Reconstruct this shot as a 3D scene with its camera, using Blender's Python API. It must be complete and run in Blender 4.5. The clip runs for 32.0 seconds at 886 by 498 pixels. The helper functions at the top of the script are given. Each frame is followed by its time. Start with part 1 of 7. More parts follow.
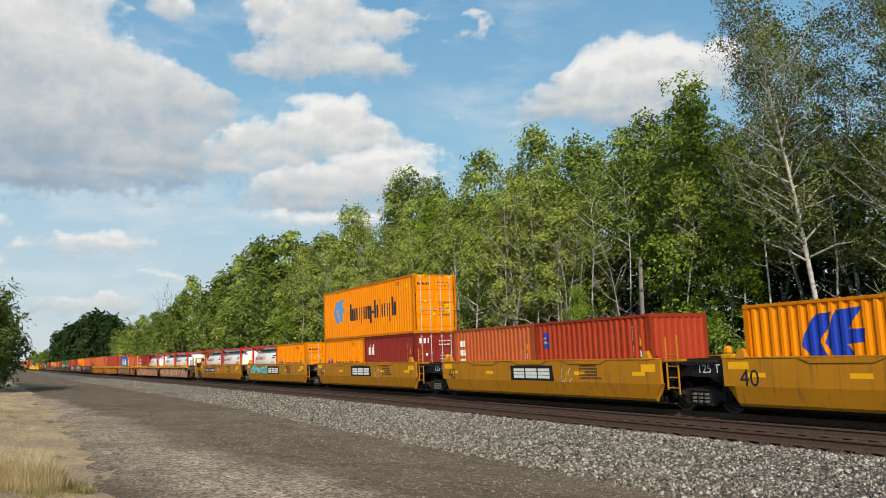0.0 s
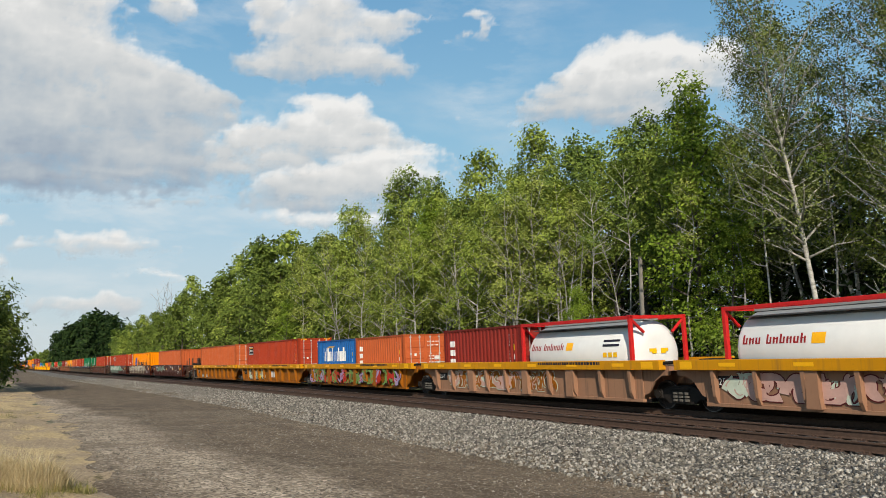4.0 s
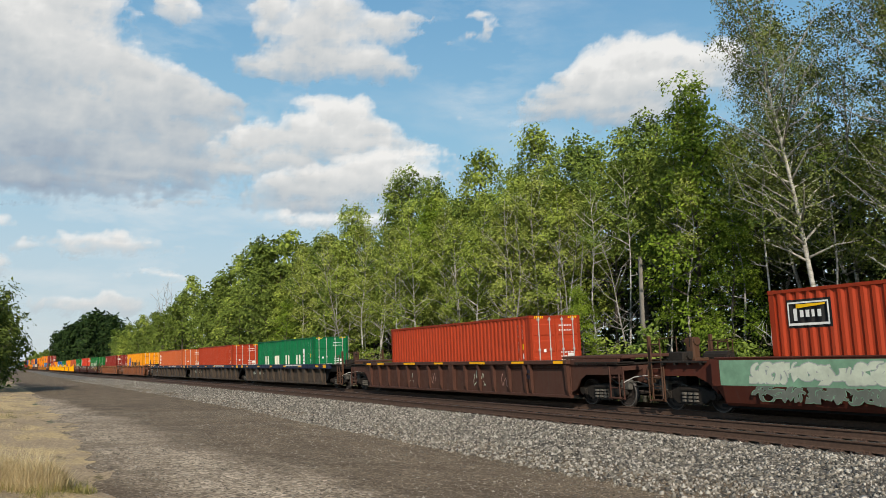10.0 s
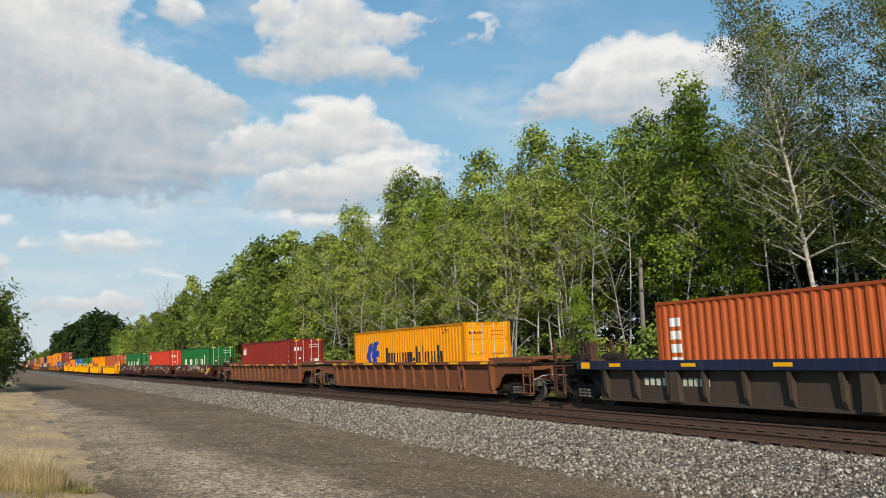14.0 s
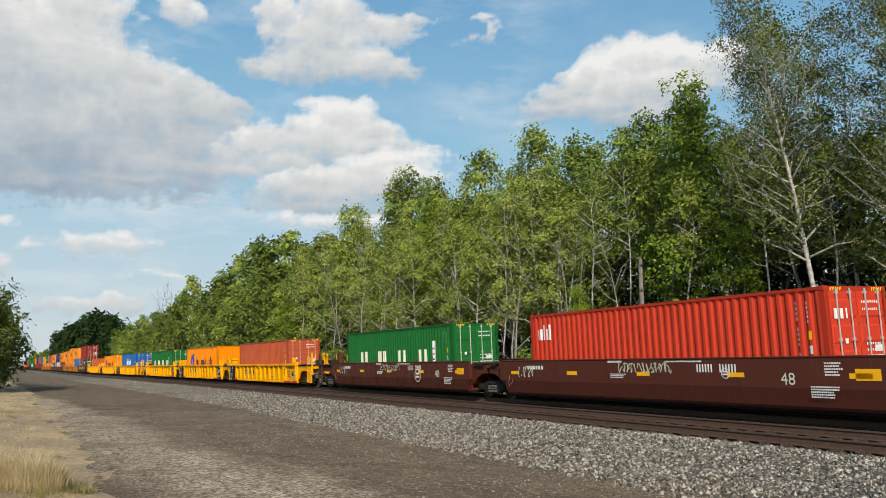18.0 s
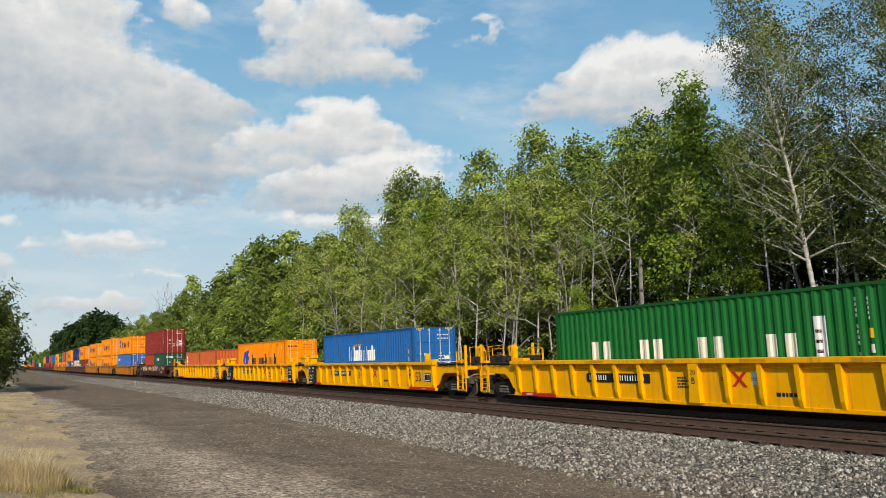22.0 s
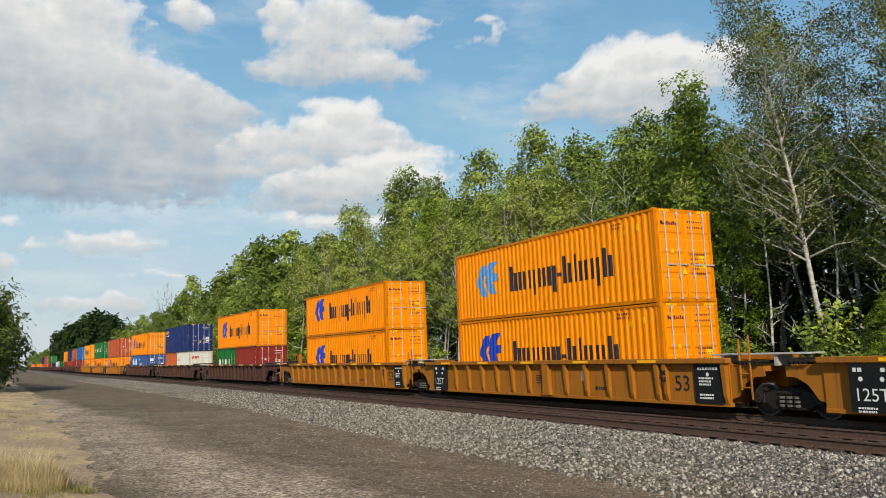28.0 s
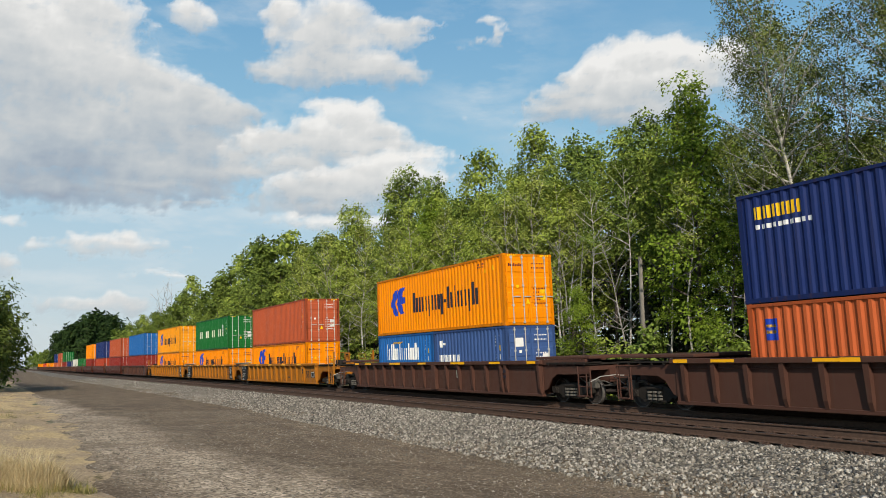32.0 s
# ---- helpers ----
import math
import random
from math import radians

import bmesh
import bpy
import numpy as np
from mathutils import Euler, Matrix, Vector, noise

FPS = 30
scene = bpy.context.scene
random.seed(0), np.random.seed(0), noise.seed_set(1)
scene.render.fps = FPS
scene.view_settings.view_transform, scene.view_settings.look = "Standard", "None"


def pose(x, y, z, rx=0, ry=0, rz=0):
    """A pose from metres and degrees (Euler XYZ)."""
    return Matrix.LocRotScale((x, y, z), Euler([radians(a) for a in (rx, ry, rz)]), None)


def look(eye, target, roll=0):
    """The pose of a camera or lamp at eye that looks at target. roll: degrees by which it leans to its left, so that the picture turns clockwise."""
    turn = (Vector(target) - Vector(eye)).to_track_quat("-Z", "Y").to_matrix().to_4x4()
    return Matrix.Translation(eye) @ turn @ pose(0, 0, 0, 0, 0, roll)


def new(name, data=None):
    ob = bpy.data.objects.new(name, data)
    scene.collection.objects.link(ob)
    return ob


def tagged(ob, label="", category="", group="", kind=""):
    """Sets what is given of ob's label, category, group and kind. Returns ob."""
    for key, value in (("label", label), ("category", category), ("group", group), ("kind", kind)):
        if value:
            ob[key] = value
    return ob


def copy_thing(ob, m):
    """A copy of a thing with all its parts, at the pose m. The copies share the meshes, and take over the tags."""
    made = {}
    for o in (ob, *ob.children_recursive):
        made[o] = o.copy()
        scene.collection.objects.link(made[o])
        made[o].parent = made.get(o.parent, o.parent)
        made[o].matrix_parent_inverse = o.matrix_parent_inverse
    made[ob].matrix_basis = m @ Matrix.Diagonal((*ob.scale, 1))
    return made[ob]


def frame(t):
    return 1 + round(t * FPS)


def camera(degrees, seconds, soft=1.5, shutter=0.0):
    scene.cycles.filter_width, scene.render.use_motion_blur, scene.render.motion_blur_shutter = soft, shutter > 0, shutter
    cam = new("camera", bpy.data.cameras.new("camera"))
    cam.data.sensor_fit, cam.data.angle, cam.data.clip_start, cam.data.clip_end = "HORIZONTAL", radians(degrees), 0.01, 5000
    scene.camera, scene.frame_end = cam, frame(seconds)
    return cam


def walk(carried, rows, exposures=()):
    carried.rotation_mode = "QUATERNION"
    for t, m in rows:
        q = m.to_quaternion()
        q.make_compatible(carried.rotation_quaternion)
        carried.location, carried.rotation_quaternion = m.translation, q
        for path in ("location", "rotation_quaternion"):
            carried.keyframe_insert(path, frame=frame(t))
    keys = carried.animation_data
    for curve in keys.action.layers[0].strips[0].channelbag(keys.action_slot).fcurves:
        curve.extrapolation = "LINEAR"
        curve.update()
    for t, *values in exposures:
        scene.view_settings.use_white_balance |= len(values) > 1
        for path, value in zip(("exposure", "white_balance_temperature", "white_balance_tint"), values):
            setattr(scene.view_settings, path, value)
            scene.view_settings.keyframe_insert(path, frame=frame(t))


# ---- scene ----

# The camera stands still on the gravel beside the line.
EYE_Z = 1.206
cam = camera(60.24, 32.0, soft=0.5)
STAND = pose(0, 0, EYE_Z, 90 + 8.81, 0, 0)
walk(cam, [(0.0, STAND), (32.0, STAND)], exposures=[(0.0, 0.0, 6680, 10), (32.0, 0.0, 6680, 10)])

# ---- light ----
SUN_EL, SUN_AZ = 31.0, 180.0      # height, and bearing clockwise from +y
world = bpy.data.worlds.new("world")
scene.world = world
world.use_nodes = True
wn = world.node_tree
sky = wn.nodes.new("ShaderNodeTexSky")
sky.sky_type, sky.sun_disc = "NISHITA", False
sky.sun_elevation, sky.sun_rotation = radians(SUN_EL), radians(SUN_AZ)
sky.air_density, sky.dust_density, sky.ozone_density = 1.0, 0.7, 1.1
wn.nodes["Background"].inputs[1].default_value = 0.11
wn.links.new(sky.outputs[0], wn.nodes["Background"].inputs[0])

sun_data = bpy.data.lights.new("sun", "SUN")
sun_data.energy, sun_data.angle, sun_data.color = 4.8, radians(0.6), (1.0, 0.93, 0.82)
sun = new("sun", sun_data)
_a, _e = radians(SUN_AZ), radians(SUN_EL)
SUN_WAY = Vector((math.sin(_a) * math.cos(_e), math.cos(_a) * math.cos(_e), math.sin(_e)))
sun.matrix_world = look(SUN_WAY * 50, (0, 0, 0))


# ---- materials ----
def lin(r, g, b):
    return tuple((c / 255 / 12.92) if c < 10 else ((c / 255 + 0.055) / 1.055) ** 2.4 for c in (r, g, b)) + (1.0,)


def shade(c, k):
    return (min(c[0] * k, 1), min(c[1] * k, 1), min(c[2] * k, 1), 1.0)


class Mat:
    """Short way to a node material."""

    def __init__(self, name, rough=0.6, metal=0.0):
        self.m = bpy.data.materials.new(name)
        self.m.use_nodes = True
        self.t = self.m.node_tree
        self.b = self.t.nodes["Principled BSDF"]
        self.b.inputs["Roughness"].default_value = rough
        self.b.inputs["Metallic"].default_value = metal

    def node(self, kind, **kw):
        n = self.t.nodes.new(kind)
        for k, v in kw.items():
            n.inputs[k.replace("_", " ")].default_value = v
        return n

    def link(self, a, b):
        self.t.links.new(a, b)

    def coords(self, what="Object"):
        return self.node("ShaderNodeTexCoord").outputs[what]

    def noise(self, vec, scale, detail=4.0, rough=0.6, stretch=None):
        if stretch:
            mp = self.node("ShaderNodeMapping", Scale=stretch)
            self.link(vec, mp.inputs[0])
            vec = mp.outputs[0]
        n = self.node("ShaderNodeTexNoise", Scale=scale, Detail=detail, Roughness=rough)
        self.link(vec, n.inputs["Vector"])
        return n.outputs[0]

    def ramp(self, fac, stops):
        r = self.node("ShaderNodeValToRGB")
        e = r.color_ramp.elements
        while len(e) < len(stops):
            e.new(0.5)
        for el, (p, c) in zip(e, stops):
            el.position, el.color = p, c if len(c) == 4 else (*c, 1)
        self.link(fac, r.inputs[0])
        return r.outputs[0]

    def grey(self, fac, lo, hi):
        return self.ramp(fac, [(lo, (0, 0, 0, 1)), (hi, (1, 1, 1, 1))])

    def mix(self, fac, a, b, kind="MIX"):
        n = self.t.nodes.new("ShaderNodeMix")
        n.data_type, n.blend_type = "RGBA", kind
        for sock, val in ((n.inputs[0], fac), (n.inputs[6], a), (n.inputs[7], b)):
            if isinstance(val, (int, float)):
                sock.default_value = val
            elif isinstance(val, tuple):
                sock.default_value = val
            else:
                self.link(val, sock)
        return n.outputs[2]

    def bump(self, h, strength=0.3, dist=0.02):
        n = self.node("ShaderNodeBump", Strength=strength, Distance=dist)
        self.link(h, n.inputs["Height"])
        self.link(n.outputs[0], self.b.inputs["Normal"])

    def colour(self, c):
        if isinstance(c, tuple):
            self.b.inputs["Base Color"].default_value = c
        else:
            self.link(c, self.b.inputs["Base Color"])
        return self.m


def painted(name, c, rough=0.5, dirt=0.35, rust=0.12, dirt_colour=(0.07, 0.055, 0.045, 1)):
    """Weathered paint on steel: patchy fading, vertical streaks, rust freckles."""
    k = Mat(name, rough)
    v = k.coords()
    rnd = k.node("ShaderNodeObjectInfo").outputs["Random"]
    fade = k.mix(k.grey(k.noise(v, 0.9, 5), 0.3, 0.75), c, shade(c, 0.84))
    fade = k.mix(k.grey(rnd, 0.0, 1.0), fade, k.mix(0.3, fade, shade(c, 0.8)))
    streak = k.grey(k.noise(v, 2.6, 5, 0.6, (3.0, 3.0, 0.16)), 0.52, 0.78)
    s2 = k.t.nodes.new("ShaderNodeMath")
    s2.operation = "MULTIPLY"
    s2.inputs[1].default_value = dirt
    k.link(streak, s2.inputs[0])
    col = k.mix(s2.outputs[0], fade, dirt_colour)
    r1 = k.grey(k.noise(v, 7.0, 8, 0.7), 0.64, 0.72)
    r2 = k.t.nodes.new("ShaderNodeMath")
    r2.operation = "MULTIPLY"
    r2.inputs[1].default_value = rust * 4
    k.link(r1, r2.inputs[0])
    col = k.mix(r2.outputs[0], col, (0.11, 0.042, 0.02, 1))
    k.link(k.grey(k.noise(v, 3.0, 3), -1.1, 1.2), k.b.inputs["Roughness"])
    k.b.inputs["Specular IOR Level"].default_value = 0.1
    k.bump(k.noise(v, 14.0, 3), 0.12, 0.006)
    return k.colour(col)


def plain(name, c, rough=0.6, metal=0.0, vary=0.25, scale=8.0):
    k = Mat(name, rough, metal)
    k.b.inputs["Specular IOR Level"].default_value = 0.2
    v = k.coords()
    n = k.grey(k.noise(v, scale, 5), 0.3, 0.75)
    k.bump(k.noise(v, scale * 4, 3), 0.15, 0.004)
    return k.colour(k.mix(n, c, shade(c, 1 - vary)))


def leafy(name, c1, c2, c3, sheer=0.35):
    k = Mat(name, 0.7)
    isl = k.node("ShaderNodeNewGeometry").outputs["Random Per Island"]
    rnd = k.node("ShaderNodeObjectInfo").outputs["Random"]
    col = k.ramp(isl, [(0.0, c1), (0.55, c2), (1.0, c3)])
    tone = k.grey(k.noise(k.coords(), 0.9, 3), 0.38, 0.62)
    col = k.mix(tone, k.mix(0.35, col, c1), k.mix(0.25, col, c3))
    col = k.mix(k.grey(rnd, 0.0, 1.0), col, k.mix(0.2, col, c3))
    k.colour(col)
    k.b.inputs["Specular IOR Level"].default_value = 0.06
    tr = k.node("ShaderNodeBsdfTranslucent")
    k.link(col, tr.inputs[0])
    mx = k.node("ShaderNodeMixShader", Fac=sheer)
    k.link(k.b.outputs[0], mx.inputs[1])
    k.link(tr.outputs[0], mx.inputs[2])
    k.link(mx.outputs[0], k.t.nodes["Material Output"].inputs[0])
    return k.m


M = {}
for _n, _c in dict(orange=(240, 138, 6), light_orange=(234, 150, 24), red_brown=(176, 84, 52), triton=(190, 94, 52),
                   dark_red=(134, 46, 38), red=(198, 62, 40), tile_red=(168, 62, 36), green=(28, 102, 46), teal_green=(20, 108, 66),
                   blue=(36, 98, 162), navy=(32, 48, 98), grey_blue=(62, 102, 168), slate_blue=(60, 86, 134), white=(208, 205, 192),
                   dark_green=(40, 78, 60)).items():
    M[_n] = painted(_n + "_container_paint", lin(*_c), 0.45, 0.25, 0.07)
    M[_n + "_edge"] = painted(_n + "_worn_edge_paint", shade(lin(*_c), .72), 0.6, 0.6, 0.3, (0.06, 0.028, 0.016, 1))
# Ochre side tone is lowered for dirt and for shade under the flange.
for _n, _c, _d in (("tan", (184, 124, 30), 0.7), ("ochre", (152, 90, 24), 0.7), ("chord", (208, 142, 22), 0.45), ("brown", (86, 46, 36), 0.35), ("rib_brown", (82, 56, 47), 0.45),
                   ("steel_grey", (76, 66, 57), 0.6), ("rust_tan", (124, 78, 54), 0.6), ("blue_flange", (36, 45, 68), 0.6), ("pale_rust", (158, 118, 92), 0.7), ("yellow", (242, 170, 4), 0.4),
                   ("orange_tan", (162, 102, 32), 0.75), ("grey_car", (120, 118, 108), 0.4)):
    M["car_" + _n] = painted("car_" + _n + "_paint", lin(*_c), 0.55, _d, 0.1)
M["gear"] = painted("rusty_brown_gear_paint", lin(84, 60, 46), 0.6, 0.6, 0.2)
M["black"] = plain("black_paint", (0.012, 0.012, 0.012, 1), 0.55)
# Underside and truck colours are lowered to hold the shade under the cars.
M["under"] = plain("near_black_steel", (0.006, 0.0055, 0.005, 1), 0.8)
M["truck"] = plain("dusty_cast_steel", (0.026, 0.021, 0.017, 1), 0.75, 0.0, 0.45)
M["wheel"] = plain("wheel_steel", (0.06, 0.05, 0.045, 1), 0.55, 0.4)
M["white_mark"] = plain("white_marking", (0.75, 0.74, 0.7, 1), 0.5, 0, 0.12)
M["cream_mark"] = plain("cream_marking", (0.72, 0.69, 0.55, 1), 0.5, 0, 0.12)
M["dark_mark"] = plain("dark_marking", (0.02, 0.018, 0.03, 1), 0.5, 0, 0.2)
M["maroon_mark"] = plain("maroon_marking", (0.12, 0.02, 0.02, 1), 0.5, 0, 0.2)
M["blue_mark"] = plain("blue_marking", lin(30, 62, 168), 0.45, 0, 0.15)
M["light_blue_mark"] = plain("light_blue_marking", lin(84, 140, 196), 0.45, 0, 0.15)
M["yellow_mark"] = plain("yellow_marking", lin(240, 186, 20), 0.45, 0, 0.15)
M["reflector"] = plain("yellow_reflector", lin(244, 176, 24), 0.3, 0, 0.08)
M["red_mark"] = plain("red_marking", lin(188, 40, 26), 0.5, 0, 0.2)
M["bar_steel"] = plain("galvanised_bar", (0.52, 0.5, 0.46, 1), 0.45, 0.3)
M["tank_white"] = plain("white_tank_skin", (0.74, 0.73, 0.69, 1), 0.35, 0, 0.1, 2.0)
M["tank_grey"] = plain("grey_walkway", (0.28, 0.28, 0.27, 1), 0.5)
M["tank_red"] = plain("red_frame_paint", lin(198, 38, 36), 0.4, 0, 0.2)
M["teal_paint"] = plain("teal_spray_paint", lin(90, 186, 178), 0.5, 0, 0.35, 3)
M["pale_teal"] = plain("pale_teal_spray_paint", lin(150, 212, 214), 0.5, 0, 0.3, 3)
M["pale_paint"] = plain("pale_spray_paint", lin(206, 212, 190), 0.5, 0, 0.3, 3)
M["green_paint"] = plain("green_spray_paint", lin(122, 150, 74), 0.5, 0, 0.4, 3)
M["lilac_paint"] = plain("lilac_spray_paint", lin(176, 150, 184), 0.5, 0, 0.4, 3)
M["pink_paint"] = plain("pink_spray_paint", lin(206, 164, 150), 0.5, 0, 0.3, 3)
M["bone_paint"] = plain("bone_spray_paint", lin(190, 172, 146), 0.55, 0, 0.3, 3)
M["mint_paint"] = plain("mint_spray_paint", lin(128, 166, 136), 0.55, 0, 0.4, 3)
M["tread_steel"] = plain("worn_tread_steel", (0.16, 0.145, 0.13, 1), 0.5, 0.3, 0.3, 20)
M["dull_red_mark"] = plain("dull_red_marking", lin(150, 36, 34), 0.5, 0, 0.2)
M["spring_steel"] = plain("dusty_pale_steel", (0.13, 0.118, 0.1, 1), 0.6, 0.2, 0.4, 10)
M["dull_paint"] = plain("dull_grey_spray_paint", lin(112, 116, 106), 0.55, 0, 0.3, 3)
M["grey_paint"] = plain("silver_spray_paint", lin(170, 172, 168), 0.45, 0, 0.3, 3)
M["red_paint"] = plain("red_spray_paint", lin(196, 52, 34), 0.5, 0, 0.3, 3)

# rail, ties, stone, ground
M["rail"] = plain("rusty_rail", (0.1, 0.06, 0.042, 1), 0.75, 0.0, 0.4, 12)
M["rail_top"] = plain("worn_rail_head", (0.2, 0.17, 0.15, 1), 0.45, 0.6, 0.2, 30)
M["plate"] = plain("rusty_tie_plate", (0.09, 0.055, 0.04, 1), 0.8, 0, 0.4, 15)
M["pole"] = plain("grey_weathered_wood", (0.2, 0.18, 0.15, 1), 0.85, 0, 0.4, 6)


def _tie():
    k = Mat("weathered_tie_wood", 0.85)
    v = k.coords()
    n = k.noise(v, 5, 6, 0.7, (1.0, 0.12, 1.0))
    k.bump(n, 0.5, 0.01)
    return k.colour(k.ramp(n, [(0.3, (0.022, 0.016, 0.013, 1)), (0.55, (0.06, 0.044, 0.034, 1)), (0.8, (0.12, 0.096, 0.078, 1))]))


def _stone():
    k = Mat("crushed_grey_limestone", 0.85)
    isl = k.node("ShaderNodeNewGeometry").outputs["Random Per Island"]
    col = k.ramp(isl, [(0.0, (0.035, 0.031, 0.026, 1)), (0.3, (0.115, 0.101, 0.08, 1)), (0.7, (0.245, 0.217, 0.174, 1)), (1.0, (0.46, 0.42, 0.355, 1))])
    k.bump(k.noise(k.coords(), 60, 3), 0.4, 0.004)
    return k.colour(col)


def _bed():
    k = Mat("ballast_bed", 0.9)
    v = k.coords()
    vo = k.node("ShaderNodeTexVoronoi", Scale=17.0)
    k.link(v, vo.inputs["Vector"])
    cell = k.ramp(vo.outputs["Color"], [(0.15, (0.08, 0.067, 0.05, 1)), (0.5, (0.225, 0.194, 0.15, 1)), (0.85, (0.46, 0.405, 0.325, 1))])
    # Shade in the gaps between stones is painted into the colour.
    gap = k.grey(vo.outputs["Distance"], 0.25, 0.75)
    col = k.mix(gap, cell, (0.07, 0.059, 0.046, 1))
    col = k.mix(k.grey(k.noise(v, 0.35, 4), 0.45, 0.75), col, k.mix(0.5, col, (0.1, 0.075, 0.055, 1)))
    # The bed turns darker and browner inside the near tie ends.
    sep = k.node("ShaderNodeSeparateXYZ")
    k.link(v, sep.inputs[0])
    near = k.node("ShaderNodeMapRange")
    for sock, val in zip(("From Min", "From Max", "To Min", "To Max"), (-5.9, -5.1, 0.0, 0.8)):
        near.inputs[sock].default_value = val
    k.link(sep.outputs[1], near.inputs["Value"])
    col = k.mix(near.outputs[0], col, (0.055, 0.04, 0.03, 1))
    inv = k.t.nodes.new("ShaderNodeMath")
    inv.operation = "MULTIPLY"
    inv.inputs[1].default_value = -1.0
    k.link(vo.outputs["Distance"], inv.inputs[0])
    k.bump(inv.outputs[0], 0.9, 0.05)
    return k.colour(col)


def _yard():
    """Packed dark gravel with paler loose stone in long bands; x runs along the track, y across it."""
    k = Mat("packed_gravel", 0.95)
    k.b.inputs["Specular IOR Level"].default_value = 0.12
    v = k.coords()
    big = k.node("ShaderNodeTexVoronoi", Scale=24.0)
    k.link(v, big.inputs["Vector"])
    fine = k.node("ShaderNodeTexVoronoi", Scale=55.0)
    k.link(v, fine.inputs["Vector"])
    grit = k.ramp(fine.outputs["Color"], [(0.15, (0.07, 0.057, 0.042, 1)), (0.45, (0.145, 0.12, 0.09, 1)), (0.74, (0.22, 0.184, 0.14, 1)), (0.9, (0.6, 0.53, 0.43, 1))])
    lump = k.ramp(big.outputs["Color"], [(0.2, (0.09, 0.074, 0.055, 1)), (0.5, (0.165, 0.137, 0.104, 1)), (0.78, (0.26, 0.22, 0.17, 1)), (0.92, (0.66, 0.59, 0.49, 1))])
    pale = k.ramp(big.outputs["Color"], [(0.15, (0.13, 0.113, 0.09, 1)), (0.5, (0.4, 0.352, 0.285, 1)), (0.92, (0.78, 0.7, 0.59, 1))])
    col = k.mix(k.grey(k.noise(v, 13.0, 3, 0.6), 0.42, 0.58), grit, lump)
    band = k.noise(v, 0.5, 8, 0.72, (0.3, 1.0, 1.0))
    sep = k.node("ShaderNodeSeparateXYZ")
    k.link(v, sep.inputs[0])

    def sums(kind, a, b, c=None):
        m = k.t.nodes.new("ShaderNodeMath")
        m.operation = kind
        for q, val in zip(m.inputs, (a, b, c)):
            if isinstance(val, float):
                q.default_value = val
            elif val is not None:
                k.link(val, q)
        return m.outputs[0]

    off = sums("ABSOLUTE", sums("MULTIPLY_ADD", sep.outputs[0], -0.055, sums("ADD", sep.outputs[1], 16.5)), 0.0)
    lane = sums("MULTIPLY_ADD", off, -0.24, sums("ADD", band, 0.2))
    col = k.mix(k.grey(lane, 0.36, 0.6), col, pale)
    patch = k.noise(v, 1.1, 9, 0.78, (0.6, 1.0, 1.0))
    col = k.mix(k.grey(patch, 0.42, 0.6), col, k.mix(0.5, col, (0.055, 0.043, 0.033, 1)))
    tone = k.noise(v, 0.16, 4)
    col = k.mix(k.grey(tone, 0.4, 0.7), col, k.mix(0.3, col, (0.16, 0.125, 0.09, 1)))
    col = k.mix(1.0, col, (1.03, 0.93, 0.82, 1), "MULTIPLY")
    h = k.mix(0.5, big.outputs["Distance"], fine.outputs["Distance"])
    k.bump(h, 0.6, 0.03)
    return k.colour(col)


def _verge():
    """Trodden earth with sandy streaks, dry straw and low weeds."""
    k = Mat("dry_verge_earth", 0.95)
    v = k.coords()
    n1, n2, n3 = k.noise(v, 0.8, 7, 0.7, (0.45, 1.0, 1.0)), k.noise(v, 16.0, 8, 0.82), k.noise(v, 1.7, 7, 0.75, (0.5, 1.0, 1.0))
    dirt = k.ramp(n2, [(0.3, (0.06, 0.045, 0.032, 1)), (0.5, (0.36, 0.285, 0.2, 1)), (0.72, (0.62, 0.53, 0.4, 1))])
    straw = k.ramp(n2, [(0.32, (0.15, 0.108, 0.055, 1)), (0.52, (0.52, 0.415, 0.245, 1)), (0.72, (0.74, 0.63, 0.42, 1))])
    weed = k.ramp(n2, [(0.32, (0.035, 0.028, 0.014, 1)), (0.52, (0.13, 0.105, 0.045, 1)), (0.75, (0.27, 0.22, 0.1, 1))])
    col = k.mix(k.grey(n1, 0.47, 0.56), dirt, straw)
    k.bump(n2, 0.7, 0.05)
    col = k.mix(k.grey(n3, 0.57, 0.64), col, weed)
    return k.colour(k.mix(1.0, col, (1.04, 0.94, 0.78, 1), "MULTIPLY"))


def _earth():
    k = Mat("grassy_earth", 0.95)
    v = k.coords()
    n1, n2 = k.noise(v, 0.25, 5), k.noise(v, 3.0, 6, 0.7)
    grass = k.ramp(n2, [(0.3, (0.03, 0.04, 0.014, 1)), (0.55, (0.07, 0.085, 0.03, 1)), (0.8, (0.16, 0.14, 0.06, 1))])
    dry = k.ramp(n2, [(0.3, (0.1, 0.075, 0.045, 1)), (0.6, (0.21, 0.165, 0.1, 1)), (0.85, (0.33, 0.27, 0.17, 1))])
    k.bump(n2, 0.8, 0.06)
    return k.colour(k.mix(k.grey(n1, 0.42, 0.6), grass, dry))


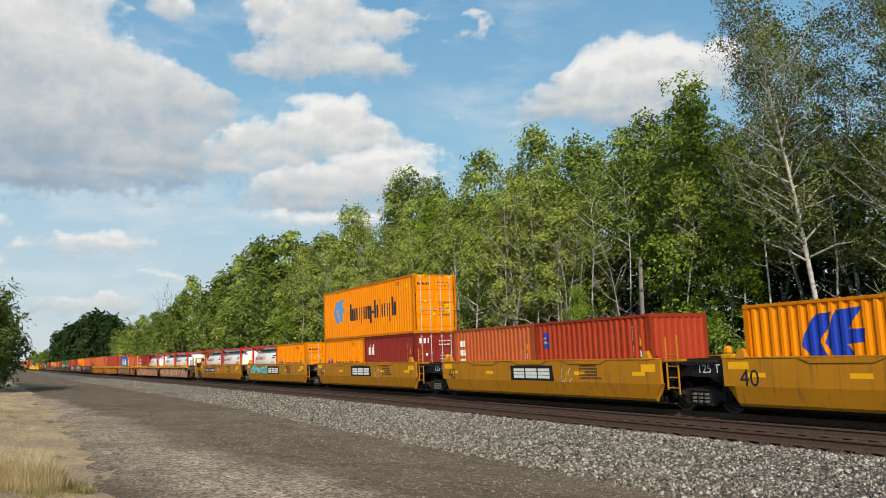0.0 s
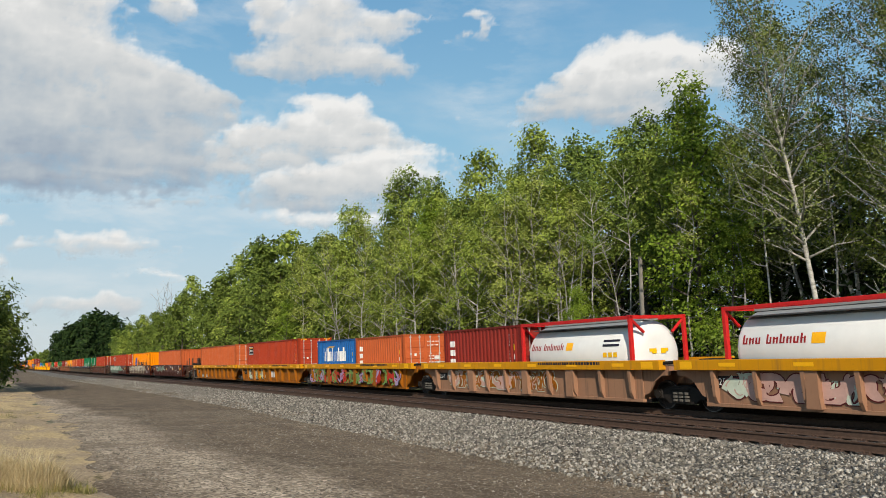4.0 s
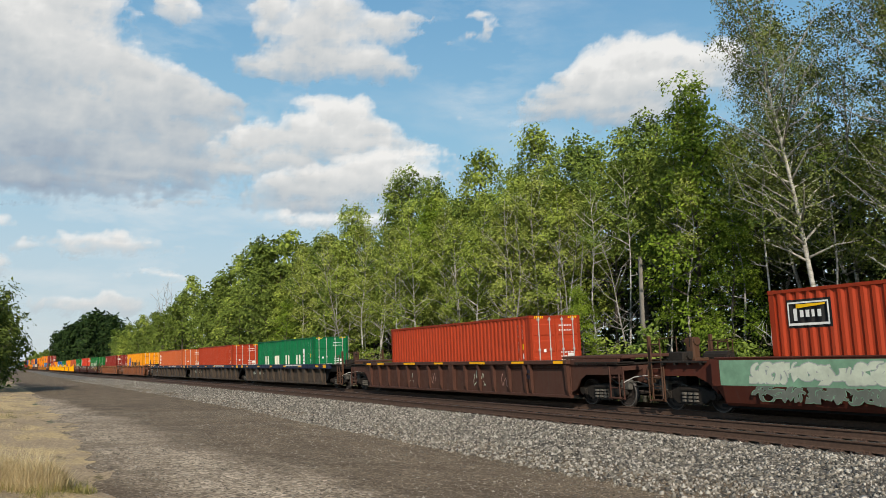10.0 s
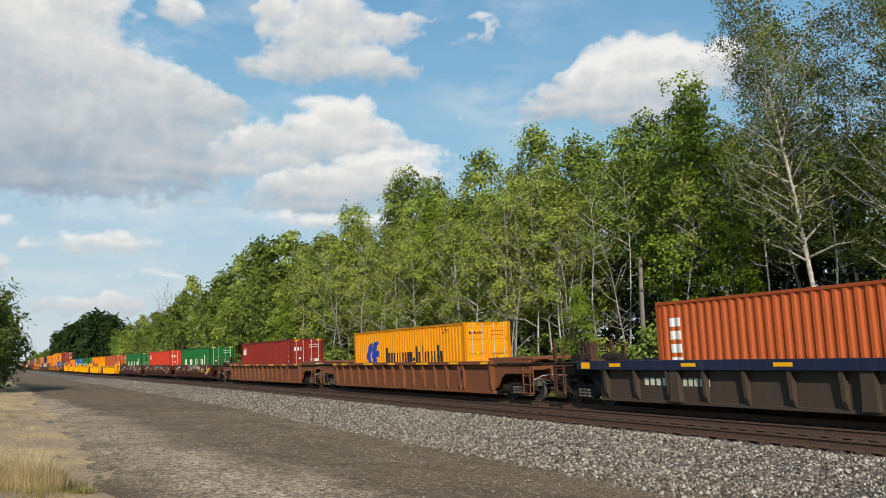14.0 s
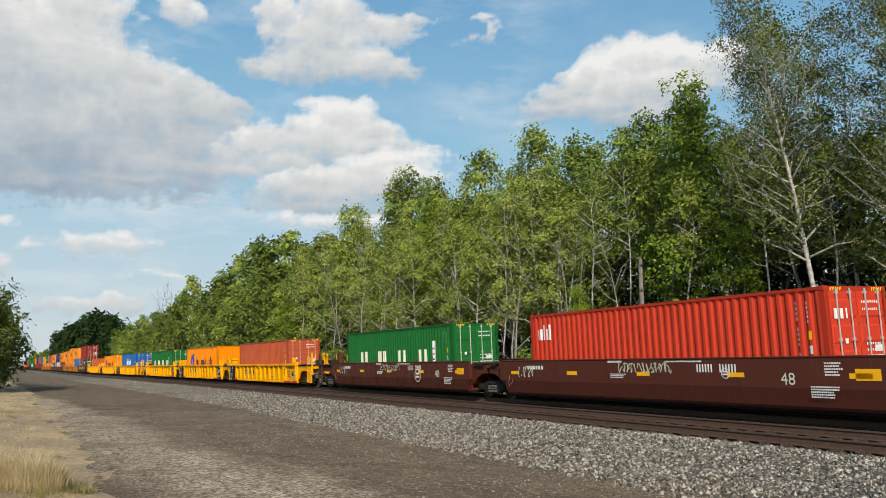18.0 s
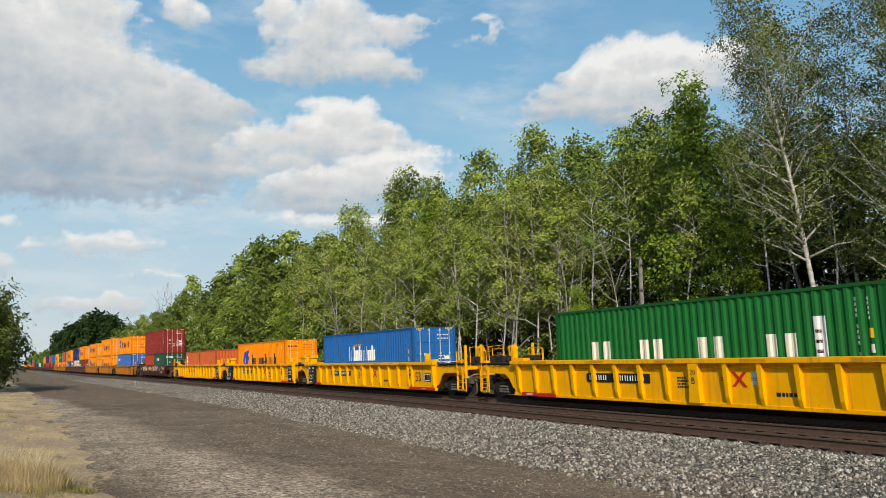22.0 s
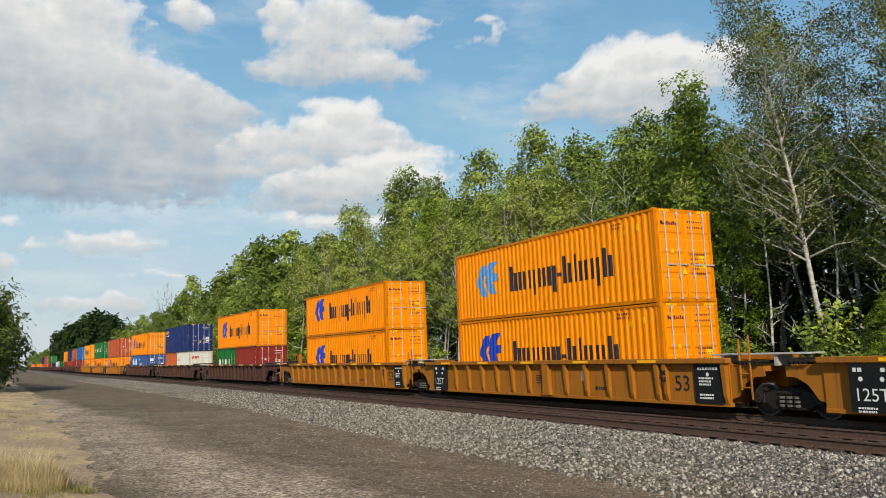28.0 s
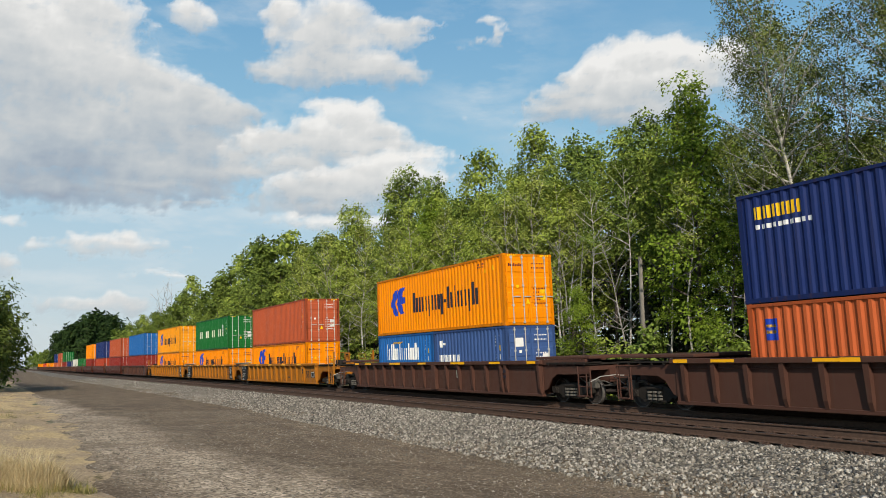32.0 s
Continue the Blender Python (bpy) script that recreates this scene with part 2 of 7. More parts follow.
M["pebble"] = leafy("loose_pebbles", (0.05, 0.041, 0.031, 1), (0.17, 0.145, 0.112, 1), (0.42, 0.37, 0.3, 1), 0.0)
M["crib"] = leafy("dark_crib_stones", (0.03, 0.023, 0.017, 1), (0.075, 0.057, 0.043, 1), (0.15, 0.12, 0.092, 1), 0.0)
M["tie"], M["stone"], M["bed"], M["yard"], M["earth"] = _tie(), _stone(), _bed(), _yard(), _earth()
M["verge"] = _verge()
M["dry_blade"] = leafy("dry_grass_blades", (0.38, 0.27, 0.13, 1), (0.6, 0.47, 0.25, 1), (0.78, 0.66, 0.42, 1), 0.3)
M["green_blade"] = leafy("green_grass_blades", (0.11, 0.11, 0.03, 1), (0.26, 0.23, 0.07, 1), (0.44, 0.37, 0.15, 1), 0.3)

# foliage and bark
M["leaf_maple"] = leafy("maple_leaves", (0.085, 0.125, 0.02, 1), (0.21, 0.27, 0.044, 1), (0.42, 0.49, 0.09, 1), 0.16)
M["leaf_deep"] = leafy("deep_green_leaves", (0.055, 0.09, 0.018, 1), (0.135, 0.195, 0.036, 1), (0.28, 0.355, 0.07, 1), 0.16)
M["leaf_birch"] = leafy("birch_leaves", (0.1, 0.13, 0.027, 1), (0.25, 0.3, 0.058, 1), (0.46, 0.5, 0.115, 1), 0.18)
M["leaf_aspen"] = leafy("aspen_leaves", (0.05, 0.064, 0.018, 1), (0.105, 0.13, 0.036, 1), (0.23, 0.26, 0.075, 1), 0.16)
M["leaf_hill"] = leafy("hillside_leaves", (0.05, 0.08, 0.016, 1), (0.11, 0.155, 0.028, 1), (0.22, 0.275, 0.05, 1), 0.12)
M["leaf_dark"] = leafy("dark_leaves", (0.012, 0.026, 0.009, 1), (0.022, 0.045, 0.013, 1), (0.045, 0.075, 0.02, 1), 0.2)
M["leaf_hedge"] = leafy("hedge_leaves", (0.035, 0.06, 0.015, 1), (0.09, 0.13, 0.028, 1), (0.19, 0.23, 0.05, 1), 0.2)
# Inner wood leaves: the shade of the wood is put into this colour.
M["leaf_shade"] = leafy("shaded_inner_leaves", (0.014, 0.025, 0.008, 1), (0.026, 0.042, 0.011, 1), (0.06, 0.085, 0.018, 1), 0.08)
M["leaf_bright"] = leafy("bright_leaves", (0.07, 0.12, 0.014, 1), (0.16, 0.24, 0.025, 1), (0.29, 0.38, 0.045, 1), 0.28)


def _bark(name, c1, c2, c3):
    k = Mat(name, 0.9)
    v = k.coords()
    n = k.noise(v, 4.0, 6, 0.7, (1.0, 1.0, 2.2))
    k.bump(n, 0.6, 0.02)
    return k.colour(k.ramp(n, [(0.32, c1), (0.5, c2), (0.75, c3)]))


M["bark"] = _bark("grey_brown_bark", (0.03, 0.024, 0.018, 1), (0.075, 0.06, 0.046, 1), (0.14, 0.12, 0.1, 1))
M["bark_pale"] = _bark("pale_birch_bark", (0.12, 0.1, 0.085, 1), (0.4, 0.37, 0.33, 1), (0.62, 0.59, 0.54, 1))
M["bark_grey"] = _bark("grey_aspen_bark", (0.1, 0.09, 0.07, 1), (0.36, 0.335, 0.285, 1), (0.64, 0.61, 0.55, 1))
M["bark_dead"] = _bark("bleached_dead_wood", (0.14, 0.12, 0.1, 1), (0.27, 0.245, 0.215, 1), (0.4, 0.37, 0.33, 1))


# ---- mesh building ----
class Build:
    """Collects vertices and faces of one mesh."""

    def __init__(self):
        self.v, self.f = [], []

    def add(self, vs, fs):
        n = len(self.v)
        self.v += vs
        self.f += [tuple(i + n for i in f) for f in fs]
        return self

    def box(self, x0, x1, y0, y1, z0, z1, c=0.0):
        """A box; c bevels its upright edges and rim."""
        if c <= 0:
            vs = [(x, y, z) for z in (z0, z1) for x, y in ((x0, y0), (x1, y0), (x1, y1), (x0, y1))]
            return self.add(vs, [(3, 2, 1, 0), (4, 5, 6, 7), (0, 1, 5, 4), (1, 2, 6, 5), (2, 3, 7, 6), (3, 0, 4, 7)])
        ring = lambda d, z: [(x0 + d + c, y0 + d, z), (x1 - d - c, y0 + d, z), (x1 - d, y0 + d + c, z), (x1 - d, y1 - d - c, z),
                             (x1 - d - c, y1 - d, z), (x0 + d + c, y1 - d, z), (x0 + d, y1 - d - c, z), (x0 + d, y0 + d + c, z)]
        return self.loft([ring(c * .6, z0), ring(0, z0 + c), ring(0, z1 - c), ring(c * .6, z1)])

    def loft(self, rings, closed=True, caps=True):
        n, k = len(rings[0]), len(self.v)
        self.v += [p for r in rings for p in r]
        for i in range(len(rings) - 1):
            for j in range(n if closed else n - 1):
                a, b = k + i * n + j, k + i * n + (j + 1) % n
                self.f.append((a, b, b + n, a + n))
        if caps and closed:
            self.f.append(tuple(k + j for j in reversed(range(n))))
            self.f.append(tuple(k + (len(rings) - 1) * n + j for j in range(n)))
        return self

    def prism(self, poly, y0, y1):
        """A polygon in x and z, drawn out along y."""
        return self.loft([[(x, y0, z) for x, z in poly], [(x, y1, z) for x, z in poly]])

    def rod(self, a, b, r, n=8, r2=None):
        a, b = Vector(a), Vector(b)
        q = (b - a).to_track_quat("Z", "Y")
        rings = []
        for p, rr in ((a, r), (b, r2 if r2 is not None else r)):
            rings.append([tuple(p + q @ Vector((rr * math.cos(6.2832 * i / n), rr * math.sin(6.2832 * i / n), 0))) for i in range(n)])
        return self.loft(rings)

    def tube(self, pts, radii, n=6):
        rings = []
        for i, p in enumerate(pts):
            d = Vector(pts[min(i + 1, len(pts) - 1)]) - Vector(pts[max(i - 1, 0)])
            q = d.to_track_quat("Z", "Y")
            rings.append([tuple(Vector(p) + q @ Vector((radii[i] * math.cos(6.2832 * j / n), radii[i] * math.sin(6.2832 * j / n), 0))) for j in range(n)])
        return self.loft(rings)

    def mesh(self, name, mat, smooth=False):
        me = bpy.data.meshes.new(name)
        me.from_pydata(self.v, [], self.f)
        me.validate()
        if mat:
            me.materials.append(mat)
        if smooth:
            me.polygons.foreach_set("use_smooth", [True] * len(me.polygons))
        return me


def fixed(me):
    """Turns the faces of a mesh outward."""
    bm = bmesh.new()
    bm.from_mesh(me)
    bmesh.ops.recalc_face_normals(bm, faces=bm.faces)
    bm.to_mesh(me)
    bm.free()
    return me


def part(name, me, parent, at=(0, 0, 0), label="", turn=None):
    ob = new(name, me)
    ob.parent = parent
    ob.location = at
    if turn:
        ob.rotation_euler = turn
    if label:
        ob["label"] = label
    return ob


MESHES = {}


def cached(key, make):
    if key not in MESHES:
        MESHES[key] = make()
    return MESHES[key]


def empty(name):
    ob = new(name)
    ob.empty_display_size = 0.3
    return ob


# ---- the line of the track ----
BANK = 0.0444                       # the line leans to the inside of its slight curve
STEP = 0.5
_s = np.arange(-1400, 320, STEP)
_q = np.clip(_s, -170, 60) / 100
_th = -1.0608 - 0.0796 * _q - 0.0498 * _q * _q + 0.026 * np.clip((-170 - _s) / 150, 0, 1)
_x, _y = np.cumsum(np.cos(_th)) * STEP, np.cumsum(np.sin(_th)) * STEP
_i0 = int(np.argmin(abs(_s)))
_x, _y = _x - _x[_i0], _y - _y[_i0] + 37.5


def line_at(s):
    return np.interp(s, _s, _x), np.interp(s, _s, _y), np.interp(s, _s, _th)


def place(s, lat, z=0.0):
    """World place s metres along the line and lat metres to its near side."""
    x, y, th = line_at(s)
    return x + np.sin(th) * lat, y - np.cos(th) * lat, z


def top_of_rail(lat):
    return -lat * BANK if lat < 2 else -0.0626 - (lat - 4.0) * BANK


# ---- ground ----
def sheet(name, ss, lats, zf, mat, label, aligned=False):
    """A sheet over stations and offsets from the line."""
    ss, lats = np.array(ss, float), np.array(lats, float)
    vs = []
    for s in ss:
        for l in lats:
            x, y, _ = place(s, l)
            vs.append((float(x), float(y), float(zf(s, l))))
    n = len(lats)
    fs = [(i * n + j, i * n + j + 1, (i + 1) * n + j + 1, (i + 1) * n + j) for i in range(len(ss) - 1) for j in range(n - 1)]
    me = bpy.data.meshes.new(name)
    inv = None
    if aligned:
        x, y, th = line_at(0)
        inv = Matrix.Translation((float(x), float(y), 0)) @ Matrix.Rotation(float(th), 4, "Z")
        im = inv.inverted()
        vs = [tuple(im @ Vector(v)) for v in vs]
    me.from_pydata(vs, [], fs)
    me.materials.append(mat)
    me.polygons.foreach_set("use_smooth", [True] * len(fs))
    fixed(me)
    if me.polygons[0].normal.z < 0:
        me.flip_normals()
    ob = new(name, me)
    if inv:
        ob.matrix_world = inv
    tagged(ob, label, name, kind="structure")
    return ob


_LAT = [-2500, -700, -120, -60, -40, -24, -16, -12, -9, -6.5, -4.5, 9.5, 17, 30, 80, 300, 900, 2500]
_Z = [30, 16, 7.5, 5.0, 3.4, 1.9, 1.0, 0.35, -0.35, -0.62, -0.56, -0.56, -0.5, -0.5, -0.7, -1.5, -4, -10]


def ground_z(s, l):
    z = float(np.interp(l, _LAT, _Z))
    if l > 17:
        z += 0.05 * noise.noise((s * 0.3, l * 0.3, 0)) * min((l - 17) / 3, 1)
    elif l < -9:
        z += 0.35 * noise.noise((s * 0.12, l * 0.12, 3)) * min((-9 - l) / 6, 1)
    return z


_S = list(np.arange(-1390, -200, 40)) + list(np.arange(-200, 70, 3)) + list(np.arange(70, 311, 30))
_L = [-2500, -1500, -700, -300, -120, -80, -60] + list(np.arange(-48, -8, 2.5)) + [-8, -6.5, -5.5, -4.5, 2, 9.5, 13, 16, 17] + list(np.arange(18, 31, 1.5)) + [36, 45, 60, 80, 140, 300, 900, 2500]
sheet("ground", _S, _L, ground_z, M["earth"], "grassy earth rising into the woods beyond the line")


def yard_z(s, l):
    edge = 0.0
    if l > 16.2:
        edge = (l - 16.2) * 0.06
    return -0.45 - edge + 0.012 * noise.noise((s * 0.5, l * 0.5, 7))


sheet("yard", list(np.arange(-330, 61, 2.5)), [8.2, 8.8] + list(np.arange(9.5, 17.0, 0.8)) + [17.35], yard_z, M["yard"],
      "packed dark gravel apron with paler loose stone", aligned=True)



def verge_z(s, l):
    n = noise.fractal((s * 0.5, l * 0.9, 9), 0.7, 2.1, 6)
    return -0.475 + 0.05 * (l - 17.0) + 0.06 * n if l < 22 else ground_z(s, l) + 0.03


sheet("verge", list(np.arange(-140, 0, 0.8)) + list(np.arange(0, 45, 0.22)), list(np.arange(14.8, 20, 0.16)) + [20.5, 21, 21.5, 22] + [24, 27, 30], verge_z, M["verge"], "dry trodden earth and straw along the gravel's edge", aligned=True)

_BL = [-6.2, -4.4, -2.6, -1.9, -0.75, 0.75, 1.9, 2.3, 2.8, 3.25, 4.0, 4.75, 5.2, 5.75, 6.3, 7.2, 8.2, 9.3]
_BZ = [-0.60, -0.42, -0.10, -0.14, -0.24, -0.31, -0.28, -0.22, -0.25, -0.31, -0.30, -0.33, -0.315, -0.305, -0.33, -0.38, -0.43, -0.475]


def bed_z(s, l):
    return float(np.interp(l, _BL, _BZ)) + 0.02 * noise.noise((s * 0.9, l * 0.9, 1)) * (1 if 1.9 < l < 8.8 else 0.2)


sheet("ballast", list(np.arange(-1380, -120, 20)) + list(np.arange(-120, 70, 1.0)) + list(np.arange(70, 300, 20)),
      sorted(set(_BL + [5.5, 6.8, 7.7, 8.7])), bed_z, M["bed"], "grey crushed stone ballast shoulder under the rails", aligned=True)


def heap_z(s, l):
    return max(bed_z(s, l), -0.452)


def stones(name, n, s0, s1, l0, l1, r0, r1, zf, label, seed, mat):
    """Loose broken stones, each a squashed and turned eight-sided lump."""
    g = np.random.default_rng(seed)
    u = g.random(n)
    s = s0 + (s1 - s0) * u
    l = l0 + (l1 - l0) * g.random(n) ** (1.35 if l1 > 9.2 else 1.0)
    x, y, _ = place(s, l)
    z = np.array([zf(a, b) for a, b in zip(s, l)])
    r = r0 + (r1 - r0) * g.random(n) ** 1.6
    base = np.array([(1, 0, 0), (0, 1, 0), (-1, 0, 0), (0, -1, 0), (0, 0, .8), (0, 0, -.8)])
    v = base[None] * (0.5 + 0.9 * g.random((n, 6, 1))) + 0.4 * (g.random((n, 6, 3)) - .5)
    v *= 0.65 + 0.75 * g.random((n, 1, 3))
    a, b = g.random(n) * 6.283, g.random(n) * 1.2
    ca, sa, cb, sb = np.cos(a), np.sin(a), np.cos(b), np.sin(b)
    y1 = v[:, :, 1] * cb[:, None] - v[:, :, 2] * sb[:, None]
    z1 = v[:, :, 1] * sb[:, None] + v[:, :, 2] * cb[:, None]
    x2 = v[:, :, 0] * ca[:, None] - y1 * sa[:, None]
    y2 = v[:, :, 0] * sa[:, None] + y1 * ca[:, None]
    v = np.stack([x2, y2, z1], 2) * r[:, None, None]
    v += np.stack([x, y, z + r * 0.25], 1)[:, None]
    tri = np.array([(0, 1, 4), (1, 2, 4), (2, 3, 4), (3, 0, 4), (1, 0, 5), (2, 1, 5), (3, 2, 5), (0, 3, 5)])
    f = (tri[None] + 6 * np.arange(n)[:, None, None]).reshape(-1, 3)
    return raw(name, v.reshape(-1, 3), f, mat, label)


def raw(name, v, f, mat, label="", thing=True):
    """A mesh straight from arrays."""
    me = bpy.data.meshes.new(name)
    k = f.shape[1]
    me.vertices.add(len(v))
    me.vertices.foreach_set("co", np.ascontiguousarray(v, dtype=np.float32).ravel())
    me.loops.add(f.size)
    me.loops.foreach_set("vertex_index", np.ascontiguousarray(f, dtype=np.int32).ravel())
    me.polygons.add(len(f))
    me.polygons.foreach_set("loop_start", np.arange(0, f.size, k, dtype=np.int32))
    me.polygons.foreach_set("loop_total", np.full(len(f), k, dtype=np.int32))
    me.materials.append(mat)
    me.update(calc_edges=True)
    if not thing:
        return me
    ob = new(name, me)
    tagged(ob, label, name.replace("_", " "), kind="stuff")
    return ob


stones("far_ballast_stones", 7000, -80, -13, 5.1, 10.2, 0.03, 0.06, heap_z, "grey ballast stones along the far shoulder", 14, M["stone"])
stones("ballast_stones", 24000, 7, 27.5, 5.1, 10.4, 0.02, 0.046, heap_z, "angular grey ballast stones heaped along the shoulder", 11, M["stone"])
stones("middle_ballast_stones", 9000, -15, 8, 5.1, 10.2, 0.024, 0.05, heap_z, "angular grey ballast stones farther along the shoulder", 15, M["stone"])
stones("crib_stones", 4500, -12, 29, 1.7, 5.4, 0.015, 0.035, bed_z, "dusty ballast stones between the rails and ties", 12, M["crib"])
stones("loose_gravel", 15000, 2, 26, 9.0, 17.4, 0.008, 0.02, yard_z, "loose pebbles scattered over the gravel apron", 13, M["pebble"])

# ---- rails and ties ----
RAIL_SHAPE = [(-.07, -.18), (.07, -.18), (.07, -.168), (.012, -.15), (.01, -.045), (.036, -.035), (.037, -.008), (.03, -.002), (-.03, -.002),
              (-.037, -.008), (-.036, -.035), (-.01, -.045), (-.012, -.15), (-.07, -.168)]


def track(centre, first, last):
    th = empty("railway_track")
    tagged(th, "rusty steel rails on weathered timber ties bedded in ballast", "railway track", kind="structure")
    x0, y0, _ = place(0, centre)
    th.location = (float(x0), float(y0), 0)
    back = Vector((-float(x0), -float(y0), 0))
    ss = list(np.arange(-1300, -100, 12.0)) + list(np.arange(-100, 75, 2.5)) + list(np.arange(75, 200, 12))
    for side in (-.7525, .7525):
        lat = centre + side
        z = top_of_rail(lat)
        b, top = Build(), Build()
        rings, r2 = [], []
        for s in ss:
            rings.append([(float(place(s, lat + a)[0] + back.x), float(place(s, lat + a)[1] + back.y), z + c) for a, c in RAIL_SHAPE])
            r2.append([(float(place(s, lat + a)[0] + back.x), float(place(s, lat + a)[1] + back.y), z + .001) for a in (-.027, .027)])
        b.loft(rings)
        top.loft(r2, closed=False)
        rail = part("rail", fixed(b.mesh("rail", M["rail"])), th)
        part("running_surface", top.mesh("running_surface", M["rail_top"]), rail, label="bright worn top of the rail")
    tie = cached("tie", lambda: fixed(Build().box(-.115, .115, -1.3, 1.3, -.18, 0, .012).mesh("tie", M["tie"])))
    plate = cached("plate", lambda: fixed(Build().box(-.09, .09, -.18, .18, 0, .018).box(-.07, -.03, -.11, -.075, .018, .045).box(.03, .07, .075, .11, .018, .045)
                                          .box(.03, .07, -.11, -.075, .018, .045).box(-.07, -.03, .075, .11, .018, .045).mesh("tie_plate", M["plate"])))
    rng = random.Random(int(centre * 10))
    s, n = first, 0
    while s < last:
        x, y, a = line_at(s)
        px, py, _ = place(s, centre)
        o = part("tie", tie, th, (float(px) + back.x, float(py) + back.y, top_of_rail(centre) - .2), turn=(BANK, 0, float(a) + rng.uniform(-.015, .015)))
        for side in (-.7525, .7525):
            part("tie_plate", plate, o, (0, side, .002))
        s += 0.535 + rng.uniform(-.02, .02)


track(4.0, -46, 38)
track(0.0, -20, 32)


# ---- trees ----
def leaf_cards(rng, P, N, size, slim=0.62):
    """Leaf-shaped four-corner cards at the places P, facing about along N."""
    n = len(P)
    nn = N + rng.normal(size=(n, 3)) * 0.4
    nn /= np.linalg.norm(nn, axis=1)[:, None]
    d = rng.normal(size=(n, 3)) - np.array([0, 0, 0.4])
    d -= (d * nn).sum(1)[:, None] * nn
    d /= np.linalg.norm(d, axis=1)[:, None]
    e = np.cross(nn, d)
    sz = size * (0.6 + 0.8 * rng.random(n))
    a, b = d * sz[:, None] * 0.5, e * sz[:, None] * 0.5 * slim
    v = np.stack([P - a, P - a * 0.1 + b, P + a, P - a * 0.1 - b], 1)
    return v.reshape(-1, 3), np.arange(4 * n).reshape(n, 4)


def tree_kind(name, seed, height, spread, low, limbs, sprays, leaves, leaf_size, leaf, bark, trunk_r=0.16, stems=1, lean=0.04, spray_r=0.8,
              rise=0.55, top=0.3, flat=0.22, lower=0, bare=0.0, coarse=False):
    """A tree at the origin: a bent tapered trunk, limbs that climb outward, and flat leafy sprays along them with gaps between.
    lower: dead leafless limbs under the crown; bare: share of the limbs that carry no leaves; coarse: no twigs."""
    rng = np.random.default_rng(seed)
    tr, br = Build(), Build()
    paths = []
    for k in range(stems):
        dx, dy = (lean, 0.0) if lean > .1 else rng.normal(0, lean, 2)
        if k:
            dx, dy = dx + rng.normal(0, .1), dy + rng.normal(0, .1)
        wob = rng.uniform(-1, 1, 4) * .012 * height
        hh = height * (.97 if k == 0 else rng.uniform(.75, .92))
        pts, rad = [], []
        for i in range(10):
            t = i / 9
            pts.append((dx * hh * t ** 1.15 + wob[0] * math.sin(t * 5.5 + k) + wob[1] * math.sin(t * 11), dy * hh * t + wob[2] * math.sin(t * 6 + 1) + wob[3] * math.sin(t * 10), hh * t - .4 * (i == 0)))
            rad.append(max(trunk_r * (1 - .9 * t) * (1.3 if i == 0 else 1), .014))
        tr.tube(pts[::3] if coarse else pts, rad[::3] if coarse else rad, 5 if coarse else 7)
        paths.append(np.array(pts))
    C, N, R = [], [], []
    for i in range(limbs + lower):
        dead = i >= limbs
        p = paths[i % stems]
        H = p[-1, 2]
        u = (i + rng.random()) / max(limbs, 1) if not dead else 0
        h0 = H * (low + (1 - low) * u * .93) if not dead else H * rng.uniform(low * .3, low + .15)
        s = np.array([np.interp(h0, p[:, 2], p[:, 0]), np.interp(h0, p[:, 2], p[:, 1]), h0])
        az = i * 2.4 + rng.uniform(-.7, .7)
        out = np.array([math.cos(az), math.sin(az), 0])
        w = spread * (.6 + .4 * min(1, u / .22)) * (1 - (1 - top) * u ** 2.0) * rng.uniform(.55, 1.12)
        if dead:
            w = spread * rng.uniform(.4, .9)
        climb = w * rise * (.55 + .95 * u) * rng.uniform(.6, 1.4)
        end = s + out * w + np.array([0, 0, climb])
        mid = s + out * w * .5 + np.array([0, 0, climb * rng.uniform(.3, .65)]) + rng.normal(0, .06, 3) * w
        r0 = trunk_r * .36 * (1 - .75 * u) + .014
        br.tube([tuple(s), tuple(mid), tuple(end)], [r0, r0 * .6, .01], 3 if coarse else 5)
        if dead or rng.random() < bare:
            for q in range(3):
                a = mid * (1 - q / 3) + end * q / 3
                e = a + out * w * rng.uniform(.05, .3) + rng.normal(0, .28, 3) * w * .6 + np.array([0, 0, .25 * w])
                br.tube([tuple(a), tuple((a + e) / 2 + rng.normal(0, .04, 3)), tuple(e)], [r0 * .4, r0 * .28, .007], 4)
            continue
        side = np.array([-out[1], out[0], 0])
        for j in range(sprays):
            t = .34 + .7 * (j + rng.random()) / sprays
            base = (s * (1 - t * 2) + mid * t * 2) if t < .5 else (mid * (2 - 2 * t) + end * (2 * t - 1))
            c = base + side * rng.normal(0, .3) * w * .55 + out * rng.normal(0, .12) + np.array([0, 0, rng.normal(.1, .22)])
            if j % 2 == 0 and not coarse:
                a = base - (base - s) * .15
                br.tube([tuple(a), tuple((a + c) / 2 + np.array([0, 0, .05])), tuple(c)], [r0 * .35, r0 * .24, .007], 3)
            n = np.array([0, 0, 1.0]) + out * rng.uniform(.4, 1.3) + rng.normal(0, .25, 3)
            C.append(c), N.append(n / np.linalg.norm(n)), R.append(spray_r * rng.uniform(.55, 1.2))
    for p in paths:
        for j in range(5 if leaves else 0):
            C.append(p[-1] + rng.normal(0, .3, 3) * spray_r - np.array([0, 0, .3 * j * spray_r])), N.append(np.array([0, 0, 1.0])), R.append(spray_r * rng.uniform(.4, .75))
    root = empty(name)
    part("trunk", tr.mesh("trunk", M[bark], True), root)
    tagged(part("branchwork", br.mesh("branchwork", M[bark], True), root), kind="stuff")
